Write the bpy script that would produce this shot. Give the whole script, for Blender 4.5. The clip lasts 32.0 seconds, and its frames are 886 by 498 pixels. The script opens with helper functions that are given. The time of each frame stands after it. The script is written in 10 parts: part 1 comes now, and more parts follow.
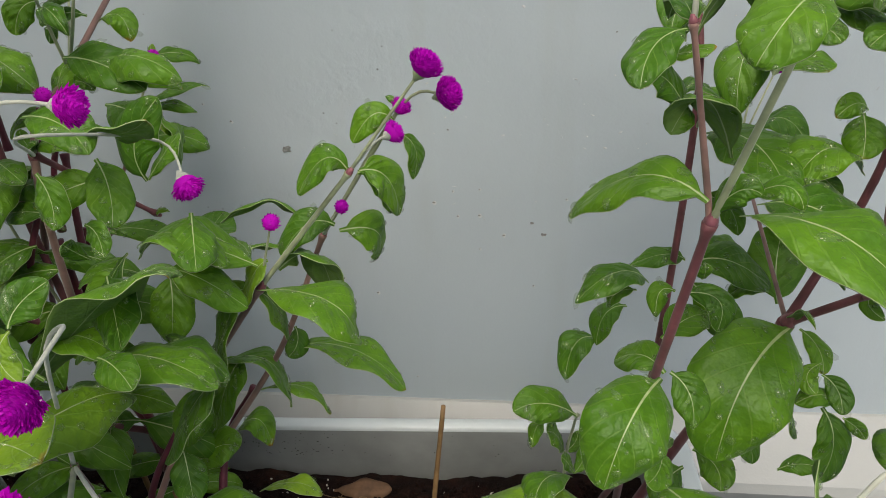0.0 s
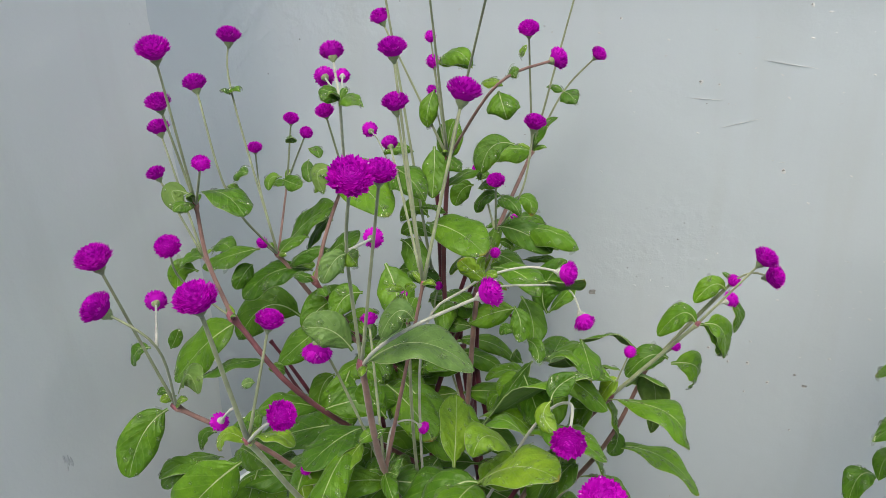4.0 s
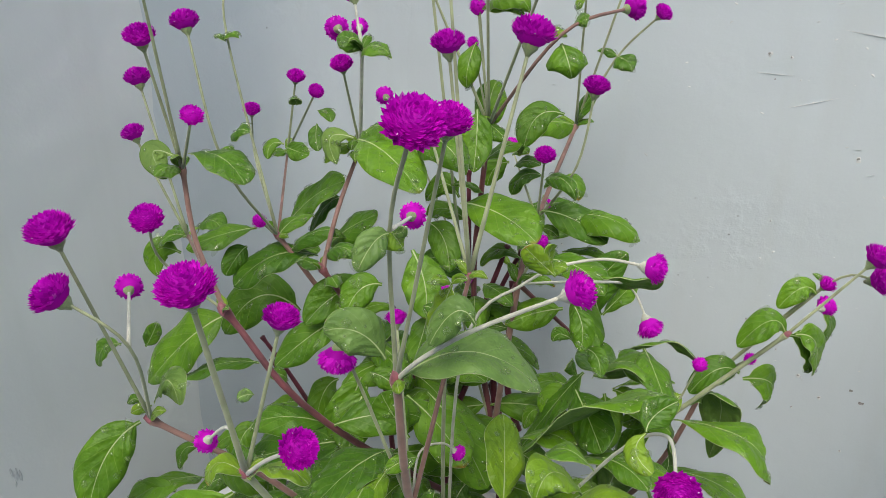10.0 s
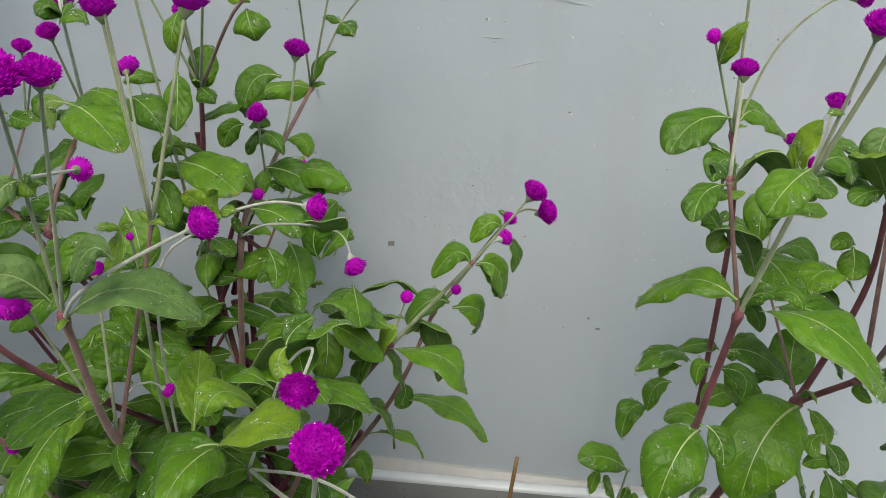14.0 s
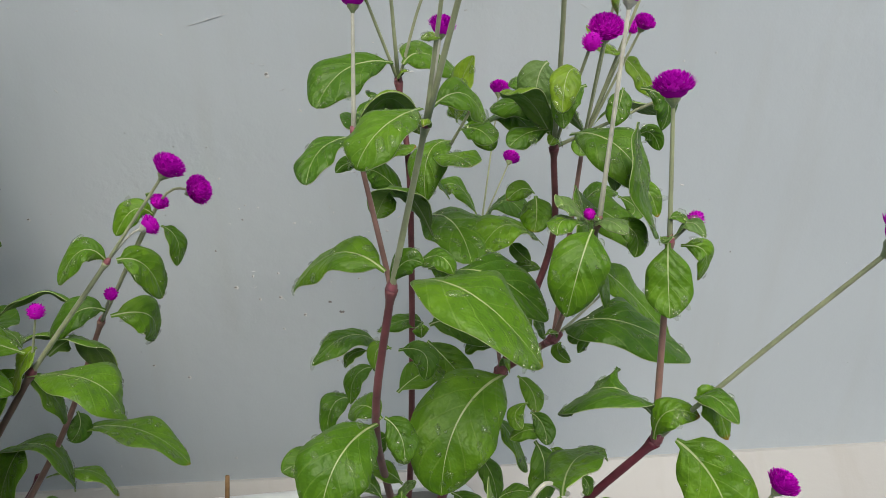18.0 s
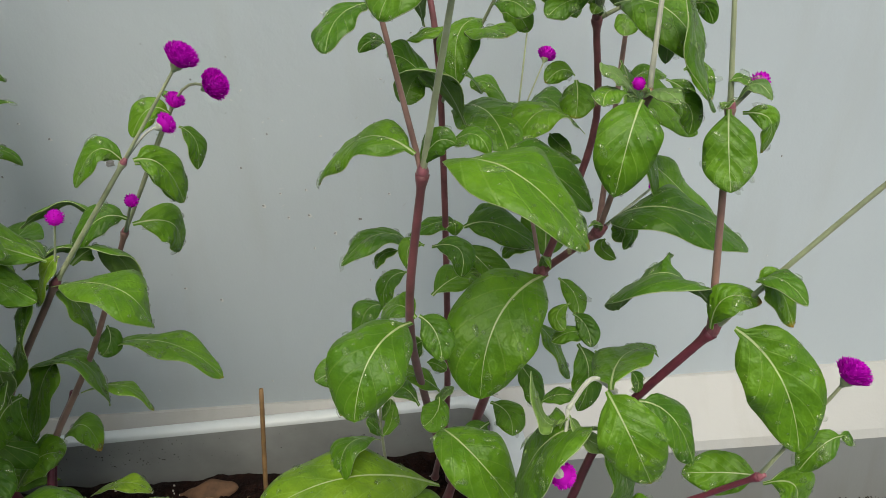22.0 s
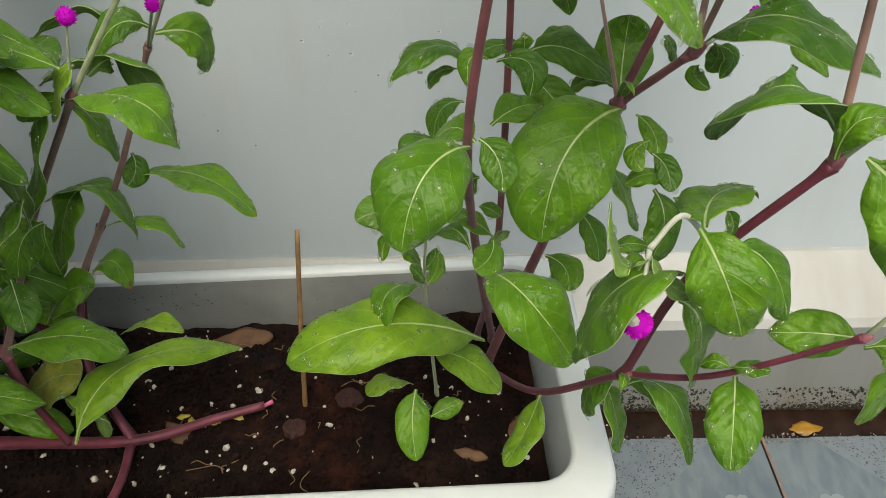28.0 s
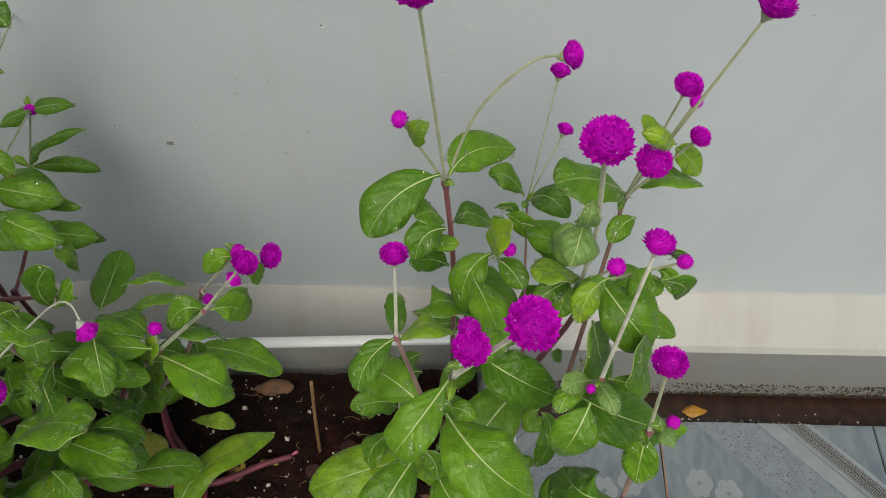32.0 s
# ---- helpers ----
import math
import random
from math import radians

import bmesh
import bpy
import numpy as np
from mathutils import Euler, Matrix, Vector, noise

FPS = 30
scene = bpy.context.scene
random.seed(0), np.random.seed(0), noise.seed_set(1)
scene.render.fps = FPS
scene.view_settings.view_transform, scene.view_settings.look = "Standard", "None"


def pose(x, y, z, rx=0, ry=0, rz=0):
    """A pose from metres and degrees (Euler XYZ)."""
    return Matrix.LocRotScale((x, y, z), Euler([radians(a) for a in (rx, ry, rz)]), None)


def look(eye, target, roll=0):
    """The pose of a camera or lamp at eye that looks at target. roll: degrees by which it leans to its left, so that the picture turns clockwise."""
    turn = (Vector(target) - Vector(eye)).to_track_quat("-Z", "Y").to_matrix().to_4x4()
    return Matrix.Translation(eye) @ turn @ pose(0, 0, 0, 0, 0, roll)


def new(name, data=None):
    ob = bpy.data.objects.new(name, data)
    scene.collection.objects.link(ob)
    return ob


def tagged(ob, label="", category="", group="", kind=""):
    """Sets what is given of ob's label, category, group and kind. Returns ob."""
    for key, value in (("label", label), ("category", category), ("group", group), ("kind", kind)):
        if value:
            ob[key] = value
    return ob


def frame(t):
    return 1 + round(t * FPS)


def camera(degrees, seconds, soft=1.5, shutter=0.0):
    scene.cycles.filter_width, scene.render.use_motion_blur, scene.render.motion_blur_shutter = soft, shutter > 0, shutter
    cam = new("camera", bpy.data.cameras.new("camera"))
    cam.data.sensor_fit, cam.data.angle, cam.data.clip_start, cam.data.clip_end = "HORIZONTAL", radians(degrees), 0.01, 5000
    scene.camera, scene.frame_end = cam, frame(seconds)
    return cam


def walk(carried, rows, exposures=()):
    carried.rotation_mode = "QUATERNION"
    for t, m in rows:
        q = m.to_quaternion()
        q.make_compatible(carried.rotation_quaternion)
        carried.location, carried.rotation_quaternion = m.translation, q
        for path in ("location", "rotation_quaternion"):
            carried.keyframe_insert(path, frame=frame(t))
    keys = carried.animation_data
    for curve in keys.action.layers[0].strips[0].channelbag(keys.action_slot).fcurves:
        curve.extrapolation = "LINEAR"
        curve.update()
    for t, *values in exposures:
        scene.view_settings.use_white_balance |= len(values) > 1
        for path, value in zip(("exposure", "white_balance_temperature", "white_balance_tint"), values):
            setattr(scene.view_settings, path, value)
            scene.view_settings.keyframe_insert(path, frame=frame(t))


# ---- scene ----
cam = camera(63.1, 32.0, 0.8)
PATH = [
    (0, (0.039, 0.093, 0.654), (-0.141, 1.763, -0.431), -2.3),
    (0.5, (0.016, 0.012, 0.677), (-0.283, 1.692, -0.366), -3.4),
    (1, (0.0, -0.045, 0.699), (-0.474, 1.646, -0.258), -3.3),
    (1.5, (-0.006, -0.08, 0.727), (-0.582, 1.634, -0.125), -3.5),
    (2, (-0.019, -0.1, 0.747), (-0.657, 1.639, -0.009), -2.9),
    (2.5, (-0.026, -0.101, 0.756), (-0.677, 1.649, 0.04), -3.1),
    (4.5, (-0.071, -0.076, 0.747), (-0.75, 1.638, -0.027), -2.0),
    (5, (-0.103, -0.066, 0.739), (-0.777, 1.654, -0.03), -0.1),
    (5.5, (-0.136, -0.04, 0.718), (-0.777, 1.675, -0.086), 0.7),
    (6, (-0.152, -0.013, 0.706), (-0.786, 1.705, -0.098), -0.1),
    (6.5, (-0.153, -0.001, 0.702), (-0.78, 1.727, -0.085), -0.7),
    (7, (-0.147, 0.002, 0.701), (-0.787, 1.725, -0.089), -0.9),
    (7.5, (-0.141, -0.006, 0.706), (-0.784, 1.715, -0.084), -0.8),
    (8, (-0.136, -0.016, 0.706), (-0.784, 1.701, -0.09), -0.5),
    (8.5, (-0.128, -0.015, 0.707), (-0.78, 1.705, -0.077), -0.4),
    (9, (-0.127, -0.017, 0.709), (-0.761, 1.71, -0.077), -0.2),
    (9.5, (-0.124, -0.018, 0.708), (-0.739, 1.721, -0.065), 0.1),
    (10, (-0.12, -0.015, 0.71), (-0.716, 1.726, -0.073), -0.1),
    (10.5, (-0.119, -0.019, 0.711), (-0.712, 1.728, -0.062), 0.0),
    (11, (-0.12, -0.02, 0.71), (-0.719, 1.729, -0.052), 0.3),
    (11.5, (-0.123, -0.018, 0.704), (-0.708, 1.729, -0.073), 0.4),
    (12, (-0.124, -0.016, 0.704), (-0.71, 1.726, -0.085), 0.6),
    (12.5, (-0.119, -0.012, 0.703), (-0.712, 1.714, -0.116), -0.0),
    (13, (-0.108, -0.019, 0.714), (-0.712, 1.719, -0.069), -0.5),
    (13.5, (-0.068, -0.034, 0.728), (-0.585, 1.731, -0.057), -1.0),
    (14, (0.004, -0.036, 0.71), (-0.265, 1.76, -0.128), 0.7),
    (14.2, (0.03, -0.041, 0.704), (-0.18, 1.759, -0.142), -0.2),
    (14.5, (0.06, -0.037, 0.71), (-0.122, 1.751, -0.167), -0.3),
    (15, (0.099, -0.016, 0.725), (0.031, 1.799, -0.112), -0.6),
    (15.5, (0.14, -0.0, 0.755), (0.243, 1.863, 0.034), -0.9),
    (17.5, (0.125, 0.025, 0.688), (0.278, 1.816, -0.188), 0.2),
    (18, (0.119, 0.037, 0.678), (0.271, 1.823, -0.208), 0.1),
    (18.5, (0.112, 0.044, 0.67), (0.274, 1.839, -0.199), -0.2),
    (19, (0.108, 0.048, 0.668), (0.242, 1.838, -0.215), -0.6),
    (19.5, (0.111, 0.044, 0.663), (0.251, 1.82, -0.245), -1.7),
    (20, (0.117, 0.042, 0.653), (0.223, 1.792, -0.311), -2.6),
    (20.5, (0.118, 0.045, 0.643), (0.201, 1.76, -0.383), -2.7),
    (21, (0.118, 0.048, 0.637), (0.186, 1.747, -0.416), -3.2),
    (21.5, (0.118, 0.05, 0.636), (0.173, 1.747, -0.42), -3.6),
    (22, (0.118, 0.048, 0.641), (0.174, 1.765, -0.383), -2.7),
    (22.2, (0.1183, 0.0432, 0.6362), (0.1643, 1.5086, -0.2243), -2.72),
    (22.5, (0.119, 0.053, 0.621), (0.169, 1.68, -0.541), -3.2),
    (23, (0.116, 0.064, 0.599), (0.089, 1.66, -0.605), -3.9),
    (23.5, (0.11, 0.067, 0.596), (0.098, 1.663, -0.61), -1.9),
    (24, (0.108, 0.067, 0.596), (0.089, 1.667, -0.604), -1.9),
    (24.5, (0.106, 0.068, 0.595), (0.1, 1.664, -0.61), -1.1),
    (25, (0.105, 0.068, 0.595), (0.086, 1.669, -0.603), -1.4),
    (25.5, (0.104, 0.066, 0.597), (0.086, 1.671, -0.596), -1.2),
    (27.5, (0.101, 0.064, 0.608), (0.076, 1.648, -0.613), -1.9),
    (28, (0.106, 0.073, 0.59), (0.051, 1.608, -0.69), -2.4),
    (28.5, (0.107, 0.08, 0.595), (0.069, 1.648, -0.647), -2.0),
    (29, (0.11, 0.083, 0.611), (0.095, 1.662, -0.618), -2.5),
    (29.2, (0.1208, 0.0865, 0.6038), (0.0909, 1.4320, -0.4348), -2.82),
    (29.5, (0.11, 0.096, 0.628), (0.087, 1.673, -0.602), -1.5),
    (30, (0.115, 0.119, 0.693), (0.063, 1.536, -0.718), -1.9),
    (30.2, (0.1159, 0.1178, 0.7385), (0.0400, 1.3144, -0.4666), -2.36),
    (30.5, (0.123, 0.124, 0.813), (0.069, 1.418, -0.711), -2.2),
    (30.7, (0.1264, 0.1348, 0.8550), (0.0864, 1.1683, -0.4941), -1.27),
    (31, (0.132, 0.156, 0.9), (0.054, 1.315, -0.728), -1.3),
    (31.2, (0.137, 0.171, 0.924), (0.036, 1.32, -0.71), -2.4),
    (31.3, (0.1399, 0.1797, 0.9298), (0.0682, 1.1573, -0.4592), -1.95),
    (31.5, (0.145, 0.189, 0.932), (0.112, 1.34, -0.703), -0.3),
    (31.8, (0.1454, 0.1933, 0.9359), (0.1294, 1.1147, -0.4927), 0.66),
    (32, (0.144, 0.2, 0.946), (0.075, 1.24, -0.761), -2.4),
]
walk(cam, [(t, look(eye, target, roll)) for t, eye, target, roll in PATH],
     [(0, 0.15, 6900, 8), (2, 0.39, 6850, 8), (5, 0.49, 6800, 9), (9, 0.50, 6800, 9), (13, 0.43, 6800, 9), (14.5, 0.11, 6750, 9), (18, 0.08, 6850, 10), (22, 0.19, 6950, 6), (28, 0.40, 7250, 5), (32, 0.05, 7150, 8)])


# ---- world, sun and exposure ----
world = bpy.data.worlds.new("world")
scene.world = world
world.use_nodes = True
wn = world.node_tree
sky = wn.nodes.new("ShaderNodeTexSky")
sky.sky_type = "NISHITA"
sky.sun_disc = False
sky.sun_elevation = radians(58)
sky.sun_rotation = radians(185)
sky.air_density, sky.dust_density, sky.ozone_density = 1.0, 4.0, 1.0
back = wn.nodes["Background"]
back.inputs["Strength"].default_value = 0.13
wn.links.new(sky.outputs[0], back.inputs["Color"])

sun_data = bpy.data.lights.new("sun", "SUN")
sun_data.energy, sun_data.angle, sun_data.color = 2.0, radians(50), (1.0, 0.99, 0.97)
sun = new("sun", sun_data)
sun.matrix_basis = look((0, 0, 5), (0.0, 0.53, 5 - 0.85))


# ---- materials ----
def material(name):
    m = bpy.data.materials.new(name)
    m.use_nodes = True
    return m, m.node_tree.nodes, m.node_tree.links, m.node_tree.nodes["Principled BSDF"]


def noise_node(nodes, links, scale, detail=4.0, rough=0.55, coord="Object", stretch=None):
    tc = nodes.new("ShaderNodeTexCoord")
    n = nodes.new("ShaderNodeTexNoise")
    n.inputs["Scale"].default_value = scale
    n.inputs["Detail"].default_value = detail
    n.inputs["Roughness"].default_value = rough
    if stretch:
        mp = nodes.new("ShaderNodeMapping")
        mp.inputs["Scale"].default_value = stretch
        links.new(tc.outputs[coord], mp.inputs["Vector"])
        links.new(mp.outputs[0], n.inputs["Vector"])
    else:
        links.new(tc.outputs[coord], n.inputs["Vector"])
    return n


def ramp(nodes, links, fac, stops):
    r = nodes.new("ShaderNodeValToRGB")
    while len(r.color_ramp.elements) < len(stops):
        r.color_ramp.elements.new(0.5)
    for e, (p, c) in zip(r.color_ramp.elements, stops):
        e.position, e.color = p, (*c, 1.0)
    links.new(fac, r.inputs[0])
    return r


def mix_colour(nodes, links, fac, a, b, blend="MIX"):
    m = nodes.new("ShaderNodeMix")
    m.data_type, m.blend_type = "RGBA", blend
    for sock, v in ((m.inputs[0], fac), (m.inputs[6], a), (m.inputs[7], b)):
        if isinstance(v, bpy.types.NodeSocket):
            links.new(v, sock)
        elif isinstance(v, (int, float)):
            sock.default_value = v
        else:
            sock.default_value = (*v, 1.0)
    return m.outputs[2]


def add_bump(nodes, links, bsdf, height, strength, distance, before=None):
    b = nodes.new("ShaderNodeBump")
    b.inputs["Strength"].default_value = strength
    b.inputs["Distance"].default_value = distance
    links.new(height, b.inputs["Height"])
    if before:
        links.new(before.outputs[0], b.inputs["Normal"])
    links.new(b.outputs[0], bsdf.inputs["Normal"])
    return b


def painted_wall(name, tint, stain):
    m, n, l, p = material(name)
    big = noise_node(n, l, 2.2, 3)
    fine = noise_node(n, l, 38, 6)
    streak = noise_node(n, l, 6, 4, stretch=(3.0, 1.0, 0.35))
    c1 = ramp(n, l, big.outputs[0], [(0.3, tuple(v * 0.93 for v in tint)), (0.7, tint)])
    c2 = ramp(n, l, streak.outputs[0], [(0.52, tint), (0.78, stain)])
    col = mix_colour(n, l, 0.35, c1.outputs[0], c2.outputs[0])
    spk = n.new("ShaderNodeTexVoronoi")
    spk.inputs["Scale"].default_value = 55
    tc = n.new("ShaderNodeTexCoord")
    l.new(tc.outputs["Object"], spk.inputs["Vector"])
    sr = ramp(n, l, spk.outputs["Distance"], [(0.02, (0.35, 0.35, 0.34)), (0.07, (1, 1, 1))])
    patch = ramp(n, l, noise_node(n, l, 3.1, 2).outputs[0], [(0.56, (0, 0, 0)), (0.66, (1, 1, 1))])
    speck = mix_colour(n, l, patch.outputs[0], (1, 1, 1), sr.outputs[0])
    col = mix_colour(n, l, 1.0, col, speck, "MULTIPLY")
    l.new(col, p.inputs["Base Color"])
    p.inputs["Roughness"].default_value = 0.34
    lump = noise_node(n, l, 9, 3)
    b1 = add_bump(n, l, p, lump.outputs[0], 0.5, 0.006)
    crust = ramp(n, l, noise_node(n, l, 70, 5).outputs[0], [(0.45, (0, 0, 0)), (0.75, (1, 1, 1))])
    gate = mix_colour(n, l, patch.outputs[0], (0.15, 0.15, 0.15), crust.outputs[0])
    b2 = add_bump(n, l, p, gate, 0.26, 0.0025, b1)
    b3 = add_bump(n, l, p, fine.outputs[0], 0.34, 0.0014, b2)
    add_bump(n, l, p, noise_node(n, l, 420, 2).outputs[0], 0.18, 0.0006, b3)
    return m


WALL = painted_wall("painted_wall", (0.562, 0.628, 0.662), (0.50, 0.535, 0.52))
# side wall paint whitened beyond the back wall's to offset grazing light
WALL_BRIGHTENED = painted_wall("brightened_wall_paint", (0.76, 0.80, 0.80), (0.61, 0.63, 0.60))
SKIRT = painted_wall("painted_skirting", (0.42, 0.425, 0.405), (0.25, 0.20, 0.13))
SKIRT_FACE = painted_wall("grey_skirting_face", (0.235, 0.245, 0.24), (0.15, 0.13, 0.09))


def plain(name, colour, rough, var=0.12, scale=60.0, bump=0.0, metal=0.0, down=0.0):
    m, n, l, p = material(name)
    nz = noise_node(n, l, scale, 5)
    r = ramp(n, l, nz.outputs[0], [(0.3, tuple(v * (1 - var) for v in colour)), (0.7, tuple(min(1, v * (1 + var)) for v in colour))])
    l.new(r.outputs[0], p.inputs["Base Color"])
    p.inputs["Roughness"].default_value = rough
    p.inputs["Metallic"].default_value = metal
    p.inputs["Sheen Weight"].default_value = down
    if bump:
        add_bump(n, l, p, nz.outputs[0], bump, 0.001)
    return m


PLASTIC = plain("white_plastic", (0.69, 0.735, 0.73), 0.34, 0.05, 25, 0.08)
# darkness of the shaded inner back face put into the colour, plus stains
PLASTIC_IN = plain("shaded_stained_plastic", (0.29, 0.30, 0.29), 0.5, 0.25, 12, 0.15)
COPING = plain("grey_cement", (0.30, 0.31, 0.30), 0.8, 0.35, 45, 0.6)
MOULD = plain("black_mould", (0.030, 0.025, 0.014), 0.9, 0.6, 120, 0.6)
MUD = plain("wet_mud", (0.022, 0.011, 0.007), 0.20, 0.5, 40, 0.4)
MUD.node_tree.nodes["Principled BSDF"].inputs["Specular IOR Level"].default_value = 0.22
BAMBOO = plain("bamboo_stick", (0.235, 0.135, 0.055), 0.6, 0.3, 90, 0.2)
DRY = plain("dry_leaf", (0.125, 0.065, 0.032), 0.75, 0.4, 80, 0.5)
YELLOWLEAF = plain("yellow_leaf", (0.30, 0.155, 0.015), 0.5, 0.3, 70, 0.2)
PERLITE = plain("perlite", (0.56, 0.52, 0.45), 0.85, 0.2, 400, 0.4)
PINK = plain("pink_stain", (0.50, 0.25, 0.42), 0.6, 0.3, 200)
CHIP = plain("chipped_plaster", (0.27, 0.27, 0.26), 0.85, 0.5, 300, 0.4)
SCRATCH = plain("scratched_paint", (0.53, 0.56, 0.57), 0.7, 0.2, 300, 0.3)
SCAR = plain("plaster_scar", (0.66, 0.68, 0.68), 0.5, 0.1, 300, 0.4)


def soil_material():
    m, n, l, p = material("potting_soil")
    a = noise_node(n, l, 45, 8, 0.7)
    b = noise_node(n, l, 9, 3)
    c = ramp(n, l, a.outputs[0], [(0.25, (0.0022, 0.0011, 0.0008)), (0.5, (0.0100, 0.0044, 0.0030)), (0.80, (0.046, 0.020, 0.012))])
    red = ramp(n, l, b.outputs[0], [(0.45, (1, 1, 1)), (0.75, (1.6, 0.85, 0.65))])
    l.new(mix_colour(n, l, 1.0, c.outputs[0], red.outputs[0], "MULTIPLY"), p.inputs["Base Color"])
    p.inputs["Roughness"].default_value = 0.85
    p.inputs["Specular IOR Level"].default_value = 0.18
    add_bump(n, l, p, noise_node(n, l, 160, 6, 0.7).outputs[0], 1.0, 0.004)
    return m


SOIL = soil_material()


def leaf_material(name, dark, light, edge, rough=(0.34, 0.58)):
    m, n, l, p = material(name)
    uv = n.new("ShaderNodeTexCoord")
    sep = n.new("ShaderNodeSeparateXYZ")
    l.new(uv.outputs["UV"], sep.inputs[0])
    # side veins: slanted lines from the midrib to the edge
    ab = n.new("ShaderNodeMath"); ab.operation = "ABSOLUTE"
    sub = n.new("ShaderNodeMath"); sub.operation = "SUBTRACT"; sub.inputs[1].default_value = 0.5
    l.new(sep.outputs[1], sub.inputs[0]); l.new(sub.outputs[0], ab.inputs[0])
    k = n.new("ShaderNodeMath"); k.operation = "MULTIPLY_ADD"; k.inputs[1].default_value = -0.75
    l.new(ab.outputs[0], k.inputs[0]); l.new(sep.outputs[0], k.inputs[2])
    fr = n.new("ShaderNodeMath"); fr.operation = "MULTIPLY"; fr.inputs[1].default_value = 36.0
    l.new(k.outputs[0], fr.inputs[0])
    sn = n.new("ShaderNodeMath"); sn.operation = "SINE"
    l.new(fr.outputs[0], sn.inputs[0])
    vein = ramp(n, l, sn.outputs[0], [(0.93, (0, 0, 0)), (1.0, (0.26, 0.26, 0.26))])
    info = n.new("ShaderNodeObjectInfo")
    blot = noise_node(n, l, 60, 4)
    tone = ramp(n, l, info.outputs["Random"], [(0.0, dark), (1.0, light)])
    c = mix_colour(n, l, vein.outputs[0], tone.outputs[0], edge)
    spots = ramp(n, l, blot.outputs[0], [(0.32, (0.68, 0.76, 0.66)), (0.7, (1.2, 1.13, 1.15))])
    c = mix_colour(n, l, 1.0, c, spots.outputs[0], "MULTIPLY")
    wob = n.new("ShaderNodeMath"); wob.operation = "MULTIPLY_ADD"; wob.inputs[1].default_value = 0.22
    l.new(blot.outputs[0], wob.inputs[0]); l.new(sep.outputs[0], wob.inputs[2])
    tipm = n.new("ShaderNodeMapRange")
    l.new(wob.outputs[0], tipm.inputs[0])
    tipm.inputs["From Min"].default_value, tipm.inputs["From Max"].default_value = 1.07, 1.13
    some = n.new("ShaderNodeMath"); some.operation = "MULTIPLY"
    gate = ramp(n, l, info.outputs["Random"], [(0.84, (0, 0, 0)), (0.88, (1, 1, 1))])
    l.new(tipm.outputs[0], some.inputs[0]); l.new(gate.outputs[0], some.inputs[1])
    c = mix_colour(n, l, some.outputs[0], c, (0.36, 0.17, 0.02))
    l.new(c, p.inputs["Base Color"])
    wet = n.new("ShaderNodeMapRange")
    wet.inputs["To Min"].default_value, wet.inputs["To Max"].default_value = rough
    l.new(noise_node(n, l, 45, 3).outputs[0], wet.inputs[0])
    l.new(wet.outputs[0], p.inputs["Roughness"])
    p.inputs["Specular IOR Level"].default_value = 0.42
    p.inputs["Sheen Weight"].default_value = 0.06
    quilt = n.new("ShaderNodeMath"); quilt.operation = "MULTIPLY"
    quilt.inputs[1].default_value = -1.0
    l.new(vein.outputs[0], quilt.inputs[0])
    b0 = add_bump(n, l, p, sn.outputs[0], 0.22, 0.0009)
    b1 = add_bump(n, l, p, quilt.outputs[0], 0.5, 0.0009, b0)
    b2 = add_bump(n, l, p, noise_node(n, l, 95, 3).outputs[0], 0.85, 0.0032, b1)
    add_bump(n, l, p, noise_node(n, l, 420, 2).outputs[0], 0.30, 0.0005, b2)
    tr = n.new("ShaderNodeBsdfTranslucent")
    l.new(mix_colour(n, l, 1.0, c, (1.6, 1.7, 0.6), "MULTIPLY"), tr.inputs[0])
    mx = n.new("ShaderNodeMixShader")
    mx.inputs[0].default_value = 0.15
    l.new(p.outputs[0], mx.inputs[1]); l.new(tr.outputs[0], mx.inputs[2])
    l.new(mx.outputs[0], n["Material Output"].inputs[0])
    return m


LEAF = leaf_material("leaf_green", (0.060, 0.176, 0.004), (0.130, 0.300, 0.009), (0.26, 0.41, 0.08))
LEAF_YOUNG = leaf_material("leaf_young", (0.150, 0.300, 0.010), (0.215, 0.375, 0.016), (0.27, 0.45, 0.09))
LEAF_GREY = leaf_material("leaf_downy", (0.130, 0.255, 0.055), (0.180, 0.320, 0.080), (0.24, 0.36, 0.14))
LEAF_UNDER = leaf_material("leaf_underside", (0.140, 0.260, 0.045), (0.190, 0.330, 0.066), (0.24, 0.35, 0.11), (0.5, 0.7))
LEAF_OLD = leaf_material("leaf_yellowed", (0.22, 0.25, 0.026), (0.28, 0.30, 0.036), (0.33, 0.34, 0.10))
VEIN = plain("leaf_midrib", (0.40, 0.50, 0.22), 0.5, 0.15, 120)
STEM_RED = plain("stem_red", (0.170, 0.050, 0.058), 0.55, 0.35, 70, 0.15, 0.0, 0.18)
STEM_NODE = plain("stem_node", (0.265, 0.085, 0.105), 0.5, 0.4, 200, 0.3, 0.0, 0.15)
STEM_RUN = plain("stem_crimson", (0.135, 0.022, 0.040), 0.5, 0.45, 60, 0.2, 0.0, 0.08)
STEM_PINK = plain("stem_pinkish", (0.24, 0.130, 0.105), 0.65, 0.35, 70, 0.15, 0.0, 0.40)
STEM_GREEN = plain("stem_green", (0.30, 0.34, 0.19), 0.6, 0.25, 90, 0.15, 0.0, 0.45)
STEM_PALE = plain("stem_downy", (0.50, 0.51, 0.42), 0.65, 0.2, 140, 0.4, 0.0, 0.6)
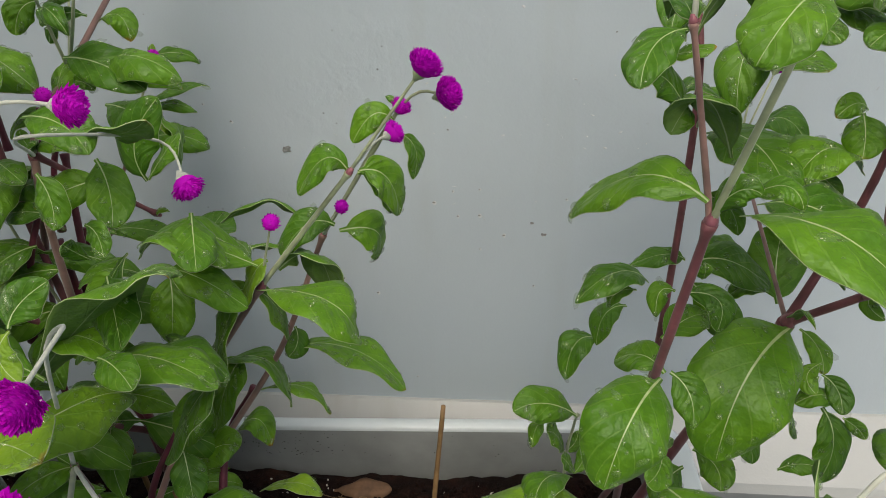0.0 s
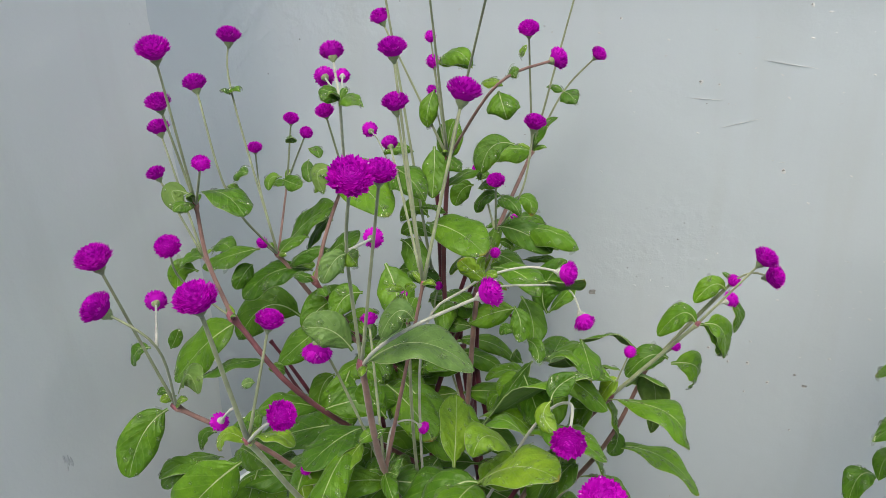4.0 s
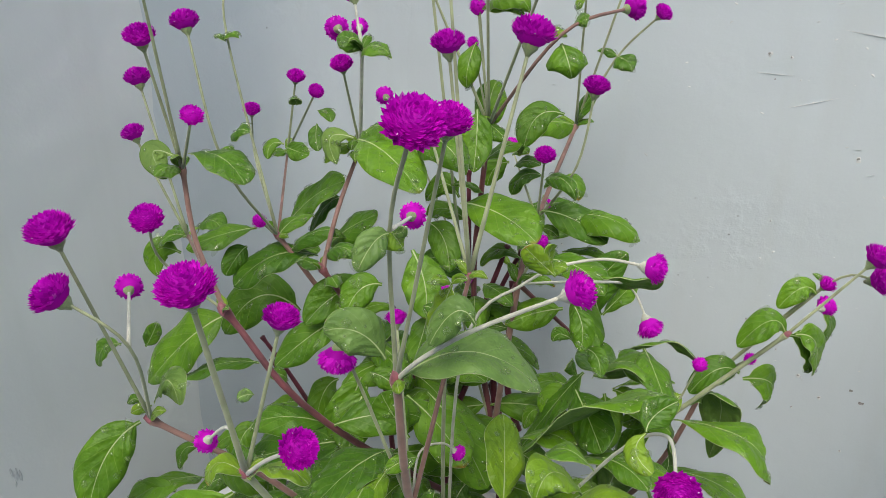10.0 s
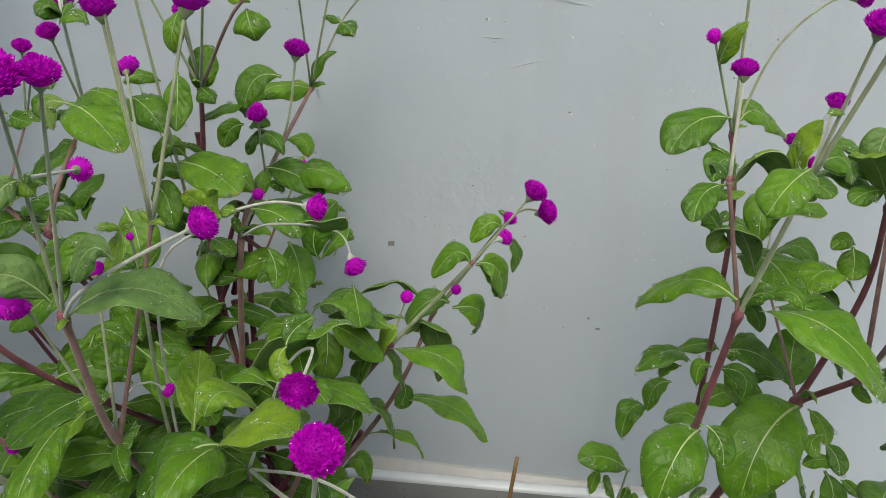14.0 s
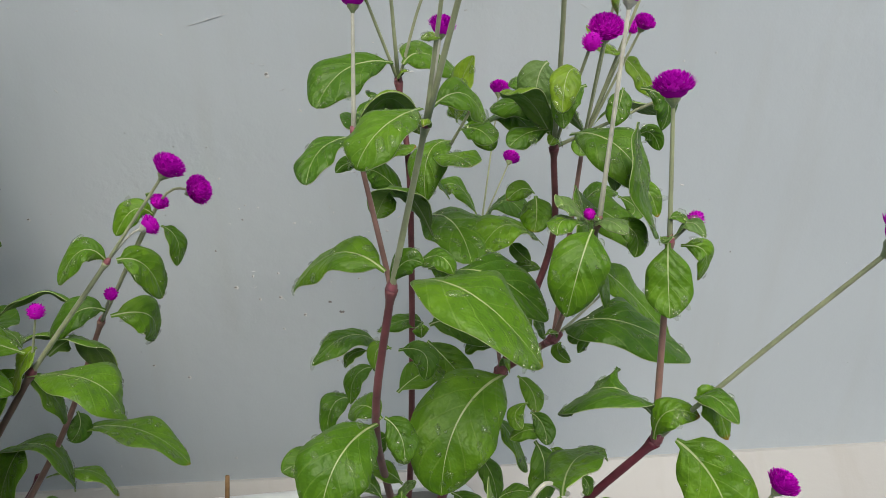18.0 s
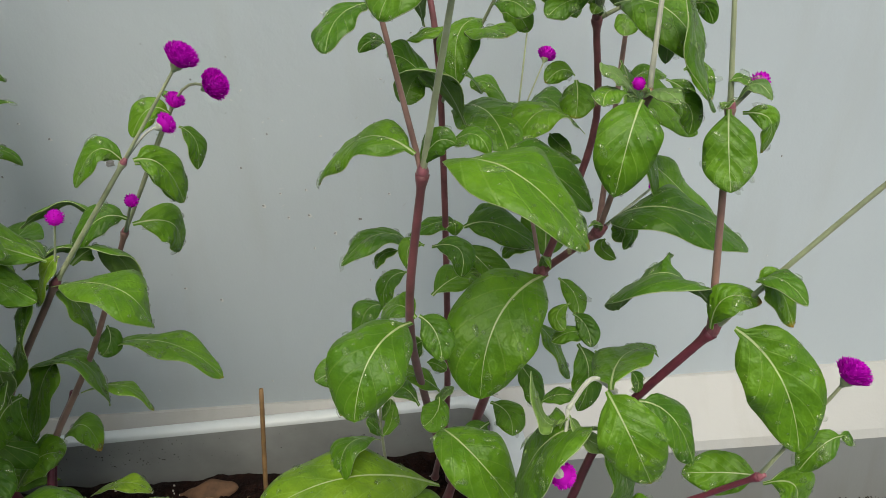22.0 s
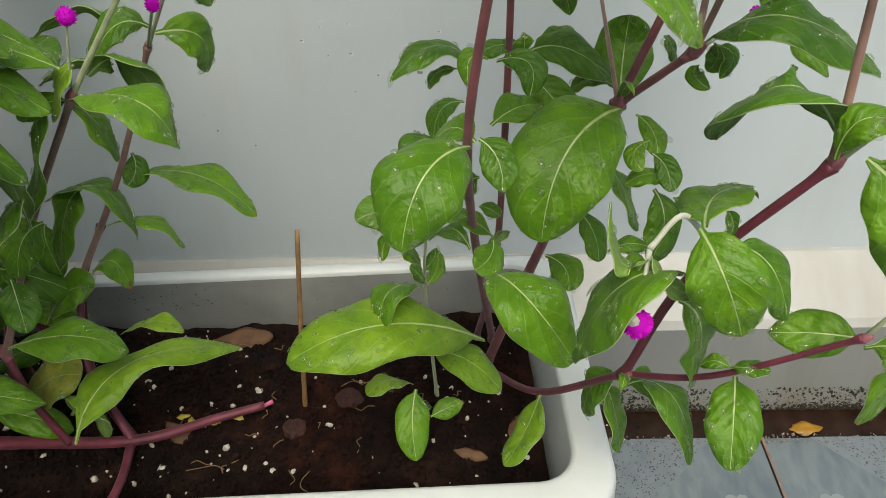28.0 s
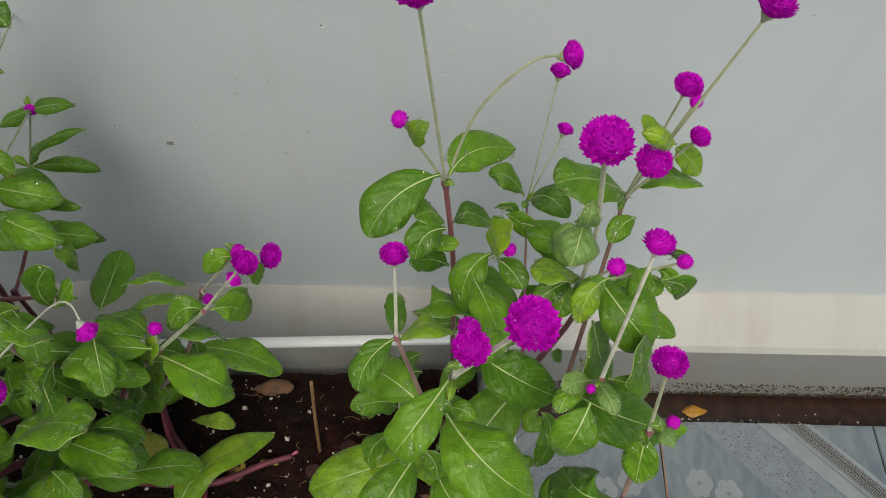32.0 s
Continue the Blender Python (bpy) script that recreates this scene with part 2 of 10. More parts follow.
CALYX = plain("calyx_downy", (0.24, 0.30, 0.13), 0.6, 0.25, 160, 0.3, 0.0, 0.5)


def flower_material():
    m, n, l, p = material("bract_magenta")
    geo = n.new("ShaderNodeNewGeometry")
    r = ramp(n, l, geo.outputs["Random Per Island"], [(0.0, (0.50, 0.001, 0.48)), (0.5, (0.80, 0.005, 0.74)), (0.95, (0.92, 0.03, 0.86)), (1.0, (0.82, 0.22, 0.76))])
    l.new(r.outputs[0], p.inputs["Base Color"])
    p.inputs["Roughness"].default_value = 0.6
    p.inputs["Specular IOR Level"].default_value = 0.15
    tr = n.new("ShaderNodeBsdfTranslucent")
    l.new(r.outputs[0], tr.inputs[0])
    mx = n.new("ShaderNodeMixShader")
    mx.inputs[0].default_value = 0.5
    l.new(p.outputs[0], mx.inputs[1]); l.new(tr.outputs[0], mx.inputs[2])
    l.new(mx.outputs[0], n["Material Output"].inputs[0])
    return m


BRACT = flower_material()
FLORET = plain("floret_white", (0.72, 0.42, 0.66), 0.5, 0.1)


def water_material():
    m, n, l, p = material("water")
    p.inputs["Base Color"].default_value = (0.26, 0.40, 0.13, 1)
    p.inputs["Roughness"].default_value = 0.06
    p.inputs["Specular IOR Level"].default_value = 1.0
    p.inputs["Coat Weight"].default_value = 0.35
    p.inputs["Coat Roughness"].default_value = 0.03
    clear = n.new("ShaderNodeBsdfTransparent")
    mx = n.new("ShaderNodeMixShader")
    mx.inputs[0].default_value = 0.25
    l.new(clear.outputs[0], mx.inputs[1]); l.new(p.outputs[0], mx.inputs[2])
    l.new(mx.outputs[0], n["Material Output"].inputs[0])
    return m


WATER = water_material()


def tile_material():
    m, n, l, p = material("glazed_floor_tile")
    a = noise_node(n, l, 7, 5)
    b = noise_node(n, l, 70, 4, stretch=(1.0, 0.35, 1.0))
    c = ramp(n, l, a.outputs[0], [(0.3, (0.100, 0.130, 0.155)), (0.7, (0.150, 0.185, 0.205))])
    w = ramp(n, l, b.outputs[0], [(0.42, (0.86, 0.88, 0.9)), (0.6, (1.08, 1.06, 1.04))])
    l.new(mix_colour(n, l, 1.0, c.outputs[0], w.outputs[0], "MULTIPLY"), p.inputs["Base Color"])
    p.inputs["Roughness"].default_value = 0.22
    add_bump(n, l, p, b.outputs[0], 0.15, 0.001)
    return m


TILE = tile_material()
TILE_PALE = plain("tile_pale_print", (0.195, 0.225, 0.24), 0.25, 0.08, 40)
TILE_SPECK = plain("tile_speck_print", (0.155, 0.185, 0.21), 0.25, 0.1, 60)
INK = plain("tile_dark_print", (0.042, 0.034, 0.028), 0.3, 0.3, 90)
RUST = plain("rust_stain", (0.20, 0.125, 0.08), 0.6, 0.35, 60)
GROUT = plain("cement_dirt", (0.21, 0.18, 0.145), 0.85, 0.4, 70, 0.5)
EARTH = plain("far_ground", (0.30, 0.29, 0.27), 0.9, 0.3, 3)


# ---- building blocks ----
def mesh_of(name, verts, faces, mats, index=None, smooth=True, uvs=None):
    me = bpy.data.meshes.new(name)
    me.from_pydata([tuple(v) for v in verts], [], faces)
    for m in (mats if isinstance(mats, (list, tuple)) else [mats]):
        me.materials.append(m)
    if index is not None:
        me.polygons.foreach_set("material_index", index)
    me.polygons.foreach_set("use_smooth", [smooth] * len(me.polygons))
    if uvs is not None:
        lay = me.uv_layers.new(name="UVMap")
        flat = np.array([uvs[lp.vertex_index] for lp in me.loops], dtype=np.float32)
        lay.data.foreach_set("uv", flat.ravel())
    me.update()
    return me


def part(name, me, parent, m=None, label=""):
    ob = new(name, me)
    ob.parent = parent
    world_m = m if m is not None else Matrix.Identity(4)
    if parent.parent is None:
        ob.matrix_parent_inverse = parent.matrix_basis.inverted()
    ob.matrix_basis = world_m
    if label:
        ob["label"] = label
    return ob


def under(name, me, parent, m=None, label=""):
    """A sub-part, in the coordinates of the part that carries it."""
    ob = new(name, me)
    ob.parent = parent
    ob.matrix_basis = m if m is not None else Matrix.Identity(4)
    if label:
        ob["label"] = label
    return ob


def box_mesh(name, x0, x1, y0, y1, z0, z1, mat, bevel=0.0):
    bm = bmesh.new()
    bmesh.ops.create_cube(bm, size=1.0)
    for v in bm.verts:
        v.co = Vector((x0 + (v.co.x + 0.5) * (x1 - x0), y0 + (v.co.y + 0.5) * (y1 - y0), z0 + (v.co.z + 0.5) * (z1 - z0)))
    if bevel:
        bmesh.ops.bevel(bm, geom=bm.edges[:], offset=bevel, segments=2, affect="EDGES")
    me = bpy.data.meshes.new(name)
    bm.to_mesh(me)
    bm.free()
    me.materials.append(mat)
    return me


def smooth_line(pts, per=6):
    """Points along a curve through pts."""
    p = [Vector(q) for q in pts]
    if len(p) == 2:
        return [p[0].lerp(p[1], i / per) for i in range(per + 1)]
    ext = [2 * p[0] - p[1], *p, 2 * p[-1] - p[-2]]
    out = []
    for i in range(1, len(ext) - 2):
        a, b, c, d = ext[i - 1:i + 3]
        for k in range(per):
            t = k / per
            out.append(0.5 * (2 * b + (c - a) * t + (2 * a - 5 * b + 4 * c - d) * t * t + (3 * b - a - 3 * c + d) * t ** 3))
    out.append(p[-1])
    return out


def tube_mesh(name, line, r0, r1, mat, sides=8, swell=(0.0, 0.0), wobble=0.0):
    n = len(line)
    dist = [0.0]
    for i in range(1, n):
        dist.append(dist[-1] + (line[i] - line[i - 1]).length)
    verts, faces = [], []
    up = Vector((0.31, -0.2, 0.93))
    for i, c in enumerate(line):
        d = (line[min(i + 1, n - 1)] - line[max(i - 1, 0)]).normalized()
        a = d.cross(up)
        a = a.normalized() if a.length > 1e-4 else Vector((1, 0, 0))
        b = d.cross(a)
        t = dist[i] / max(dist[-1], 1e-6)
        r = r0 + (r1 - r0) * t
        r *= 1 + swell[0] * math.exp(-(dist[i] / (2.2 * r0)) ** 2) + swell[1] * math.exp(-((dist[-1] - dist[i]) / (2.2 * r1)) ** 2)
        r *= 1 + wobble * math.sin(i * 2.3)
        for k in range(sides):
            g = 2 * math.pi * k / sides
            verts.append(c + (a * math.cos(g) + b * math.sin(g)) * r)
    for i in range(n - 1):
        for k in range(sides):
            k2 = (k + 1) % sides
            faces.append((i * sides + k, i * sides + k2, (i + 1) * sides + k2, (i + 1) * sides + k))
    faces.append(tuple(reversed(range(sides))))
    faces.append(tuple(range((n - 1) * sides, n * sides)))
    return mesh_of(name, verts, faces, mat)


# ---- plants ----
def stem(plant, name, pts, r0, r1, mat, swell=(0.0, 0.0)):
    line = smooth_line(pts)
    if swell[1] > 0:
        a, b = (line[1] - line[0]).normalized(), (line[-1] - line[-2]).normalized()
        gap = min((line[1] - line[0]).length, (line[-1] - line[-2]).length) * 0.9
        near = [d for d in (r0, 2 * r0, 3 * r0, 4.5 * r0) if d < gap]
        line = [line[0], *[line[0] + a * d for d in near], *line[1:-1], *[line[-1] - b * d for d in reversed(near)], line[-1]]
    return part(name, tube_mesh(name, line, r0, r1, mat, 9, swell, 0.02), plant)


def swelling(plant, at, along, r):
    """The thickened joint of a stem, longer than wide, with a faint waist."""
    a = Vector(along).normalized()
    at = Vector(at)
    line = [at + a * r * k for k in (-2.6, -1.8, -1.0, -0.35, 0.2, 0.8, 1.5, 2.3)]
    radii = (0.62, 0.80, 1.0, 1.08, 1.22, 1.18, 0.88, 0.60)
    b = a.orthogonal().normalized()
    c = a.cross(b)
    verts, faces = [], []
    for q, k in zip(line, radii):
        verts += [q + (b * math.cos(g * 0.6981) + c * math.sin(g * 0.6981)) * r * k * (1 + 0.05 * math.sin(g * 1.4)) for g in range(9)]
    for i in range(7):
        faces += [(i * 9 + g, i * 9 + (g + 1) % 9, i * 9 + 9 + (g + 1) % 9, i * 9 + 9 + g) for g in range(9)]
    faces += [tuple(reversed(range(9))), tuple(range(63, 72))]
    return part("stem_joint", mesh_of("stem_joint", verts, faces, STEM_NODE), plant)


def leaf_grid(length, width, arch, fold, curl, wave, seed, form=None, segs=20, mid=None):
    rnd = random.Random(seed)
    us = (-1.0, -0.74, -0.42, -0.03, 0.03, 0.42, 0.74, 1.0)
    ph, ph2, lop = rnd.uniform(0, 6.3), rnd.uniform(0, 6.3), rnd.uniform(-0.10, 0.10)
    cup = rnd.uniform(0.25, 0.75)
    if mid is not None and form is None:
        form = rnd.choice(((0.66, 0.62), (0.60, 0.54), (0.74, 0.66), (0.68, 0.52), (0.58, 0.60)))
    if form is None:
        form = rnd.choice(((0.50, 0.84), (0.57, 0.76), (0.54, 0.92), (0.66, 0.72), (0.80, 0.68)))
    fa, fb = form[0] * rnd.uniform(0.92, 1.1), form[1] * rnd.uniform(0.92, 1.1)
    top = fa / (fa + fb)
    peak = top ** fa * (1 - top) ** fb
    twist = rnd.uniform(-0.5, 0.5)
    # the midrib: rises, arches over and droops towards the tip
    steps, px, pz, line = 40, 0.0, 0.0, [(0.0, 0.0)]
    for i in range(steps):
        t = (i + 0.5) / steps
        ang = -(5.2 * arch * t + 5.0 * curl * max(0.0, t - 0.55) ** 1.3 * 1.6)
        px += math.cos(ang) / steps
        pz += math.sin(ang) / steps
        line.append((px, pz))
    ca, chord = math.atan2(pz, px), math.hypot(px, pz)
    line = [((x * math.cos(ca) + z * math.sin(ca)) / chord * length, (z * math.cos(ca) - x * math.sin(ca)) / chord * length) for x, z in line]
    sway = [0.0] * (steps + 1)
    if mid is not None:
        # the midrib follows a curve from the base through mid to the tip
        ctrl = 2 * mid - Vector((length / 2, 0, 0))
        bend = [ctrl * (2 * t * (1 - t)) + Vector((length * t * t, 0, 0)) for t in (i / steps for i in range(steps + 1))]
        line, sway, lop = [(q.x, q.z) for q in bend], [q.y for q in bend], lop * 0.4
        twist, cup = twist * 0.5, cup * 0.45 - 0.05
    rows, uvs = [], []
    for i in range(segs + 1):
        s = 1 - (1 - i / segs) ** 1.35
        k = min(steps - 1, int(s * steps))
        f = s * steps - k
        xc = line[k][0] * (1 - f) + line[k + 1][0] * f
        zc = line[k][1] * (1 - f) + line[k + 1][1] * f
        tx, tz = line[k + 1][0] - line[k][0], line[k + 1][1] - line[k][1]
        tl = math.hypot(tx, tz)
        nx, nz = -tz / tl, tx / tl
        dy = sway[k + 1] - sway[k]
        dl = math.hypot(tx, dy) or 1e-6
        body = max(0.0, (s - 0.06) / 0.94)
        w = 0.5 * width * body ** fa * (1 - body) ** fb / peak if body > 0 else 0.0
        w *= 1 + 0.035 * math.sin(s * 15 + ph)
        w = max(w, min(0.0012, 0.06 * width) if s < 0.5 else 0.0002)
        for u in us:
            if abs(u) < 0.1:
                u = u / abs(u) * max(0.0150 * width * (1.2 - 1.15 * s), 0.00012) / max(w, 0.0008)
                u = max(-0.3, min(0.3, u))
            y = u * w
            h = fold * w * abs(u) - (fold * 0.6 + cup) * w * abs(u) ** 2.6
            h += wave * length * math.sin(s * 12 + (ph if u > 0 else ph2)) * abs(u) ** 1.5 * (w / (0.5 * width))
            h += 0.036 * width * math.sin(s * 28 - 6 * abs(u) + ph) * (1 - abs(u)) * min(1.0, abs(u) * 3) * min(1, body * 5)
            tw = twist * s
            y, h = y * math.cos(tw) - h * math.sin(tw), y * math.sin(tw) + h * math.cos(tw)
            rows.append(Vector((xc + nx * h - dy / dl * y, tx / dl * y + lop * length * s * (s if mid is None else 1 - s) + sway[k] * (1 - f) + sway[k + 1] * f, zc + nz * h)))
            uvs.append((s, 0.5 + 0.5 * u))
    return rows, uvs, len(us), segs


def leaf(plant, base, tip, width, mat=None, arch=0.10, face=(0.0, -0.45, 0.89), fold=0.35, curl=0.10, seed=0, drops=9, vein=None, form=None, mid=None):
    base, tip = Vector(base), Vector(tip)
    x = tip - base
    length = x.length
    x.normalize()
    f = Vector(face)
    zax = (f - x * f.dot(x))
    zax = zax.normalized() if zax.length > 1e-3 else Vector((0, -1, 0))
    y = zax.cross(x)
    m = Matrix((x, y, zax)).transposed().to_4x4()
    m.translation = base
    bent = None if mid is None else m.inverted() @ Vector(mid)
    top, uvs, nu, segs = leaf_grid(length, width, arch, fold, curl, 0.034, seed, form, mid=bent)
    nv = len(top)
    verts = top + [v - Vector((0, 0, 0.0005)) for v in top]
    faces, idx = [], []
    for i in range(segs):
        for k in range(nu - 1):
            rib = k == nu // 2 - 1 and i < segs - 1
            a, b, c, d = i * nu + k, (i + 1) * nu + k, (i + 1) * nu + k + 1, i * nu + k + 1
            faces.append((a, b, c, d)); idx.append(1 if rib else 0)
            faces.append((a + nv, d + nv, c + nv, b + nv)); idx.append(1 if rib else 2)
        for k in (0, nu - 1):
            a, b = i * nu + k, (i + 1) * nu + k
            faces.append((a, a + nv, b + nv, b) if k == 0 else (a, b, b + nv, a + nv)); idx.append(1)
    me = mesh_of("leaf", verts, faces, [mat or LEAF, vein or VEIN, LEAF_UNDER], idx, uvs=uvs + uvs)
    ob = part("leaf", me, plant, m)
    if drops:
        rnd = random.Random(seed * 7 + 1)
        dv, df = [], []
        for _ in range(drops):
            i, k = rnd.randint(2, segs - 2), rnd.choice((0, 1, 2, 4, 5, 6))
            q, t = rnd.random(), rnd.random()
            a, b, c, d = (top[j] for j in (i * nu + k, (i + 1) * nu + k, (i + 1) * nu + k + 1, i * nu + k + 1))
            pt = (a * (1 - q) + b * q) * (1 - t) + (d * (1 - q) + c * q) * t
            nrm = (b - a).cross(d - a)
            if nrm.length < 1e-12:
                continue
            nrm.normalize()
            if nrm.z < 0:
                nrm = -nrm
            e1 = nrm.orthogonal().normalized()
            e2 = nrm.cross(e1)
            r = rnd.choice((0.0004, 0.0006, 0.0008, 0.0011, 0.0015, 0.0021)) * rnd.uniform(0.8, 1.25)
            long = rnd.choice((1.0, 1.1, 1.2, 1.4, 2.2))
            o = len(dv)
            lobes = [rnd.uniform(0.8, 1.2) for g in range(9)]
            for rr, hh in ((1.0, 0.0), (0.90, 0.32), (0.62, 0.54), (0.28, 0.64)):
                for g in range(9):
                    an = g * 2 * math.pi / 9
                    dv.append(pt + (e1 * math.cos(an) * long + e2 * math.sin(an)) * r * rr * lobes[g] + nrm * r * hh)
            dv.append(pt + nrm * r * 0.67)
            for ring in range(3):
                for g in range(9):
                    g2 = (g + 1) % 9
                    df.append((o + ring * 9 + g, o + ring * 9 + g2, o + ring * 9 + 9 + g2, o + ring * 9 + 9 + g))
            for g in range(9):
                df.append((o + 27 + g, o + 27 + (g + 1) % 9, o + 36))
        if dv:
            wd = under("dew", mesh_of("dew", dv, df, WATER), ob, None, "clear rain drops")
            wd["kind"] = "stuff"
    return ob


def head_mesh(seed, count, squash, low):
    """A globe of pointed papery bracts round a core, of radius one, axis along z."""
    rnd = random.Random(seed)
    verts, faces = [], []
    rings, segs = 7, 12
    for i in range(rings + 1):
        th = math.pi * i / rings
        for k in range(segs):
            g = 2 * math.pi * k / segs
            verts.append(Vector((0.80 * math.sin(th) * math.cos(g), 0.80 * math.sin(th) * math.sin(g), 0.80 * math.cos(th) * squash)))
    for i in range(rings):
        for k in range(segs):
            k2 = (k + 1) % segs
            faces.append((i * segs + k, (i + 1) * segs + k, (i + 1) * segs + k2, i * segs + k2))
    for i in range(count):
        z = 1 - (1 - low) * (i + 0.5) / count
        rr = math.sqrt(max(0, 1 - z * z))
        g = i * 2.39996 + rnd.uniform(-0.15, 0.15)
        d = Vector((rr * math.cos(g), rr * math.sin(g), z))
        out = (d + Vector((0, 0, 0.75 * (1 - abs(z)) ** 0.7 + (0.55 if z < -0.3 else 0.0)))).normalized()
        side = d.cross(Vector((0, 0, 1)))
        side = side.normalized() if side.length > 1e-3 else Vector((1, 0, 0))
        b = Vector((d.x, d.y, d.z * squash)) * 0.74
        crown = max(0.0, z)
        ln = rnd.uniform(0.34, 0.47) * (1 - 0.55 * crown)
        w = rnd.uniform(0.105, 0.145) * (1 - 0.25 * crown)
        nrm = side.cross(out)
        if nrm.dot(d) < 0:
            nrm = -nrm
        o = len(verts)
        tipw = rnd.uniform(-0.04, 0.04)
        verts += [b - side * w, b + side * w, b + out * ln * 0.5 - side * w * 0.85, b + out * ln * 0.5 + side * w * 0.85,
                  b + out * ln * 0.45 + nrm * w * 0.5, b + out * ln + side * tipw - nrm * 0.02]
        faces += [(o, o + 4, o + 2), (o, o + 1, o + 4), (o + 1, o + 3, o + 4), (o + 2, o + 4, o + 5), (o + 4, o + 3, o + 5)]
    return mesh_of("flower_head", verts, faces, BRACT, smooth=True)


HEADS = [head_mesh(s, 240, 0.84, -0.48) for s in range(5)]
CUPS = [head_mesh(s + 20, 130, 0.85, -0.25) for s in range(3)]
BUDS = [head_mesh(s + 40, 70, 1.15, -0.75) for s in range(3)]


def floret_mesh(seed):
    rnd = random.Random(seed)
    verts, faces = [], []
    for _ in range(4):
        z, g = rnd.uniform(-0.35, 0.75), rnd.uniform(0, 6.28)
        rr = math.sqrt(1 - z * z)
        d = Vector((rr * math.cos(g), rr * math.sin(g), z * 0.92))
        e1 = d.orthogonal().normalized()
        e2 = d.cross(e1)
        o = len(verts)
        s = 0.04
        c = d * 0.985
        verts += [c + e1 * s, c + e2 * s * 0.6, c - e1 * s, c - e2 * s * 0.6, c + d * 0.09]
        faces += [(o, o + 1, o + 4), (o + 1, o + 2, o + 4), (o + 2, o + 3, o + 4), (o + 3, o, o + 4), (o + 3, o + 2, o + 1, o)]
    return mesh_of("florets", verts, faces, FLORET, smooth=False)


FLORETS = [floret_mesh(s) for s in range(3)]


def calyx_mesh():
    line = [Vector((0, 0, z)) for z in (-1.08, -0.96, -0.84, -0.72, -0.52)]
    radii = (0.11, 0.16, 0.25, 0.36, 0.40)
    verts, faces = [], []
    for c, r in zip(line, radii):
        for k in range(10):
            g = 2 * math.pi * k / 10
            verts.append(c + Vector((math.cos(g), math.sin(g), 0)) * r * (1 + 0.07 * math.sin(3 * g)))
    for i in range(4):
        for k in range(10):
            k2 = (k + 1) % 10
            faces.append((i * 10 + k, i * 10 + k2, i * 10 + 10 + k2, i * 10 + 10 + k))
    faces.append(tuple(reversed(range(10))))
    return mesh_of("calyx", verts, faces, [CALYX])


CALYX_MESH = calyx_mesh()
PALE_CALYX_MESH = CALYX_MESH.copy()
PALE_CALYX_MESH.materials[0] = STEM_PALE


def head(plant, centre, radius, axis, kind="globe", seed=0):
    """A flower head on its stalk; axis points away from the stalk."""
    a = Vector(axis).normalized()
    q = Vector((0, 0, 1)).rotation_difference(a).to_matrix().to_4x4()
    m = Matrix.Translation(centre) @ q @ Matrix.Rotation(seed * 1.7, 4, "Z") @ Matrix.Diagonal((radius * 0.96, radius * 0.96, radius * 0.96, 1))
    pool = {"globe": HEADS, "cup": CUPS, "white": CUPS, "bud": BUDS}[kind]
    ob = part("flower_head", pool[seed % len(pool)], plant, m)
    if kind == "bud":
        under("calyx", CALYX_MESH, ob, Matrix.Diagonal((0.8, 0.8, 1, 1)))
    else:
        under("calyx", PALE_CALYX_MESH if kind == "white" else CALYX_MESH, ob, Matrix.Diagonal((1.05, 1.05, 1.0, 1)) if kind == "white" else None)
        under("florets", FLORETS[seed % 3], ob, None, "tiny white florets")
    return ob


# ---- setting ----
WALL_Y, CORNER_X, LIP_FALL = 0.66, -0.515, 0.084


def slab(name, verts2, x0, x1, mat):
    """A long bar along x with the given outline in (y, z)."""
    n = len(verts2)
    verts = [(x0, y, z) for y, z in verts2] + [(x1, y, z) for y, z in verts2]
    faces = [tuple(range(n)), tuple(reversed(range(n, 2 * n)))]
    faces += [(i, i + n, (i + 1) % n + n, (i + 1) % n) for i in range(n)]
    me = mesh_of(name, verts, faces, mat, smooth=False)
    bm = bmesh.new(); bm.from_mesh(me)
    bmesh.ops.recalc_face_normals(bm, faces=bm.faces[:])
    bm.to_mesh(me); bm.free()
    return me


def wall_bump(x, z, y, amp):
    return amp * noise.noise(Vector((x * 4, z * 4, y))) + 0.4 * amp * noise.noise(Vector((x * 15, z * 15, y + 3)))


def uneven_wall(name, x0, x1, z0, z1, y, mat, amp, fall=0.0):
    """A plastered face with slow unevenness and a solid back."""
    nx, nz = int((x1 - x0) / 0.025), int((z1 - z0) / 0.025)
    verts, faces = [], []
    for j in range(nz + 1):
        for i in range(nx + 1):
            xx = x0 + (x1 - x0) * i / nx
            zz = z0 + (z1 - fall * xx - z0) * j / nz
            d = wall_bump(xx, zz, y, amp)
            verts.append((xx, y + d, zz))
    for j in range(nz):
        for i in range(nx):
            a = j * (nx + 1) + i
            faces.append((a, a + 1, a + nx + 2, a + nx + 1))
    o = len(verts)
    verts += [(x0, y + 0.12, z0), (x1, y + 0.12, z0), (x1, y + 0.12, z1 - fall * x1), (x0, y + 0.12, z1 - fall * x0)]
    faces.append((o + 3, o + 2, o + 1, o))
    low = [i for i in range(nx + 1)]
    high = [nz * (nx + 1) + i for i in range(nx + 1)]
    left = [j * (nx + 1) for j in range(nz + 1)]
    right = [j * (nx + 1) + nx for j in range(nz + 1)]
    faces += [(*reversed(low), o, o + 1), (*high, o + 2, o + 3), (*left, o + 3, o), (*reversed(right), o + 1, o + 2)]
    return mesh_of(name, verts, faces, mat)


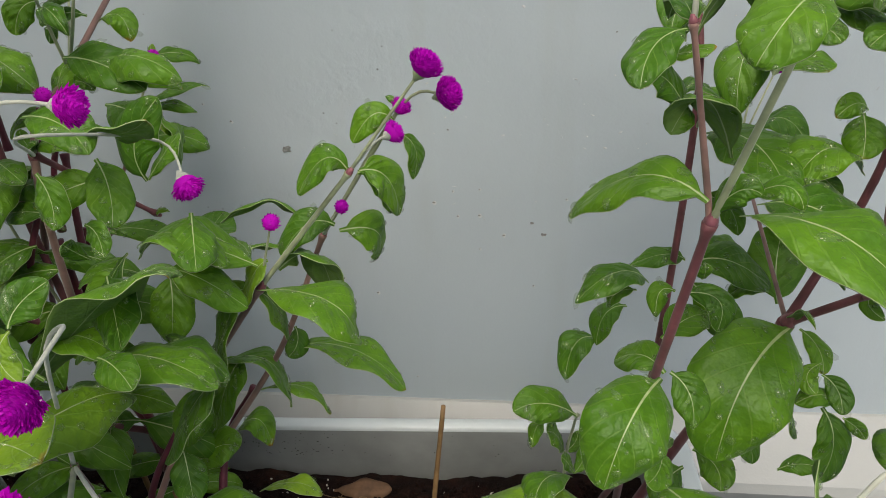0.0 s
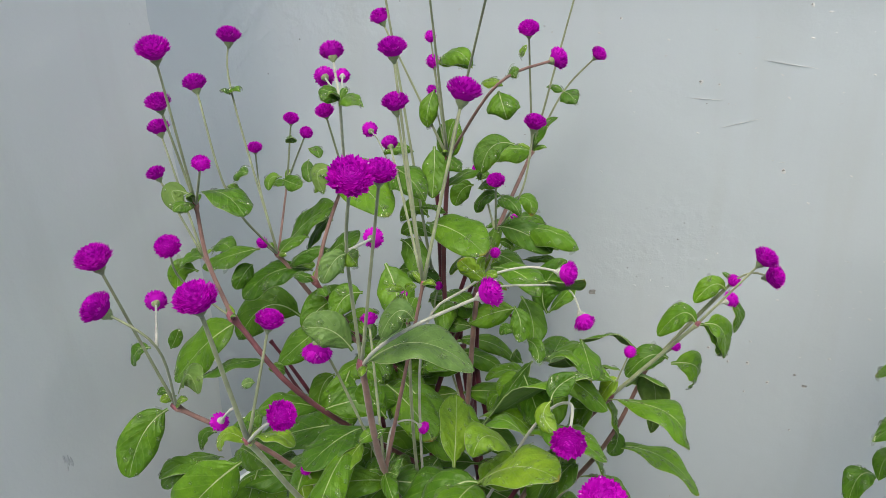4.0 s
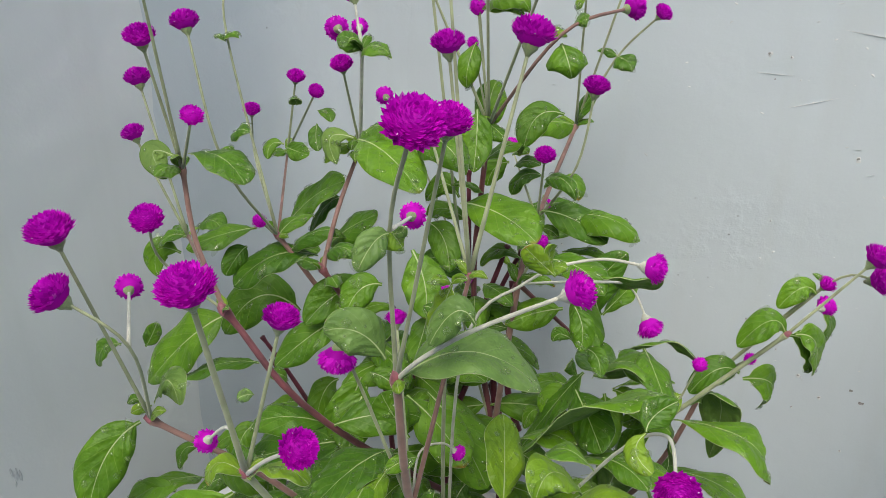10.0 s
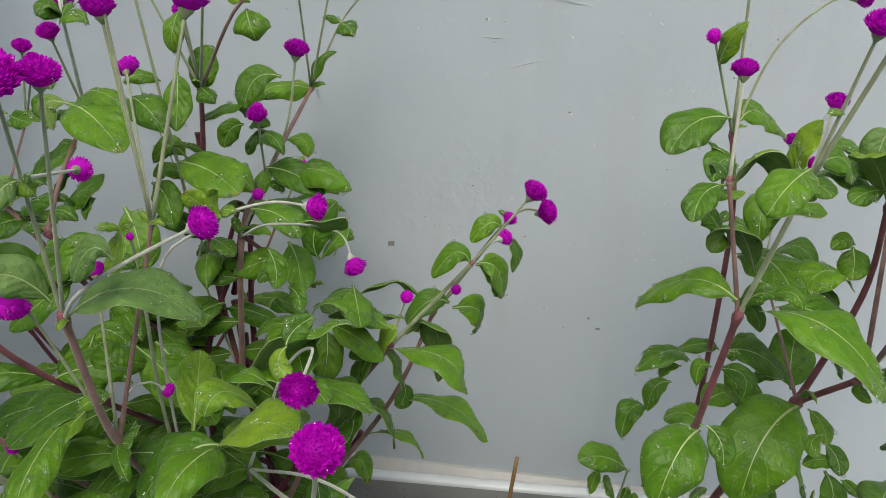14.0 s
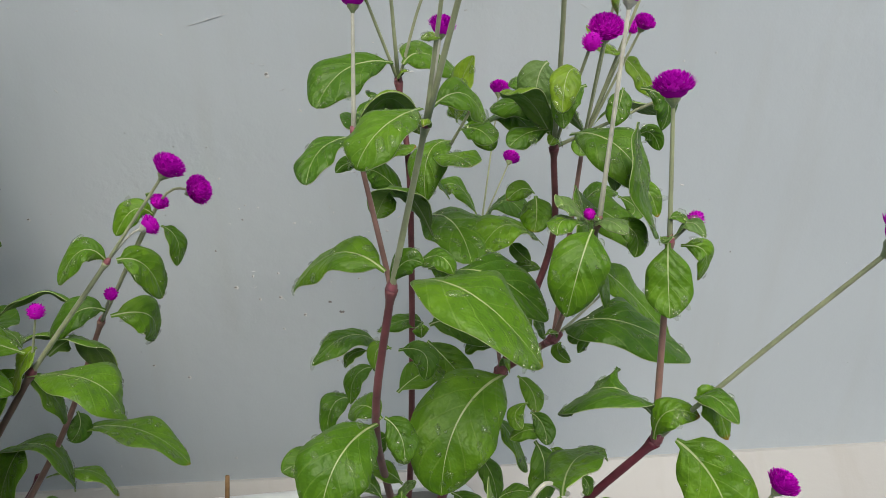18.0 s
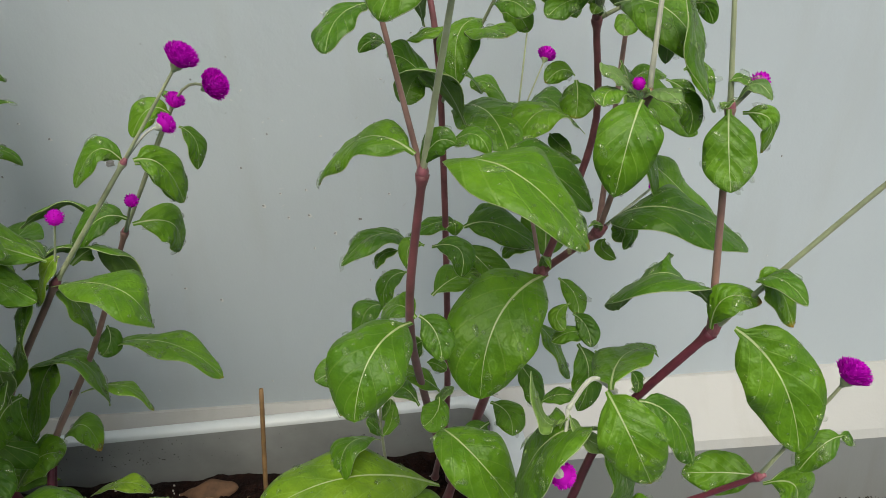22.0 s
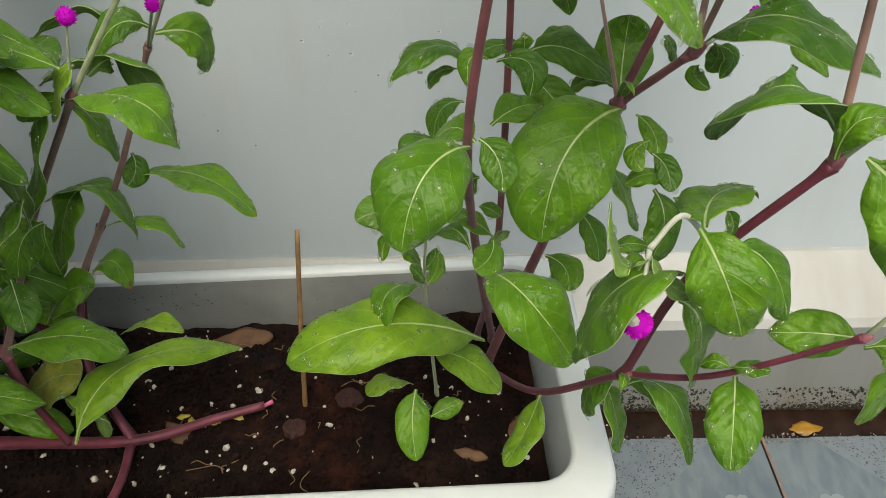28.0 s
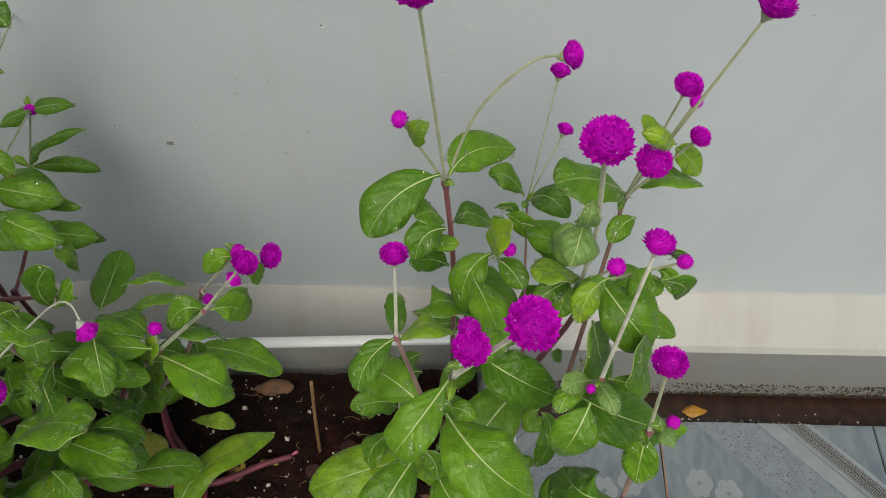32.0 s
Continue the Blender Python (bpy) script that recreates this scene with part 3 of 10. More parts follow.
floor_z = -0.065
ground = tagged(new("ground", box_mesh("ground", -400, 400, -400, 400, -0.9, -0.5, EARTH)), "pale grey ground reaching to the horizon", "ground", kind="structure")
floor = tagged(new("floor", box_mesh("floor", -2.4, 3.4, -3.2, 0.535, -0.30, floor_z - 0.004, GROUT)), "cement bed below the glazed floor tiles", "floor", kind="structure")
wall_back = tagged(new("wall_back", uneven_wall("wall_back", CORNER_X - 0.12, 3.4, -0.30, 0.735, WALL_Y, WALL, 0.0016, LIP_FALL)), "pale blue-grey painted plaster wall with chips and scratches", "wall", kind="structure")
# raised far above the seen part to block sky light from the left
side = new("wall_side", uneven_wall("wall_side", 0.0, 3.4, -0.30, 3.4, 0.0, WALL_BRIGHTENED, 0.0016))
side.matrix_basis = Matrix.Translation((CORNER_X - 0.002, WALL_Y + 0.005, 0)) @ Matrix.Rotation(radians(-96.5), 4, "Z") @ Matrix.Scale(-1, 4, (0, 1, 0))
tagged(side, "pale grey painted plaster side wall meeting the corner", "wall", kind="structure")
# the lip along the top of the wall falls gently to one side
shear = Matrix.Identity(4)
shear[2][0] = -LIP_FALL
trim = new("trim", slab("trim", [(WALL_Y - 0.003, 0.728), (WALL_Y - 0.011, 0.733), (WALL_Y - 0.014, 0.742), (WALL_Y - 0.009, 0.752), (WALL_Y + 0.002, 0.757), (WALL_Y + 0.14, 0.757), (WALL_Y + 0.14, 0.733), (WALL_Y + 0.01, 0.733)], CORNER_X - 0.1, 3.4, WALL))
tagged(trim, "rounded white plaster lip along the top of the wall", "trim", kind="structure")
coping = new("wall_upper", slab("wall_upper", [(WALL_Y + 0.004, 0.759), (WALL_Y + 0.004, 1.05), (WALL_Y + 0.14, 1.05), (WALL_Y + 0.14, 0.759)], CORNER_X - 0.1, 3.4, COPING))
tagged(coping, "bare cracked grey cement above the plaster lip", "wall", kind="structure")
for ob in (trim, coping):
    for v in ob.data.vertices:
        v.co = shear @ v.co
# rounded inner corner between the two walls
cv, cf = [], []
arc = smooth_line([(-0.335, 0.6660, 0), (-0.400, 0.6580, 0), (-0.460, 0.6450, 0), (-0.500, 0.6120, 0), (-0.520, 0.5600, 0), (-0.533, 0.5000, 0), (-0.556, 0.4000, 0)], 4)
for j in range(41):
    z = -0.06 + 0.98 * j / 40
    for q in arc:
        cv.append((q.x, q.y + 0.0025 * noise.noise(Vector((q.x * 18, q.y * 18, z * 9))), z))
na = len(arc)
for j in range(40):
    for i in range(na - 1):
        cf.append((j * na + i, j * na + i + 1, (j + 1) * na + i + 1, (j + 1) * na + i))
o = len(cv)
cv += [(-0.58, 0.69, -0.06), (-0.58, 0.69, 0.92)]
cf += [(*range(na - 1, -1, -1), o), (*range(40 * na, 41 * na), o + 1), tuple([o] + [j * na for j in range(41)] + [o + 1]), tuple([o + 1] + [j * na + na - 1 for j in range(40, -1, -1)] + [o])]
corner = tagged(new("wall_corner", mesh_of("wall_corner", cv, cf, WALL)), "rounded rough plaster corner between the two walls", "wall", kind="structure")
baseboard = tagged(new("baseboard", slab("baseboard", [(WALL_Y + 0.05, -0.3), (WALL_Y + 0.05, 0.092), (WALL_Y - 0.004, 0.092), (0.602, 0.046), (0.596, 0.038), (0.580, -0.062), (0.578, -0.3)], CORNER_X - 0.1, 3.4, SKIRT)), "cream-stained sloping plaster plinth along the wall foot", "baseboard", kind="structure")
# upright lower face in a darker grey than the sloping top
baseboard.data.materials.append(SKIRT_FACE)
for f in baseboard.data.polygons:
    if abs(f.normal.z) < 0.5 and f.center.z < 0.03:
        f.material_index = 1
gutter = tagged(new("gutter", box_mesh("gutter", -2.4, 3.4, 0.53, 0.60, -0.30, -0.075, MUD)), "wet dark brown gutter between plinth and tiles", "gutter", kind="structure")

# unseen wall added behind the camera to cut the low sky light
front = uneven_wall("sky_screen_wall", -2.4, 3.4, -0.5, 2.5, 0.0, WALL_BRIGHTENED, 0.0016)
sky_screen_wall = new("sky_screen_wall", front)
sky_screen_wall.matrix_basis = Matrix.Translation((1.0, -2.6, 0)) @ Matrix.Rotation(radians(180), 4, "Z")
tagged(sky_screen_wall, "unseen pale wall added to cut low sky light", "wall", kind="structure")


# ---- planter, soil and litter ----
def ring(x0, x1, y0, y1, r, z, n=7):
    out = []
    for cx, cy, a0 in ((x1 - r, y1 - r, 0), (x0 + r, y1 - r, 90), (x0 + r, y0 + r, 180), (x1 - r, y0 + r, 270)):
        for k in range(n):
            a = radians(a0 + 90 * k / (n - 1))
            out.append(Vector((cx + r * math.cos(a), cy + r * math.sin(a), z)))
    return out


PX0, PX1, PY0, PY1, RIM = -0.546, 0.200, 0.291, 0.541, 0.180
LOOPS = [(0.045, 0.030, -0.060), (0.020, 0.036, 0.10), (0.017, 0.036, 0.148), (0.001, 0.036, 0.146), (0.000, 0.036, 0.152), (0.001, 0.036, 0.1755),
         (0.0025, 0.035, 0.1795), (0.0055, 0.034, 0.1812), (0.024, 0.026, 0.1815), (0.0268, 0.025, 0.1803), (0.028, 0.024, 0.1770), (0.031, 0.023, 0.150), (0.036, 0.022, 0.11)]
nr = 28


def loft(name, loops, caps):
    pv, pf = [], []
    for inset, r, z in loops:
        pv += ring(PX0 + inset, PX1 - inset, PY0 + inset, PY1 - inset * 0.5, r, z)
    for i in range(len(loops) - 1):
        for k in range(nr):
            pf.append((i * nr + k, i * nr + (k + 1) % nr, (i + 1) * nr + (k + 1) % nr, (i + 1) * nr + k))
    if caps:
        pf.append(tuple(reversed(range(nr))))
        pf.append(tuple(range((len(loops) - 1) * nr, len(loops) * nr)))
    return mesh_of(name, pv, pf, PLASTIC)


planter = tagged(new("planter", None), "long white plastic planter with rounded rim on the floor", "planter")
under("body", loft("body", LOOPS[:3] + [(0.024, 0.030, 0.1465), (0.028, 0.028, 0.10)], True), planter)
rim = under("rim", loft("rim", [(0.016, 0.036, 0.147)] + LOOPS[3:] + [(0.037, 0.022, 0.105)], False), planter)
# only the inner back face takes the stained plastic with shade in its colour
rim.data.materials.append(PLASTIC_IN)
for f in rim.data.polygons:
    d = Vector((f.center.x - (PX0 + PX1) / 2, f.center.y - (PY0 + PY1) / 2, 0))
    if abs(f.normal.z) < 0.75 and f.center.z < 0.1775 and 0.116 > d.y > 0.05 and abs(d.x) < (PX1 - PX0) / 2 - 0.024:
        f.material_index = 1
planter.matrix_basis = Matrix.Translation((-0.17, 0.42, 0)) @ Matrix.Rotation(radians(2.4), 4, "Z") @ Matrix.Translation((0.17, -0.42, 0))


# black mould specks on the inner back face, above the soil
rm = random.Random(61)
mv, mf = [], []
for _ in range(110):
    x = rm.gauss(-0.155, 0.035) if rm.random() < 0.6 else rm.uniform(-0.35, 0.13)
    z = 0.148 + 0.027 * rm.random() ** 1.4
    y = PY1 - 0.5 * (0.028 + (0.177 - z) * 0.111) - 0.0003
    r = rm.choice((0.0003, 0.0004, 0.0007))
    o = len(mv)
    mv.append((x, y - 0.0003, z))
    mv += [(x + r * rm.uniform(0.6, 1.3) * math.cos(g * 1.0472), y, z + r * rm.uniform(0.6, 1.3) * math.sin(g * 1.0472)) for g in range(6)]
    mf += [(o, o + 1 + (g + 1) % 6, o + 1 + g) for g in range(6)]
specks_in = under("mould_specks", mesh_of("mould_specks", mv, mf, MOULD), planter, None, "black mould specks")
specks_in["kind"] = "stuff"


def soil_height(x, y):
    e = min(x - PX0 - 0.04, PX1 - 0.04 - x, y - PY0 - 0.04, PY1 - 0.03 - y)
    v = Vector((x * 9, y * 9, 0))
    return 0.146 + 0.010 * noise.noise(v) + 0.006 * noise.noise(v * 4) + 0.003 * noise.noise(v * 13) - 0.004 * max(0, 1 - e / 0.03)


sx, sy = 150, 44
sv, sf = [], []
for j in range(sy + 1):
    for i in range(sx + 1):
        x = PX0 + 0.039 + (PX1 - PX0 - 0.078) * i / sx
        y = PY0 + 0.039 + (PY1 - PY0 - 0.070) * j / sy
        sv.append(planter.matrix_basis @ Vector((x, y, soil_height(x, y))))
for j in range(sy):
    for i in range(sx):
        a = j * (sx + 1) + i
        sf.append((a, a + 1, a + sx + 2, a + sx + 1))
soil = tagged(new("soil", mesh_of("soil", sv, sf, SOIL)), "moist dark brown potting soil filling the planter", "soil", kind="stuff")

def ground_at(x, y):
    q = planter.matrix_basis.inverted() @ Vector((x, y, 0))
    return soil_height(q.x, q.y)


ball = bmesh.new()
bmesh.ops.create_icosphere(ball, subdivisions=1, radius=1.0)
BALL_V = [v.co.copy() for v in ball.verts]
BALL_F = [tuple(v.index for v in f.verts) for f in ball.faces]
ball.free()


def grains(name, count, sizes, mat, seed, label, category, clump=0.0):
    rnd = random.Random(seed)
    verts, faces = [], []
    for _ in range(count):
        x, y = rnd.uniform(PX0 + 0.045, PX1 - 0.05), rnd.uniform(PY0 + 0.045, PY1 - 0.04)
        p = planter.matrix_basis @ Vector((x, y, soil_height(x, y)))
        s = rnd.choice(sizes) * rnd.uniform(0.7, 1.3)
        rot = Euler((rnd.uniform(0, 6), rnd.uniform(0, 6), rnd.uniform(0, 6))).to_matrix()
        o = len(verts)
        st_ = (rnd.uniform(0.7, 1.25), rnd.uniform(0.7, 1.1), rnd.uniform(0.55, 0.9))
        for d in BALL_V:
            q = rot @ Vector((d.x * st_[0], d.y * st_[1], d.z * st_[2])) * s * rnd.uniform(0.84, 1.1)
            verts.append(p + q + Vector((0, 0, s * 0.25)))
        faces += [(o + a, o + c, o + e) for a, c, e in BALL_F]
    return tagged(new(name, mesh_of(name, verts, faces, mat, smooth=True)), label, category, kind="stuff")


grains("perlite", 330, (0.0007, 0.0011, 0.0015, 0.0022, 0.0030), PERLITE, 3, "scattered white perlite grains lying on the soil", "perlite")
grains("soil_crumbs", 11000, (0.0005, 0.0008, 0.0012, 0.0018, 0.0028), SOIL, 5, "loose crumbs of dark soil", "soil")

stick = tagged(new("bamboo_stick", tube_mesh("bamboo_stick", smooth_line([(-0.019, 0.420, 0.130), (-0.011, 0.433, 0.22), (-0.003, 0.445, 0.298)], 5), 0.0021, 0.0017, BAMBOO, 8, (0, 0), 0.05)), "thin brown bamboo stick standing in the soil", "stick")


def litter(name, centre, length, width, yaw, mat, label, seed):
    top, uvs, nu, segs = leaf_grid(length, width, 0.10, 0.5, -0.05, 0.05, seed)
    nv = len(top)
    faces = []
    for i in range(segs):
        for k in range(nu - 1):
            a, b, c, d = i * nu + k, (i + 1) * nu + k, (i + 1) * nu + k + 1, i * nu + k + 1
            faces += [(a, b, c, d), (a + nv, d + nv, c + nv, b + nv)]
    ob = new(name, mesh_of(name, top + [v - Vector((0, 0, 0.0006)) for v in top], faces, mat))
    ob.matrix_basis = Matrix.Translation(centre) @ Matrix.Rotation(radians(yaw), 4, "Z") @ Matrix.Translation((-length / 2, 0, 0))
    return tagged(ob, label, "dead leaf")


litter("dry_leaf", (-0.082, 0.495, ground_at(-0.082, 0.495) + 0.003), 0.050, 0.020, 6, DRY, "curled dry brown leaf lying on the soil", 3)
litter("dry_leaf", (0.108, 0.372, ground_at(0.108, 0.372) + 0.001), 0.026, 0.009, -20, DRY, "small dry brown leaf lying on the soil", 5)
litter("dry_leaf", (0.148, 0.40, ground_at(0.148, 0.40) + 0.001), 0.03, 0.02, 70, DRY, "crumpled dry leaf lying on the soil", 6)
litter("dry_leaf", (-0.108, 0.395, ground_at(-0.108, 0.395) + 0.002), 0.03, 0.016, 150, DRY, "torn pale dry leaf beside a red runner", 9)
litter("fallen_leaf", (0.475, 0.553, -0.073), 0.036, 0.018, 5, YELLOWLEAF, "yellow fallen leaf lying in the wet gutter", 4)

# ---- wall marks ----
def mark(name, x, z, w, h, mat, seed, angle=0.0, parent=None):
    rnd = random.Random(seed)
    n = 11
    verts = [Vector((0, -0.0003, 0))]
    for k in range(n):
        g = 2 * math.pi * k / n
        r = rnd.uniform(0.6, 1.15)
        verts.append(Vector((math.cos(g) * w * r, 0.0004, math.sin(g) * h * r)))
    faces = [(0, 1 + (k + 1) % n, 1 + k) for k in range(n)]
    return part(name, mesh_of(name, verts, faces, mat), wall_back, Matrix.Translation((x, WALL_Y + wall_bump(x, z, WALL_Y, 0.0016) - 0.0006, z)) @ Matrix.Rotation(radians(angle), 4, "Y"))


mark("chip", -0.157, 0.387, 0.0045, 0.004, CHIP, 1)
mark("chip", 0.071, 0.303, 0.0025, 0.0022, CHIP, 2)
mark("chip", 0.060, 0.315, 0.0022, 0.0015, CHIP, 3)
mark("chip", 0.46, 0.60, 0.0015, 0.0022, PINK, 4, 20)
mark("chip", 0.475, 0.612, 0.0015, 0.0022, PINK, 5, -10)
mark("chip", 0.485, 0.61, 0.0015, 0.0022, PINK, 6, 30)
PITS = ((-0.028, 0.335), (-0.007, 0.321), (0.013, 0.349), (0.013, 0.322), (0.013, 0.286), (0.035, 0.301), (0.071, 0.302), (0.090, 0.340), (-0.088, 0.232), (0.064, 0.245), (-0.054, 0.123), (-0.202, 0.413), (-0.224, 0.429), (-0.139, 0.683), (0.027, 0.692), (-0.044, 0.621), (0.022, 0.539), (-0.061, 0.623), (0.413, 0.552), (-0.011, 0.347), (-0.120, 0.249))
rp0 = random.Random(77)
# each pit's highlight and shade painted as a pale and a dark mark
for i, (x, z) in enumerate(PITS):
    r = rp0.uniform(0.0012, 0.0026)
    mark("chip", x, z, r, r * rp0.uniform(0.7, 1.3), SCAR, 400 + i)
    pit_shade = mark("chip", x - r * 0.25, z + r * 0.3, r * 0.6, r * 0.5, CHIP, 430 + i)
    pit_shade.matrix_basis = Matrix.Translation((0, -0.0004, 0)) @ pit_shade.matrix_basis
for i, (du, dz, w, h) in enumerate(((0.0, 0.0, 0.0018, 0.007), (0.003, 0.004, 0.0012, 0.005), (-0.003, -0.003, 0.0014, 0.006), (0.002, -0.007, 0.001, 0.003))):
    m = mark("chip", 0.0, 0.0, w, h, SCRATCH, 300 + i)
    m.parent = side
    m.matrix_parent_inverse = Matrix.Identity(4)
    m.matrix_basis = Matrix.Translation((0.380 + du, wall_bump(0.380 + du, 0.346 + dz, 0.0, 0.0016) - 0.0006, 0.346 + dz))
rs = random.Random(12)
for i in range(46):
    mark("chip", rs.uniform(-0.45, 0.75), rs.uniform(0.12, 0.68), rs.uniform(0.0004, 0.0013), rs.uniform(0.0004, 0.0013), rs.choice((CHIP, SCAR, SCAR)), 20 + i)
for i in range(34):
    x, z = rs.uniform(-0.35, 0.35), rs.uniform(0.30, 0.68)
    mark("scratch", x, z, rs.uniform(0.0015, 0.005), rs.uniform(0.00014, 0.0003), rs.choice((SCAR, SCRATCH)), 90 + i, rs.uniform(-65, 65))
for i in range(80):
    x, z = rs.gauss(0.06, 0.13), rs.uniform(0.36, 0.70)
    r = rs.uniform(0.0005, 0.0014)
    mark("chip", x, z, r * rs.uniform(0.8, 2.2), r * 0.7, SCAR if i % 3 else SCRATCH, 600 + i, rs.uniform(-40, 40))
mark("scratch", 0.018, 0.640, 0.038, 0.0003, SCAR, 200, 9)
mark("scratch", -0.02, 0.585, 0.024, 0.0003, SCAR, 201, -16)
mark("scratch", -0.055, 0.607, 0.016, 0.0003, SCAR, 202, 3)



# ---- floor tiles with printed bands, and dirt along the gutter ----
TX, TY, TS, TZ = 0.416, 0.533, 0.298, -0.061
tile_me = box_mesh("tile", 0, TS, -TS, 0, -0.012, 0, TILE, 0.0012)
for i in range(-6, 8):
    for j in range(0, 9):
        t = new("tile", tile_me)
        t.parent = floor
        t.matrix_basis = Matrix.Translation((TX + 0.3 * i + 0.001, TY - 0.3 * j, TZ))


def clip_band(c0, c1):
    """The part of a tile's square where u + v lies between c0 and c1 (u from 0 on, v from 0 down)."""
    poly = [(0.0, 0.0), (TS, 0.0), (TS, -TS), (0.0, -TS)]
    for sign, lim in ((1, c0), (-1, -c1)):
        out = []
        for k in range(len(poly)):
            a, b = poly[k], poly[(k + 1) % len(poly)]
            fa, fb = sign * (a[0] + a[1]) - lim, sign * (b[0] + b[1]) - lim
            if fa >= 0:
                out.append(a)
            if fa * fb < 0:
                t = fa / (fa - fb)
                out.append((a[0] + (b[0] - a[0]) * t, a[1] + (b[1] - a[1]) * t))
        poly = out
    return poly


def print_mesh(name, polys, mat, z):
    verts, faces = [], []
    for poly in polys:
        o = len(verts)
        verts += [(u, v, z) for u, v in poly]
        faces.append(tuple(range(o, o + len(poly))))
    me = mesh_of(name, verts, faces, mat, smooth=False)
    bm = bmesh.new(); bm.from_mesh(me)
    bmesh.ops.recalc_face_normals(bm, faces=bm.faces[:])
    bm.to_mesh(me); bm.free()
    return me


rp = random.Random(8)


def along(c, t, w=0.0):
    return (c / 2 + t + w, c / 2 - t + w)


def rect(c0, c1, t0, t1):
    return [along(c0, t0), along(c1, t0), along(c1, t1), along(c0, t1)]


def inside(poly):
    return all(0.0 <= u <= TS and -TS <= v <= 0.0 for u, v in poly)


specks = []
for _ in range(1500):
    c, t = rp.uniform(0.052, 0.133), rp.uniform(-0.05, 0.30)
    s = rp.uniform(0.0005, 0.0011)
    q = [along(c + a * s, t + b * s) for a, b in ((-1, -0.6), (1, -0.5), (0.8, 0.7), (-0.7, 0.6))]
    if inside(q):
        specks.append(q)
keys = [rect(0.170, 0.1712, 0.085, 0.21), rect(0.1745, 0.1752, 0.088, 0.21), rect(0.2058, 0.2065, 0.10, 0.20), rect(0.2095, 0.2107, 0.105, 0.19)]
MEANDER = ("11111110", "10000010", "10111010", "10101010", "10001011", "11111000", "00000011", "11111110")
cell = 0.0018
for k in range(36):
    for row in range(15):
        for col, bit in enumerate(MEANDER[row % 8]):
            if bit == "1":
                t, c = 0.080 + (k * 8 + col) * cell * 0.5, 0.1775 + row * cell
                keys.append(rect(c, c + cell * 1.02, t, t + cell * 0.51))
keys = [q for q in keys if inside(q)]
petals = []
for cx, cy in ((0.045, -0.085), (0.082, -0.098)):
    for g in range(6):
        a = g * 1.05
        px_, py_ = cx + 0.011 * math.cos(a), cy + 0.011 * math.sin(a)
        petals.append([(px_ + 0.0075 * math.cos(b * 0.7), py_ + 0.0095 * math.sin(b * 0.7)) for b in range(9)])
bands = [("print_specks_band", [clip_band(0.05, 0.135)], TILE_SPECK, 0.0004), ("print_pale_band", [clip_band(0.139, 0.166)], TILE_PALE, 0.0004),
         ("print_key_band", [clip_band(0.169, 0.212)], TILE_PALE, 0.0004), ("print_specks", specks, INK, 0.0007), ("print_key", keys, INK, 0.0007), ("print_petals", petals, TILE_PALE, 0.0005)]
for name, polys, mat, z in bands:
    me = print_mesh(name, polys, mat, z)
    for flip in (1, -1):
        ob = new(name, me)
        ob.parent = floor
        ob["kind"] = "stuff"
        ob.matrix_basis = Matrix.Translation((TX + 0.001 * flip, TY, TZ)) @ Matrix.Diagonal((flip, 1, 1, 1))
# rusty trickle in the joint between two tiles
rust = new("rust_trickle", print_mesh("rust_trickle", [[(-0.0012, 0.0), (0.0018, 0.0), (0.0011, -0.05), (0.0022, -0.11), (0.0012, -0.2), (-0.001, -0.2), (-0.0016, -0.1), (-0.0008, -0.05)]], RUST, 0.0009))
rust.parent = floor
rust.matrix_basis = Matrix.Translation((TX + 0.001, TY, TZ))


def crust(name, count, seed, yz, mat, size, label, cat):
    rnd = random.Random(seed)
    verts, faces = [], []
    for _ in range(count):
        x = rnd.uniform(-0.2, 1.1)
        if noise.noise(Vector((x * 6, seed, 0))) + rnd.uniform(-0.4, 0.4) < -0.15:
            continue
        y0, z0, y1, z1 = yz
        t = rnd.random() ** 1.8
        p = Vector((x, y0 + (y1 - y0) * t, z0 + (z1 - z0) * t))
        s = rnd.choice(size) * rnd.uniform(0.6, 1.3)
        rot = Euler((rnd.uniform(0, 6), rnd.uniform(0, 6), rnd.uniform(0, 6))).to_matrix()
        o = len(verts)
        for d in ((1.5, 0, 0), (-1.5, 0, 0), (0, 1, 0), (0, -1, 0), (0, 0, 1), (0, 0, -1)):
            verts.append(p + rot @ (Vector(d) * s * rnd.uniform(0.6, 1.2)))
        for a, b, c in ((0, 2, 4), (2, 1, 4), (1, 3, 4), (3, 0, 4), (2, 0, 5), (1, 2, 5), (3, 1, 5), (0, 3, 5)):
            faces.append((o + a, o + b, o + c))
    return tagged(new(name, mesh_of(name, verts, faces, mat, smooth=False)), label, cat, kind="stuff")


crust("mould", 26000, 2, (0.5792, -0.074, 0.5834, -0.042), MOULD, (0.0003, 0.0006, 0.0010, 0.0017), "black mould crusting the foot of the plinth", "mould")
crust("plinth_flakes", 3200, 4, (0.580, -0.062, 0.5835, -0.046), GROUT, (0.0005, 0.0009, 0.0014), "grey flaking plaster along the foot of the plinth", "plaster")
crust("gutter_dirt", 1100, 6, (0.526, -0.0605, 0.538, -0.062), GROUT, (0.0005, 0.0009, 0.0014), "crumbly cement dirt along the tile edge", "dirt")
crust("gutter_bits", 70, 9, (0.540, -0.0745, 0.574, -0.0745), PERLITE, (0.0008, 0.0014, 0.002), "pale bits lying in the wet gutter", "litter")


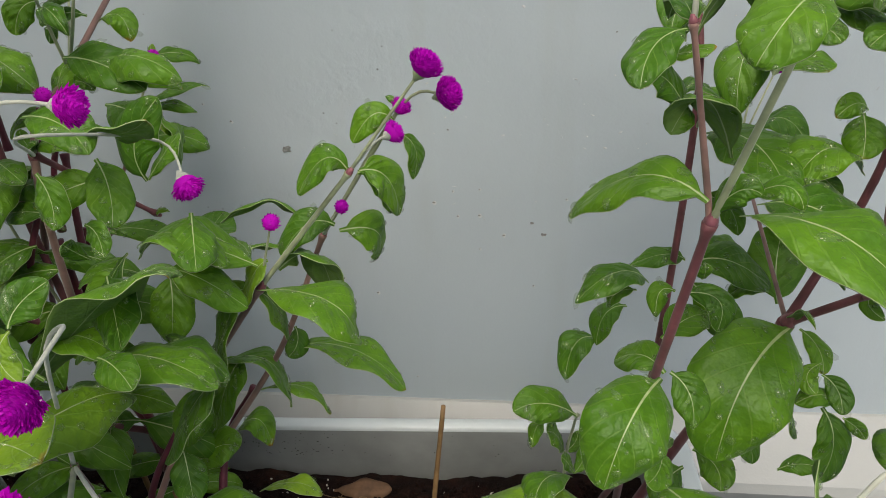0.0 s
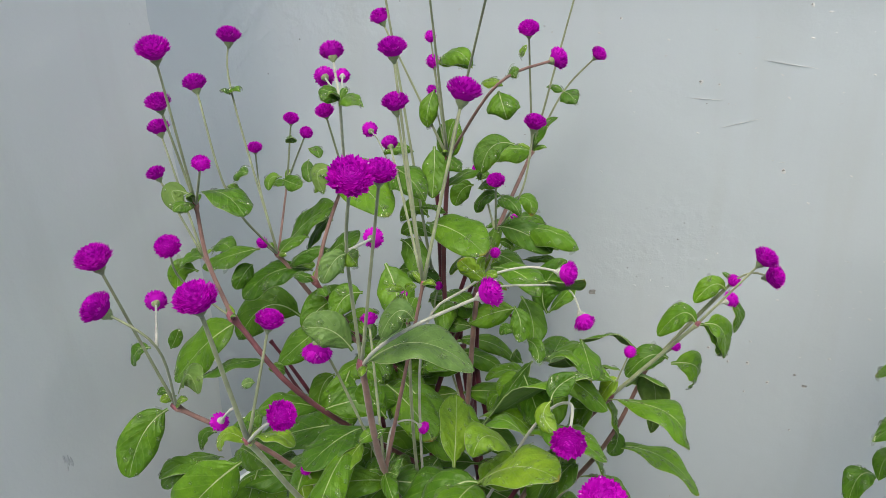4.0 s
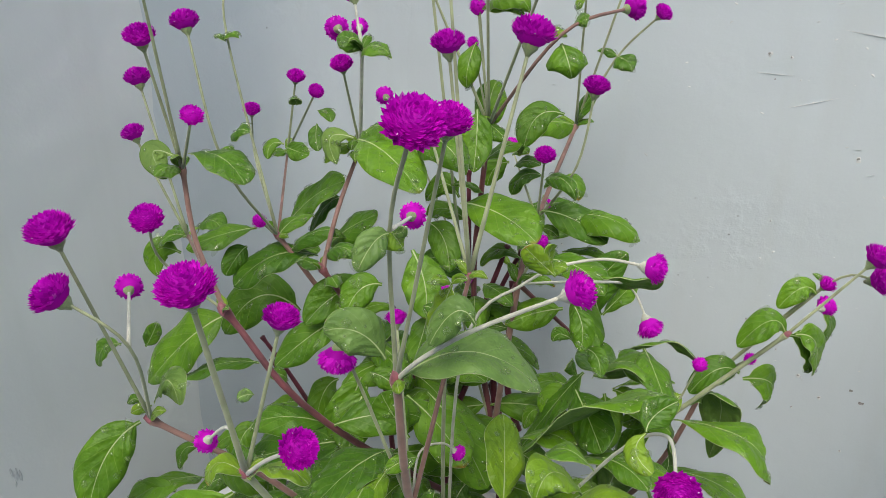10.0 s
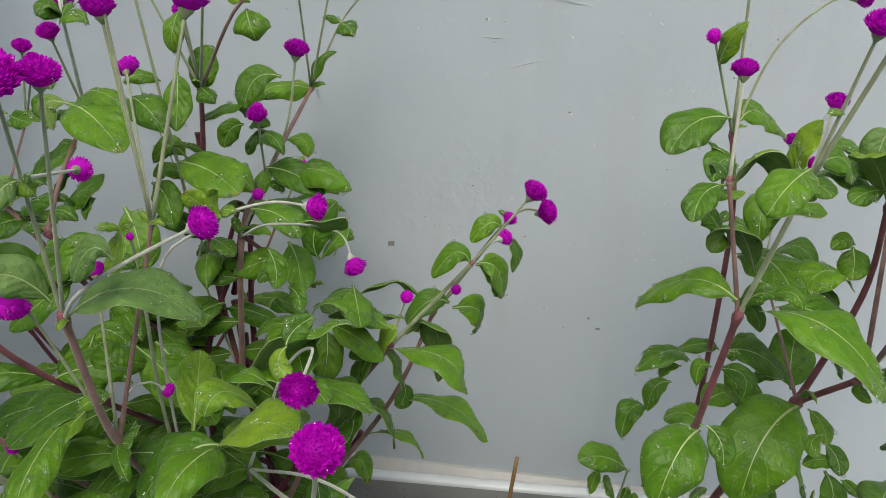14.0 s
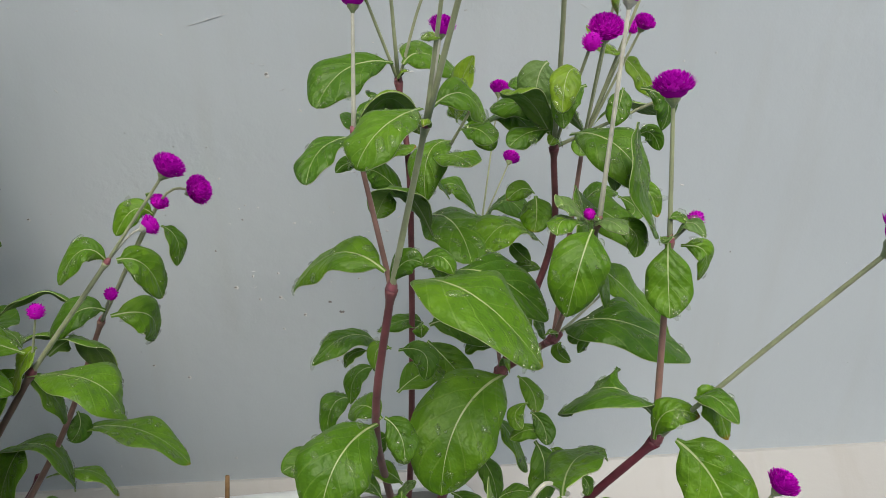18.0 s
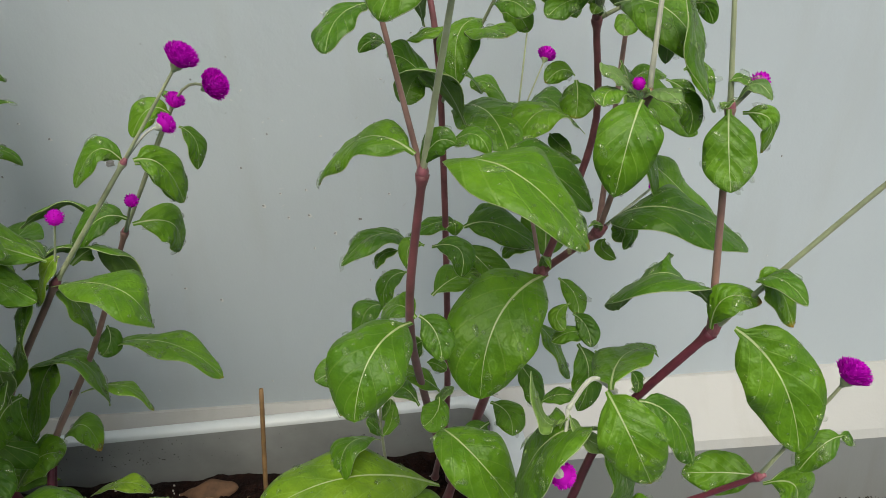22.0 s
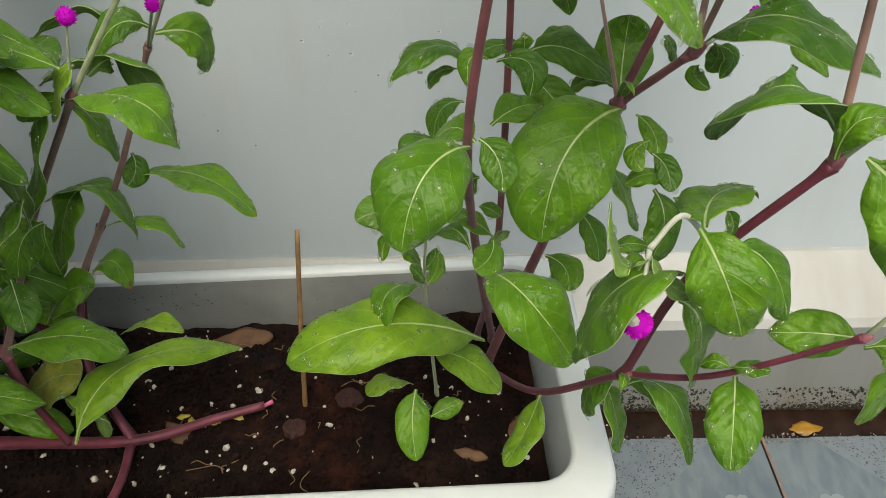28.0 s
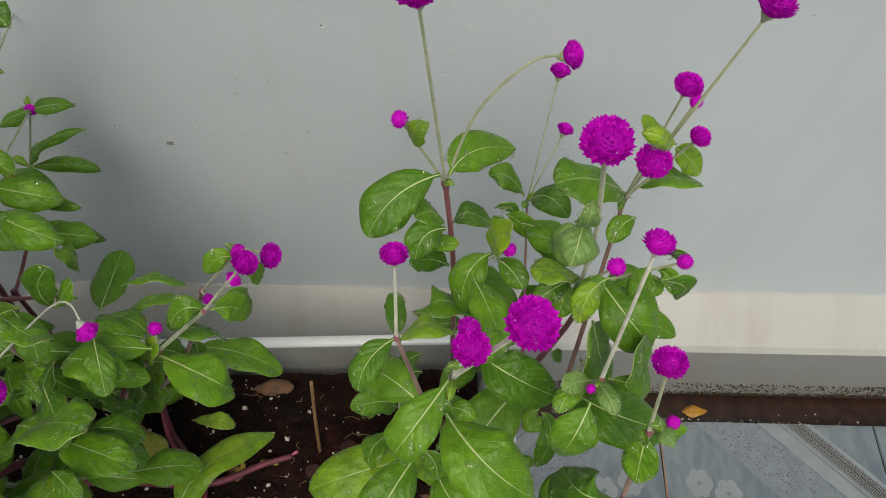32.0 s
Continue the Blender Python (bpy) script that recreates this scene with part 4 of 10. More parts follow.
# ---- plants ----
def plant_root(x, y, label):
    e = new("globe_amaranth_plant", None)
    e.matrix_basis = Matrix.Translation((x, y, ground_at(x, y)))
    e.empty_display_size = 0.05
    return tagged(e, label, "flowering plant", "globe amaranth plants in the planter")


A = plant_root(-0.225, 0.44, "bushy globe amaranth with magenta flower heads, rooted in planter soil")
B = plant_root(0.115, 0.44, "upright globe amaranth with wet leaves and magenta heads beside bamboo stick")

# globe amaranth stems, stalks, heads and leaves: places in metres

stem(A, "stem", [(-0.215, 0.465, 0.150), (-0.225, 0.455, 0.250), (-0.232, 0.430, 0.360)], 0.0043, 0.0030, STEM_RUN, (0.45, 0.70))
stem(A, "stem", [(-0.235, 0.410, 0.150), (-0.240, 0.340, 0.300), (-0.238, 0.275, 0.420), (-0.234, 0.250, 0.521)], 0.0033, 0.0021, STEM_PINK, (0.45, 0.70))
stem(A, "stem", [(-0.225, 0.455, 0.250), (-0.309, 0.313, 0.434), (-0.364, 0.301, 0.509)], 0.0025, 0.0020, STEM_RED, (0.45, 0.70))
stem(A, "stem", [(-0.364, 0.301, 0.509), (-0.392, 0.318, 0.545), (-0.402, 0.328, 0.585)], 0.0018, 0.0015, STEM_PINK, (0.45, 0.70))
stem(A, "stem", [(-0.364, 0.301, 0.509), (-0.455, 0.388, 0.512)], 0.0015, 0.0012, STEM_PINK, (0.45, 0.70))
stem(A, "stem", [(-0.232, 0.430, 0.360), (-0.330, 0.410, 0.440), (-0.392, 0.408, 0.513)], 0.0025, 0.0018, STEM_PINK, (0.45, 0.70))
stem(A, "stem", [(-0.232, 0.430, 0.360), (-0.310, 0.410, 0.430), (-0.348, 0.391, 0.500)], 0.0025, 0.0019, STEM_RED, (0.45, 0.70))
stem(A, "stem", [(-0.348, 0.391, 0.500), (-0.348, 0.420, 0.535), (-0.348, 0.461, 0.569)], 0.0018, 0.0015, STEM_PINK, (0.45, 0.70))
stem(A, "stem", [(-0.348, 0.461, 0.569), (-0.326, 0.425, 0.645)], 0.0015, 0.0012, STEM_PALE, (0.45, 0.70))
stem(A, "stem", [(-0.232, 0.430, 0.360), (-0.255, 0.450, 0.470), (-0.247, 0.452, 0.595)], 0.0025, 0.0018, STEM_RED, (0.45, 0.70))
stem(A, "stem", [(-0.232, 0.430, 0.360), (-0.216, 0.426, 0.493), (-0.216, 0.480, 0.521), (-0.206, 0.573, 0.571)], 0.0025, 0.0017, STEM_PINK, (0.45, 0.70))
stem(A, "stem", [(-0.235, 0.410, 0.150), (-0.315, 0.285, 0.395), (-0.393, 0.259, 0.454)], 0.0023, 0.0018, STEM_PINK, (0.45, 0.70))
stem(A, "stem", [(-0.235, 0.410, 0.150), (-0.270, 0.255, 0.380), (-0.293, 0.208, 0.483)], 0.0022, 0.0017, STEM_GREEN, (0.45, 0.70))
stem(A, "stem", [(-0.106, 0.427, 0.408), (-0.045, 0.426, 0.484)], 0.0017, 0.0014, STEM_GREEN, (0.45, 0.70))
stem(A, "stem", [(-0.080, 0.480, 0.412), (-0.021, 0.463, 0.506)], 0.0014, 0.0010, STEM_GREEN, (0.45, 0.70))
stem(A, "stem", [(-0.330, 0.375, 0.158), (-0.232, 0.381, 0.158), (-0.132, 0.379, 0.162), (-0.077, 0.402, 0.157), (-0.045, 0.412, 0.158)], 0.0059, 0.0031, STEM_RUN, (0.00, 0.00))
stem(A, "flower_stalk", [(-0.402, 0.328, 0.585), (-0.391, 0.302, 0.701)], 0.0011, 0.0008, STEM_GREEN, (0.20, 0.00))
stem(A, "flower_stalk", [(-0.402, 0.328, 0.585), (-0.405, 0.313, 0.664)], 0.0011, 0.0008, STEM_GREEN, (0.20, 0.00))
stem(A, "flower_stalk", [(-0.402, 0.328, 0.585), (-0.376, 0.310, 0.623)], 0.0011, 0.0008, STEM_GREEN, (0.20, 0.00))
stem(A, "flower_stalk", [(-0.455, 0.388, 0.512), (-0.494, 0.407, 0.622)], 0.0011, 0.0008, STEM_GREEN, (0.20, 0.00))
stem(A, "flower_stalk", [(-0.455, 0.388, 0.512), (-0.491, 0.390, 0.586)], 0.0011, 0.0008, STEM_GREEN, (0.20, 0.00))
stem(A, "flower_stalk", [(-0.364, 0.301, 0.509), (-0.390, 0.285, 0.545), (-0.377, 0.265, 0.579)], 0.0009, 0.0007, STEM_GREEN, (0.20, 0.00))
stem(A, "flower_stalk", [(-0.392, 0.408, 0.513), (-0.444, 0.448, 0.646), (-0.447, 0.460, 0.692)], 0.0011, 0.0008, STEM_GREEN, (0.20, 0.00))
stem(A, "flower_stalk", [(-0.392, 0.408, 0.513), (-0.400, 0.365, 0.580), (-0.432, 0.387, 0.664)], 0.0011, 0.0008, STEM_GREEN, (0.20, 0.00))
stem(A, "flower_stalk", [(-0.392, 0.408, 0.513), (-0.462, 0.494, 0.543), (-0.454, 0.484, 0.586)], 0.0011, 0.0008, STEM_GREEN, (0.20, 0.00))
stem(A, "flower_stalk", [(-0.392, 0.408, 0.513), (-0.403, 0.403, 0.525)], 0.0011, 0.0008, STEM_GREEN, (0.20, 0.00))
stem(A, "stem", [(-0.392, 0.408, 0.513), (-0.438, 0.507, 0.547)], 0.0012, 0.0010, STEM_PINK, (0.45, 0.70))
stem(A, "flower_stalk", [(-0.438, 0.507, 0.547), (-0.419, 0.498, 0.612)], 0.0011, 0.0008, STEM_GREEN, (0.20, 0.00))
stem(A, "flower_stalk", [(-0.438, 0.507, 0.547), (-0.379, 0.456, 0.610)], 0.0011, 0.0008, STEM_GREEN, (0.20, 0.00))
stem(A, "flower_stalk", [(-0.326, 0.425, 0.645), (-0.342, 0.449, 0.680)], 0.0011, 0.0008, STEM_PALE, (0.20, 0.00))
stem(A, "flower_stalk", [(-0.326, 0.425, 0.645), (-0.393, 0.523, 0.647)], 0.0011, 0.0008, STEM_PALE, (0.20, 0.00))
stem(A, "flower_stalk", [(-0.326, 0.425, 0.645), (-0.368, 0.512, 0.650)], 0.0011, 0.0008, STEM_PALE, (0.20, 0.00))
stem(A, "flower_stalk", [(-0.348, 0.461, 0.569), (-0.347, 0.436, 0.634)], 0.0011, 0.0008, STEM_GREEN, (0.20, 0.00))
stem(A, "flower_stalk", [(-0.255, 0.450, 0.470), (-0.335, 0.520, 0.575), (-0.378, 0.579, 0.584)], 0.0008, 0.0006, STEM_GREEN, (0.20, 0.00))
stem(A, "flower_stalk", [(-0.219, 0.318, 0.547), (-0.235, 0.330, 0.698)], 0.0011, 0.0008, STEM_GREEN, (0.20, 0.00))
stem(A, "flower_stalk", [(-0.219, 0.318, 0.547), (-0.235, 0.329, 0.665)], 0.0011, 0.0008, STEM_GREEN, (0.20, 0.00))
stem(A, "flower_stalk", [(-0.219, 0.318, 0.547), (-0.283, 0.420, 0.614)], 0.0011, 0.0008, STEM_GREEN, (0.20, 0.00))
stem(A, "stem", [(-0.238, 0.275, 0.420), (-0.219, 0.318, 0.547)], 0.0015, 0.0012, STEM_PINK, (0.45, 0.70))
stem(A, "flower_stalk", [(-0.234, 0.250, 0.521), (-0.231, 0.241, 0.600), (-0.208, 0.211, 0.653)], 0.0012, 0.0009, STEM_GREEN, (0.20, 0.00))
stem(A, "flower_stalk", [(-0.234, 0.250, 0.521), (-0.201, 0.229, 0.651)], 0.0011, 0.0008, STEM_GREEN, (0.20, 0.00))
stem(A, "flower_stalk", [(-0.219, 0.318, 0.547), (-0.199, 0.357, 0.668)], 0.0013, 0.0010, STEM_GREEN, (0.20, 0.00))
stem(A, "flower_stalk", [(-0.247, 0.452, 0.595), (-0.182, 0.360, 0.730)], 0.0011, 0.0008, STEM_GREEN, (0.20, 0.00))
stem(A, "flower_stalk", [(-0.206, 0.573, 0.571), (-0.164, 0.560, 0.719)], 0.0011, 0.0008, STEM_GREEN, (0.20, 0.00))
stem(A, "flower_stalk", [(-0.206, 0.573, 0.571), (-0.198, 0.527, 0.688)], 0.0011, 0.0008, STEM_GREEN, (0.20, 0.00))
stem(A, "flower_stalk", [(-0.247, 0.452, 0.595), (-0.196, 0.424, 0.660), (-0.159, 0.457, 0.674)], 0.0013, 0.0010, STEM_PINK, (0.20, 0.00))
stem(A, "flower_stalk", [(-0.206, 0.573, 0.571), (-0.178, 0.579, 0.627), (-0.147, 0.577, 0.661)], 0.0011, 0.0008, STEM_GREEN, (0.20, 0.00))
stem(A, "flower_stalk", [(-0.206, 0.573, 0.571), (-0.232, 0.667, 0.549)], 0.0011, 0.0008, STEM_GREEN, (0.20, 0.00))
stem(A, "flower_stalk", [(-0.216, 0.480, 0.521), (-0.261, 0.578, 0.549)], 0.0011, 0.0008, STEM_GREEN, (0.20, 0.00))
stem(A, "flower_stalk", [(-0.216, 0.480, 0.521), (-0.208, 0.456, 0.577)], 0.0011, 0.0008, STEM_GREEN, (0.20, 0.00))
stem(A, "flower_stalk", [(-0.216, 0.480, 0.521), (-0.234, 0.614, 0.486)], 0.0011, 0.0008, STEM_GREEN, (0.20, 0.00))
stem(A, "flower_stalk", [(-0.216, 0.426, 0.493), (-0.202, 0.430, 0.525)], 0.0011, 0.0008, STEM_GREEN, (0.20, 0.00))
stem(A, "flower_stalk", [(-0.216, 0.480, 0.521), (-0.187, 0.460, 0.570), (-0.179, 0.469, 0.623)], 0.0011, 0.0008, STEM_GREEN, (0.20, 0.00))
stem(A, "flower_stalk", [(-0.231, 0.241, 0.600), (-0.243, 0.298, 0.585)], 0.0011, 0.0008, STEM_PALE, (0.20, 0.00))
stem(A, "flower_stalk", [(-0.238, 0.275, 0.420), (-0.263, 0.320, 0.513)], 0.0011, 0.0008, STEM_GREEN, (0.20, 0.00))
stem(A, "flower_stalk", [(-0.238, 0.275, 0.420), (-0.262, 0.262, 0.512), (-0.267, 0.255, 0.523)], 0.0011, 0.0008, STEM_GREEN, (0.20, 0.00))
stem(A, "flower_stalk", [(-0.232, 0.430, 0.360), (-0.260, 0.440, 0.450), (-0.259, 0.447, 0.481)], 0.0011, 0.0008, STEM_GREEN, (0.20, 0.00))
stem(A, "flower_stalk", [(-0.232, 0.318, 0.515), (-0.231, 0.313, 0.540)], 0.0011, 0.0008, STEM_GREEN, (0.20, 0.00))
stem(A, "stem", [(-0.240, 0.340, 0.300), (-0.235, 0.320, 0.420), (-0.232, 0.318, 0.515)], 0.0014, 0.0011, STEM_GREEN, (0.45, 0.70))
stem(A, "flower_stalk", [(-0.234, 0.250, 0.521), (-0.218, 0.243, 0.540), (-0.195, 0.248, 0.556), (-0.153, 0.253, 0.579)], 0.0012, 0.0009, STEM_PALE, (0.20, 0.00))
stem(A, "flower_stalk", [(-0.240, 0.340, 0.300), (-0.222, 0.315, 0.500), (-0.190, 0.322, 0.545), (-0.157, 0.337, 0.557), (-0.126, 0.336, 0.557)], 0.0011, 0.0008, STEM_PALE, (0.20, 0.00))
stem(A, "flower_stalk", [(-0.216, 0.426, 0.493), (-0.158, 0.348, 0.539), (-0.141, 0.421, 0.504), (-0.126, 0.409, 0.484)], 0.0009, 0.0007, STEM_PALE, (0.20, 0.00))
stem(A, "flower_stalk", [(-0.393, 0.259, 0.454), (-0.408, 0.233, 0.581)], 0.0012, 0.0009, STEM_GREEN, (0.20, 0.00))
stem(A, "flower_stalk", [(-0.393, 0.259, 0.454), (-0.373, 0.233, 0.522), (-0.400, 0.219, 0.554)], 0.0011, 0.0008, STEM_GREEN, (0.20, 0.00))
stem(A, "flower_stalk", [(-0.373, 0.233, 0.522), (-0.424, 0.292, 0.520)], 0.0011, 0.0008, STEM_PALE, (0.20, 0.00))
stem(A, "flower_stalk", [(-0.293, 0.208, 0.483), (-0.290, 0.184, 0.591)], 0.0015, 0.0012, STEM_GREEN, (0.20, 0.00))
stem(A, "flower_stalk", [(-0.293, 0.208, 0.483), (-0.276, 0.224, 0.560)], 0.0011, 0.0008, STEM_GREEN, (0.20, 0.00))
stem(A, "flower_stalk", [(-0.293, 0.208, 0.483), (-0.272, 0.196, 0.506), (-0.247, 0.182, 0.529)], 0.0011, 0.0008, STEM_PALE, (0.20, 0.00))
stem(A, "flower_stalk", [(-0.293, 0.208, 0.483), (-0.318, 0.232, 0.486), (-0.348, 0.249, 0.458)], 0.0011, 0.0008, STEM_PALE, (0.20, 0.00))
stem(A, "flower_stalk", [(-0.238, 0.275, 0.420), (-0.242, 0.298, 0.439), (-0.230, 0.303, 0.446), (-0.222, 0.309, 0.437)], 0.0008, 0.0006, STEM_PALE, (0.20, 0.00))
stem(A, "flower_stalk", [(-0.270, 0.255, 0.380), (-0.280, 0.244, 0.437)], 0.0011, 0.0008, STEM_GREEN, (0.20, 0.00))
stem(A, "flower_stalk", [(-0.185, 0.330, 0.360), (-0.134, 0.285, 0.476), (-0.111, 0.272, 0.503), (-0.105, 0.234, 0.505)], 0.0011, 0.0008, STEM_PALE, (0.20, 0.00))
stem(A, "stem", [(-0.235, 0.410, 0.150), (-0.185, 0.330, 0.360)], 0.0018, 0.0014, STEM_PINK, (0.45, 0.70))
stem(A, "flower_stalk", [(-0.185, 0.330, 0.360), (-0.100, 0.215, 0.450), (-0.080, 0.186, 0.512)], 0.0014, 0.0011, STEM_GREEN, (0.20, 0.00))
stem(A, "flower_stalk", [(-0.185, 0.330, 0.360), (-0.105, 0.250, 0.435), (-0.045, 0.200, 0.457)], 0.0011, 0.0008, STEM_PALE, (0.20, 0.00))
stem(A, "flower_stalk", [(-0.045, 0.426, 0.484), (-0.003, 0.435, 0.539)], 0.0010, 0.0008, STEM_GREEN, (0.20, 0.00))
stem(A, "flower_stalk", [(-0.080, 0.480, 0.412), (-0.021, 0.463, 0.506), (0.006, 0.454, 0.517)], 0.0010, 0.0008, STEM_GREEN, (0.20, 0.00))
stem(A, "flower_stalk", [(-0.045, 0.426, 0.484), (-0.032, 0.435, 0.497), (-0.023, 0.444, 0.499)], 0.0008, 0.0006, STEM_PALE, (0.20, 0.00))
stem(A, "flower_stalk", [(-0.106, 0.427, 0.408), (-0.092, 0.426, 0.453)], 0.0008, 0.0006, STEM_GREEN, (0.20, 0.00))
stem(A, "flower_stalk", [(-0.080, 0.480, 0.412), (-0.059, 0.455, 0.447)], 0.0011, 0.0008, STEM_GREEN, (0.20, 0.00))
stem(B, "stem", [(0.122, 0.455, 0.148), (0.158, 0.437, 0.290), (0.188, 0.410, 0.405)], 0.0039, 0.0028, STEM_RED, (0.45, 0.70))
stem(B, "stem", [(0.188, 0.410, 0.405), (0.214, 0.386, 0.444)], 0.0023, 0.0021, STEM_RED, (0.45, 0.70))
stem(B, "stem", [(0.188, 0.410, 0.405), (0.218, 0.426, 0.483), (0.213, 0.415, 0.551)], 0.0025, 0.0018, STEM_RED, (0.45, 0.70))
stem(B, "stem", [(0.214, 0.386, 0.444), (0.254, 0.499, 0.528)], 0.0018, 0.0015, STEM_PINK, (0.45, 0.70))
stem(B, "stem", [(0.129, 0.483, 0.150), (0.114, 0.405, 0.313), (0.109, 0.352, 0.420), (0.120, 0.351, 0.501)], 0.0030, 0.0021, STEM_RED, (0.45, 0.70))
stem(B, "stem", [(0.120, 0.351, 0.501), (0.105, 0.366, 0.577)], 0.0015, 0.0012, STEM_PINK, (0.45, 0.70))
stem(B, "stem", [(0.120, 0.351, 0.501), (0.137, 0.340, 0.587)], 0.0017, 0.0014, STEM_GREEN, (0.45, 0.70))
stem(B, "stem", [(0.116, 0.486, 0.150), (0.129, 0.445, 0.279), (0.134, 0.451, 0.499), (0.129, 0.476, 0.575)], 0.0026, 0.0018, STEM_RED, (0.45, 0.70))
stem(B, "stem", [(0.122, 0.455, 0.148), (0.152, 0.374, 0.217), (0.190, 0.326, 0.290)], 0.0025, 0.0022, STEM_RUN, (0.45, 0.70))
stem(B, "stem", [(0.190, 0.326, 0.290), (0.209, 0.318, 0.367), (0.248, 0.307, 0.433)], 0.0025, 0.0021, STEM_RUN, (0.45, 0.70))
stem(B, "stem", [(0.190, 0.326, 0.290), (0.225, 0.303, 0.315), (0.271, 0.280, 0.365)], 0.0018, 0.0014, STEM_RUN, (0.45, 0.70))
stem(B, "stem", [(0.248, 0.307, 0.433), (0.250, 0.330, 0.532)], 0.0018, 0.0015, STEM_PINK, (0.45, 0.70))
stem(B, "stem", [(0.214, 0.386, 0.444), (0.226, 0.363, 0.528)], 0.0017, 0.0014, STEM_PINK, (0.45, 0.70))
stem(B, "stem", [(0.084, 0.428, 0.145), (0.080, 0.431, 0.256), (0.083, 0.425, 0.306), (0.084, 0.420, 0.320)], 0.0014, 0.0009, STEM_GREEN, (0.45, 0.70))
stem(B, "flower_stalk", [(0.105, 0.366, 0.577), (0.107, 0.385, 0.636)], 0.0011, 0.0008, STEM_PALE, (0.20, 0.00))
stem(B, "flower_stalk", [(0.137, 0.340, 0.587), (0.146, 0.321, 0.669)], 0.0011, 0.0008, STEM_GREEN, (0.20, 0.00))
stem(B, "flower_stalk", [(0.137, 0.340, 0.587), (0.167, 0.310, 0.716)], 0.0014, 0.0011, STEM_GREEN, (0.20, 0.00))
stem(B, "flower_stalk", [(0.213, 0.415, 0.551), (0.207, 0.393, 0.640), (0.195, 0.375, 0.737)], 0.0014, 0.0011, STEM_GREEN, (0.20, 0.00))
stem(B, "flower_stalk", [(0.250, 0.330, 0.532), (0.247, 0.344, 0.602)], 0.0012, 0.0009, STEM_GREEN, (0.20, 0.00))
stem(B, "flower_stalk", [(0.226, 0.363, 0.528), (0.240, 0.394, 0.636)], 0.0013, 0.0010, STEM_PALE, (0.20, 0.00))
stem(B, "flower_stalk", [(0.254, 0.499, 0.528), (0.253, 0.470, 0.606)], 0.0011, 0.0008, STEM_GREEN, (0.20, 0.00))
stem(B, "flower_stalk", [(0.254, 0.499, 0.528), (0.268, 0.497, 0.641)], 0.0011, 0.0008, STEM_GREEN, (0.20, 0.00))
stem(B, "flower_stalk", [(0.254, 0.499, 0.528), (0.283, 0.489, 0.606)], 0.0011, 0.0008, STEM_GREEN, (0.20, 0.00))
stem(B, "flower_stalk", [(0.254, 0.499, 0.528), (0.289, 0.526, 0.597)], 0.0011, 0.0008, STEM_GREEN, (0.20, 0.00))
stem(B, "flower_stalk", [(0.254, 0.499, 0.528), (0.309, 0.522, 0.678)], 0.0012, 0.0009, STEM_GREEN, (0.20, 0.00))
stem(B, "flower_stalk", [(0.213, 0.415, 0.551), (0.223, 0.394, 0.612)], 0.0011, 0.0008, STEM_GREEN, (0.20, 0.00))
stem(B, "flower_stalk", [(0.194, 0.558, 0.439), (0.214, 0.614, 0.536)], 0.0008, 0.0006, STEM_GREEN, (0.20, 0.00))
stem(B, "flower_stalk", [(0.194, 0.558, 0.439), (0.224, 0.603, 0.480)], 0.0008, 0.0006, STEM_GREEN, (0.20, 0.00))
stem(B, "flower_stalk", [(0.129, 0.476, 0.575), (0.148, 0.485, 0.630), (0.177, 0.495, 0.660), (0.199, 0.495, 0.666)], 0.0010, 0.0008, STEM_GREEN, (0.20, 0.00))
stem(B, "flower_stalk", [(0.129, 0.476, 0.575), (0.105, 0.470, 0.641)], 0.0011, 0.0008, STEM_GREEN, (0.20, 0.00))
stem(B, "flower_stalk", [(0.129, 0.476, 0.575), (0.119, 0.470, 0.729)], 0.0012, 0.0009, STEM_GREEN, (0.20, 0.00))
stem(B, "flower_stalk", [(0.134, 0.451, 0.499), (0.169, 0.428, 0.572)], 0.0011, 0.0008, STEM_GREEN, (0.20, 0.00))
stem(B, "flower_stalk", [(0.137, 0.340, 0.587), (0.145, 0.349, 0.628)], 0.0011, 0.0008, STEM_PALE, (0.20, 0.00))
stem(B, "flower_stalk", [(0.226, 0.363, 0.528), (0.218, 0.354, 0.537)], 0.0011, 0.0008, STEM_GREEN, (0.20, 0.00))
stem(B, "flower_stalk", [(0.250, 0.330, 0.532), (0.262, 0.333, 0.542)], 0.0011, 0.0008, STEM_GREEN, (0.20, 0.00))
stem(B, "flower_stalk", [(0.213, 0.415, 0.551), (0.272, 0.419, 0.576)], 0.0011, 0.0008, STEM_GREEN, (0.20, 0.00))
stem(B, "flower_stalk", [(0.248, 0.307, 0.433), (0.284, 0.292, 0.495), (0.322, 0.275, 0.559)], 0.0013, 0.0010, STEM_GREEN, (0.20, 0.00))
stem(B, "flower_stalk", [(0.271, 0.280, 0.365), (0.304, 0.283, 0.424)], 0.0010, 0.0008, STEM_GREEN, (0.20, 0.00))
stem(B, "flower_stalk", [(0.214, 0.386, 0.444), (0.275, 0.475, 0.425)], 0.0011, 0.0008, STEM_GREEN, (0.20, 0.00))
stem(B, "stem", [(0.188, 0.410, 0.405), (0.194, 0.558, 0.439)], 0.0014, 0.0010, STEM_PINK, (0.45, 0.70))
stem(A, "flower_stalk", [(-0.247, 0.452, 0.595), (-0.299, 0.453, 0.706)], 0.0011, 0.0008, STEM_GREEN, (0.20, 0.00))
stem(A, "flower_stalk", [(-0.247, 0.452, 0.595), (-0.256, 0.449, 0.691)], 0.0008, 0.0006, STEM_GREEN, (0.20, 0.00))
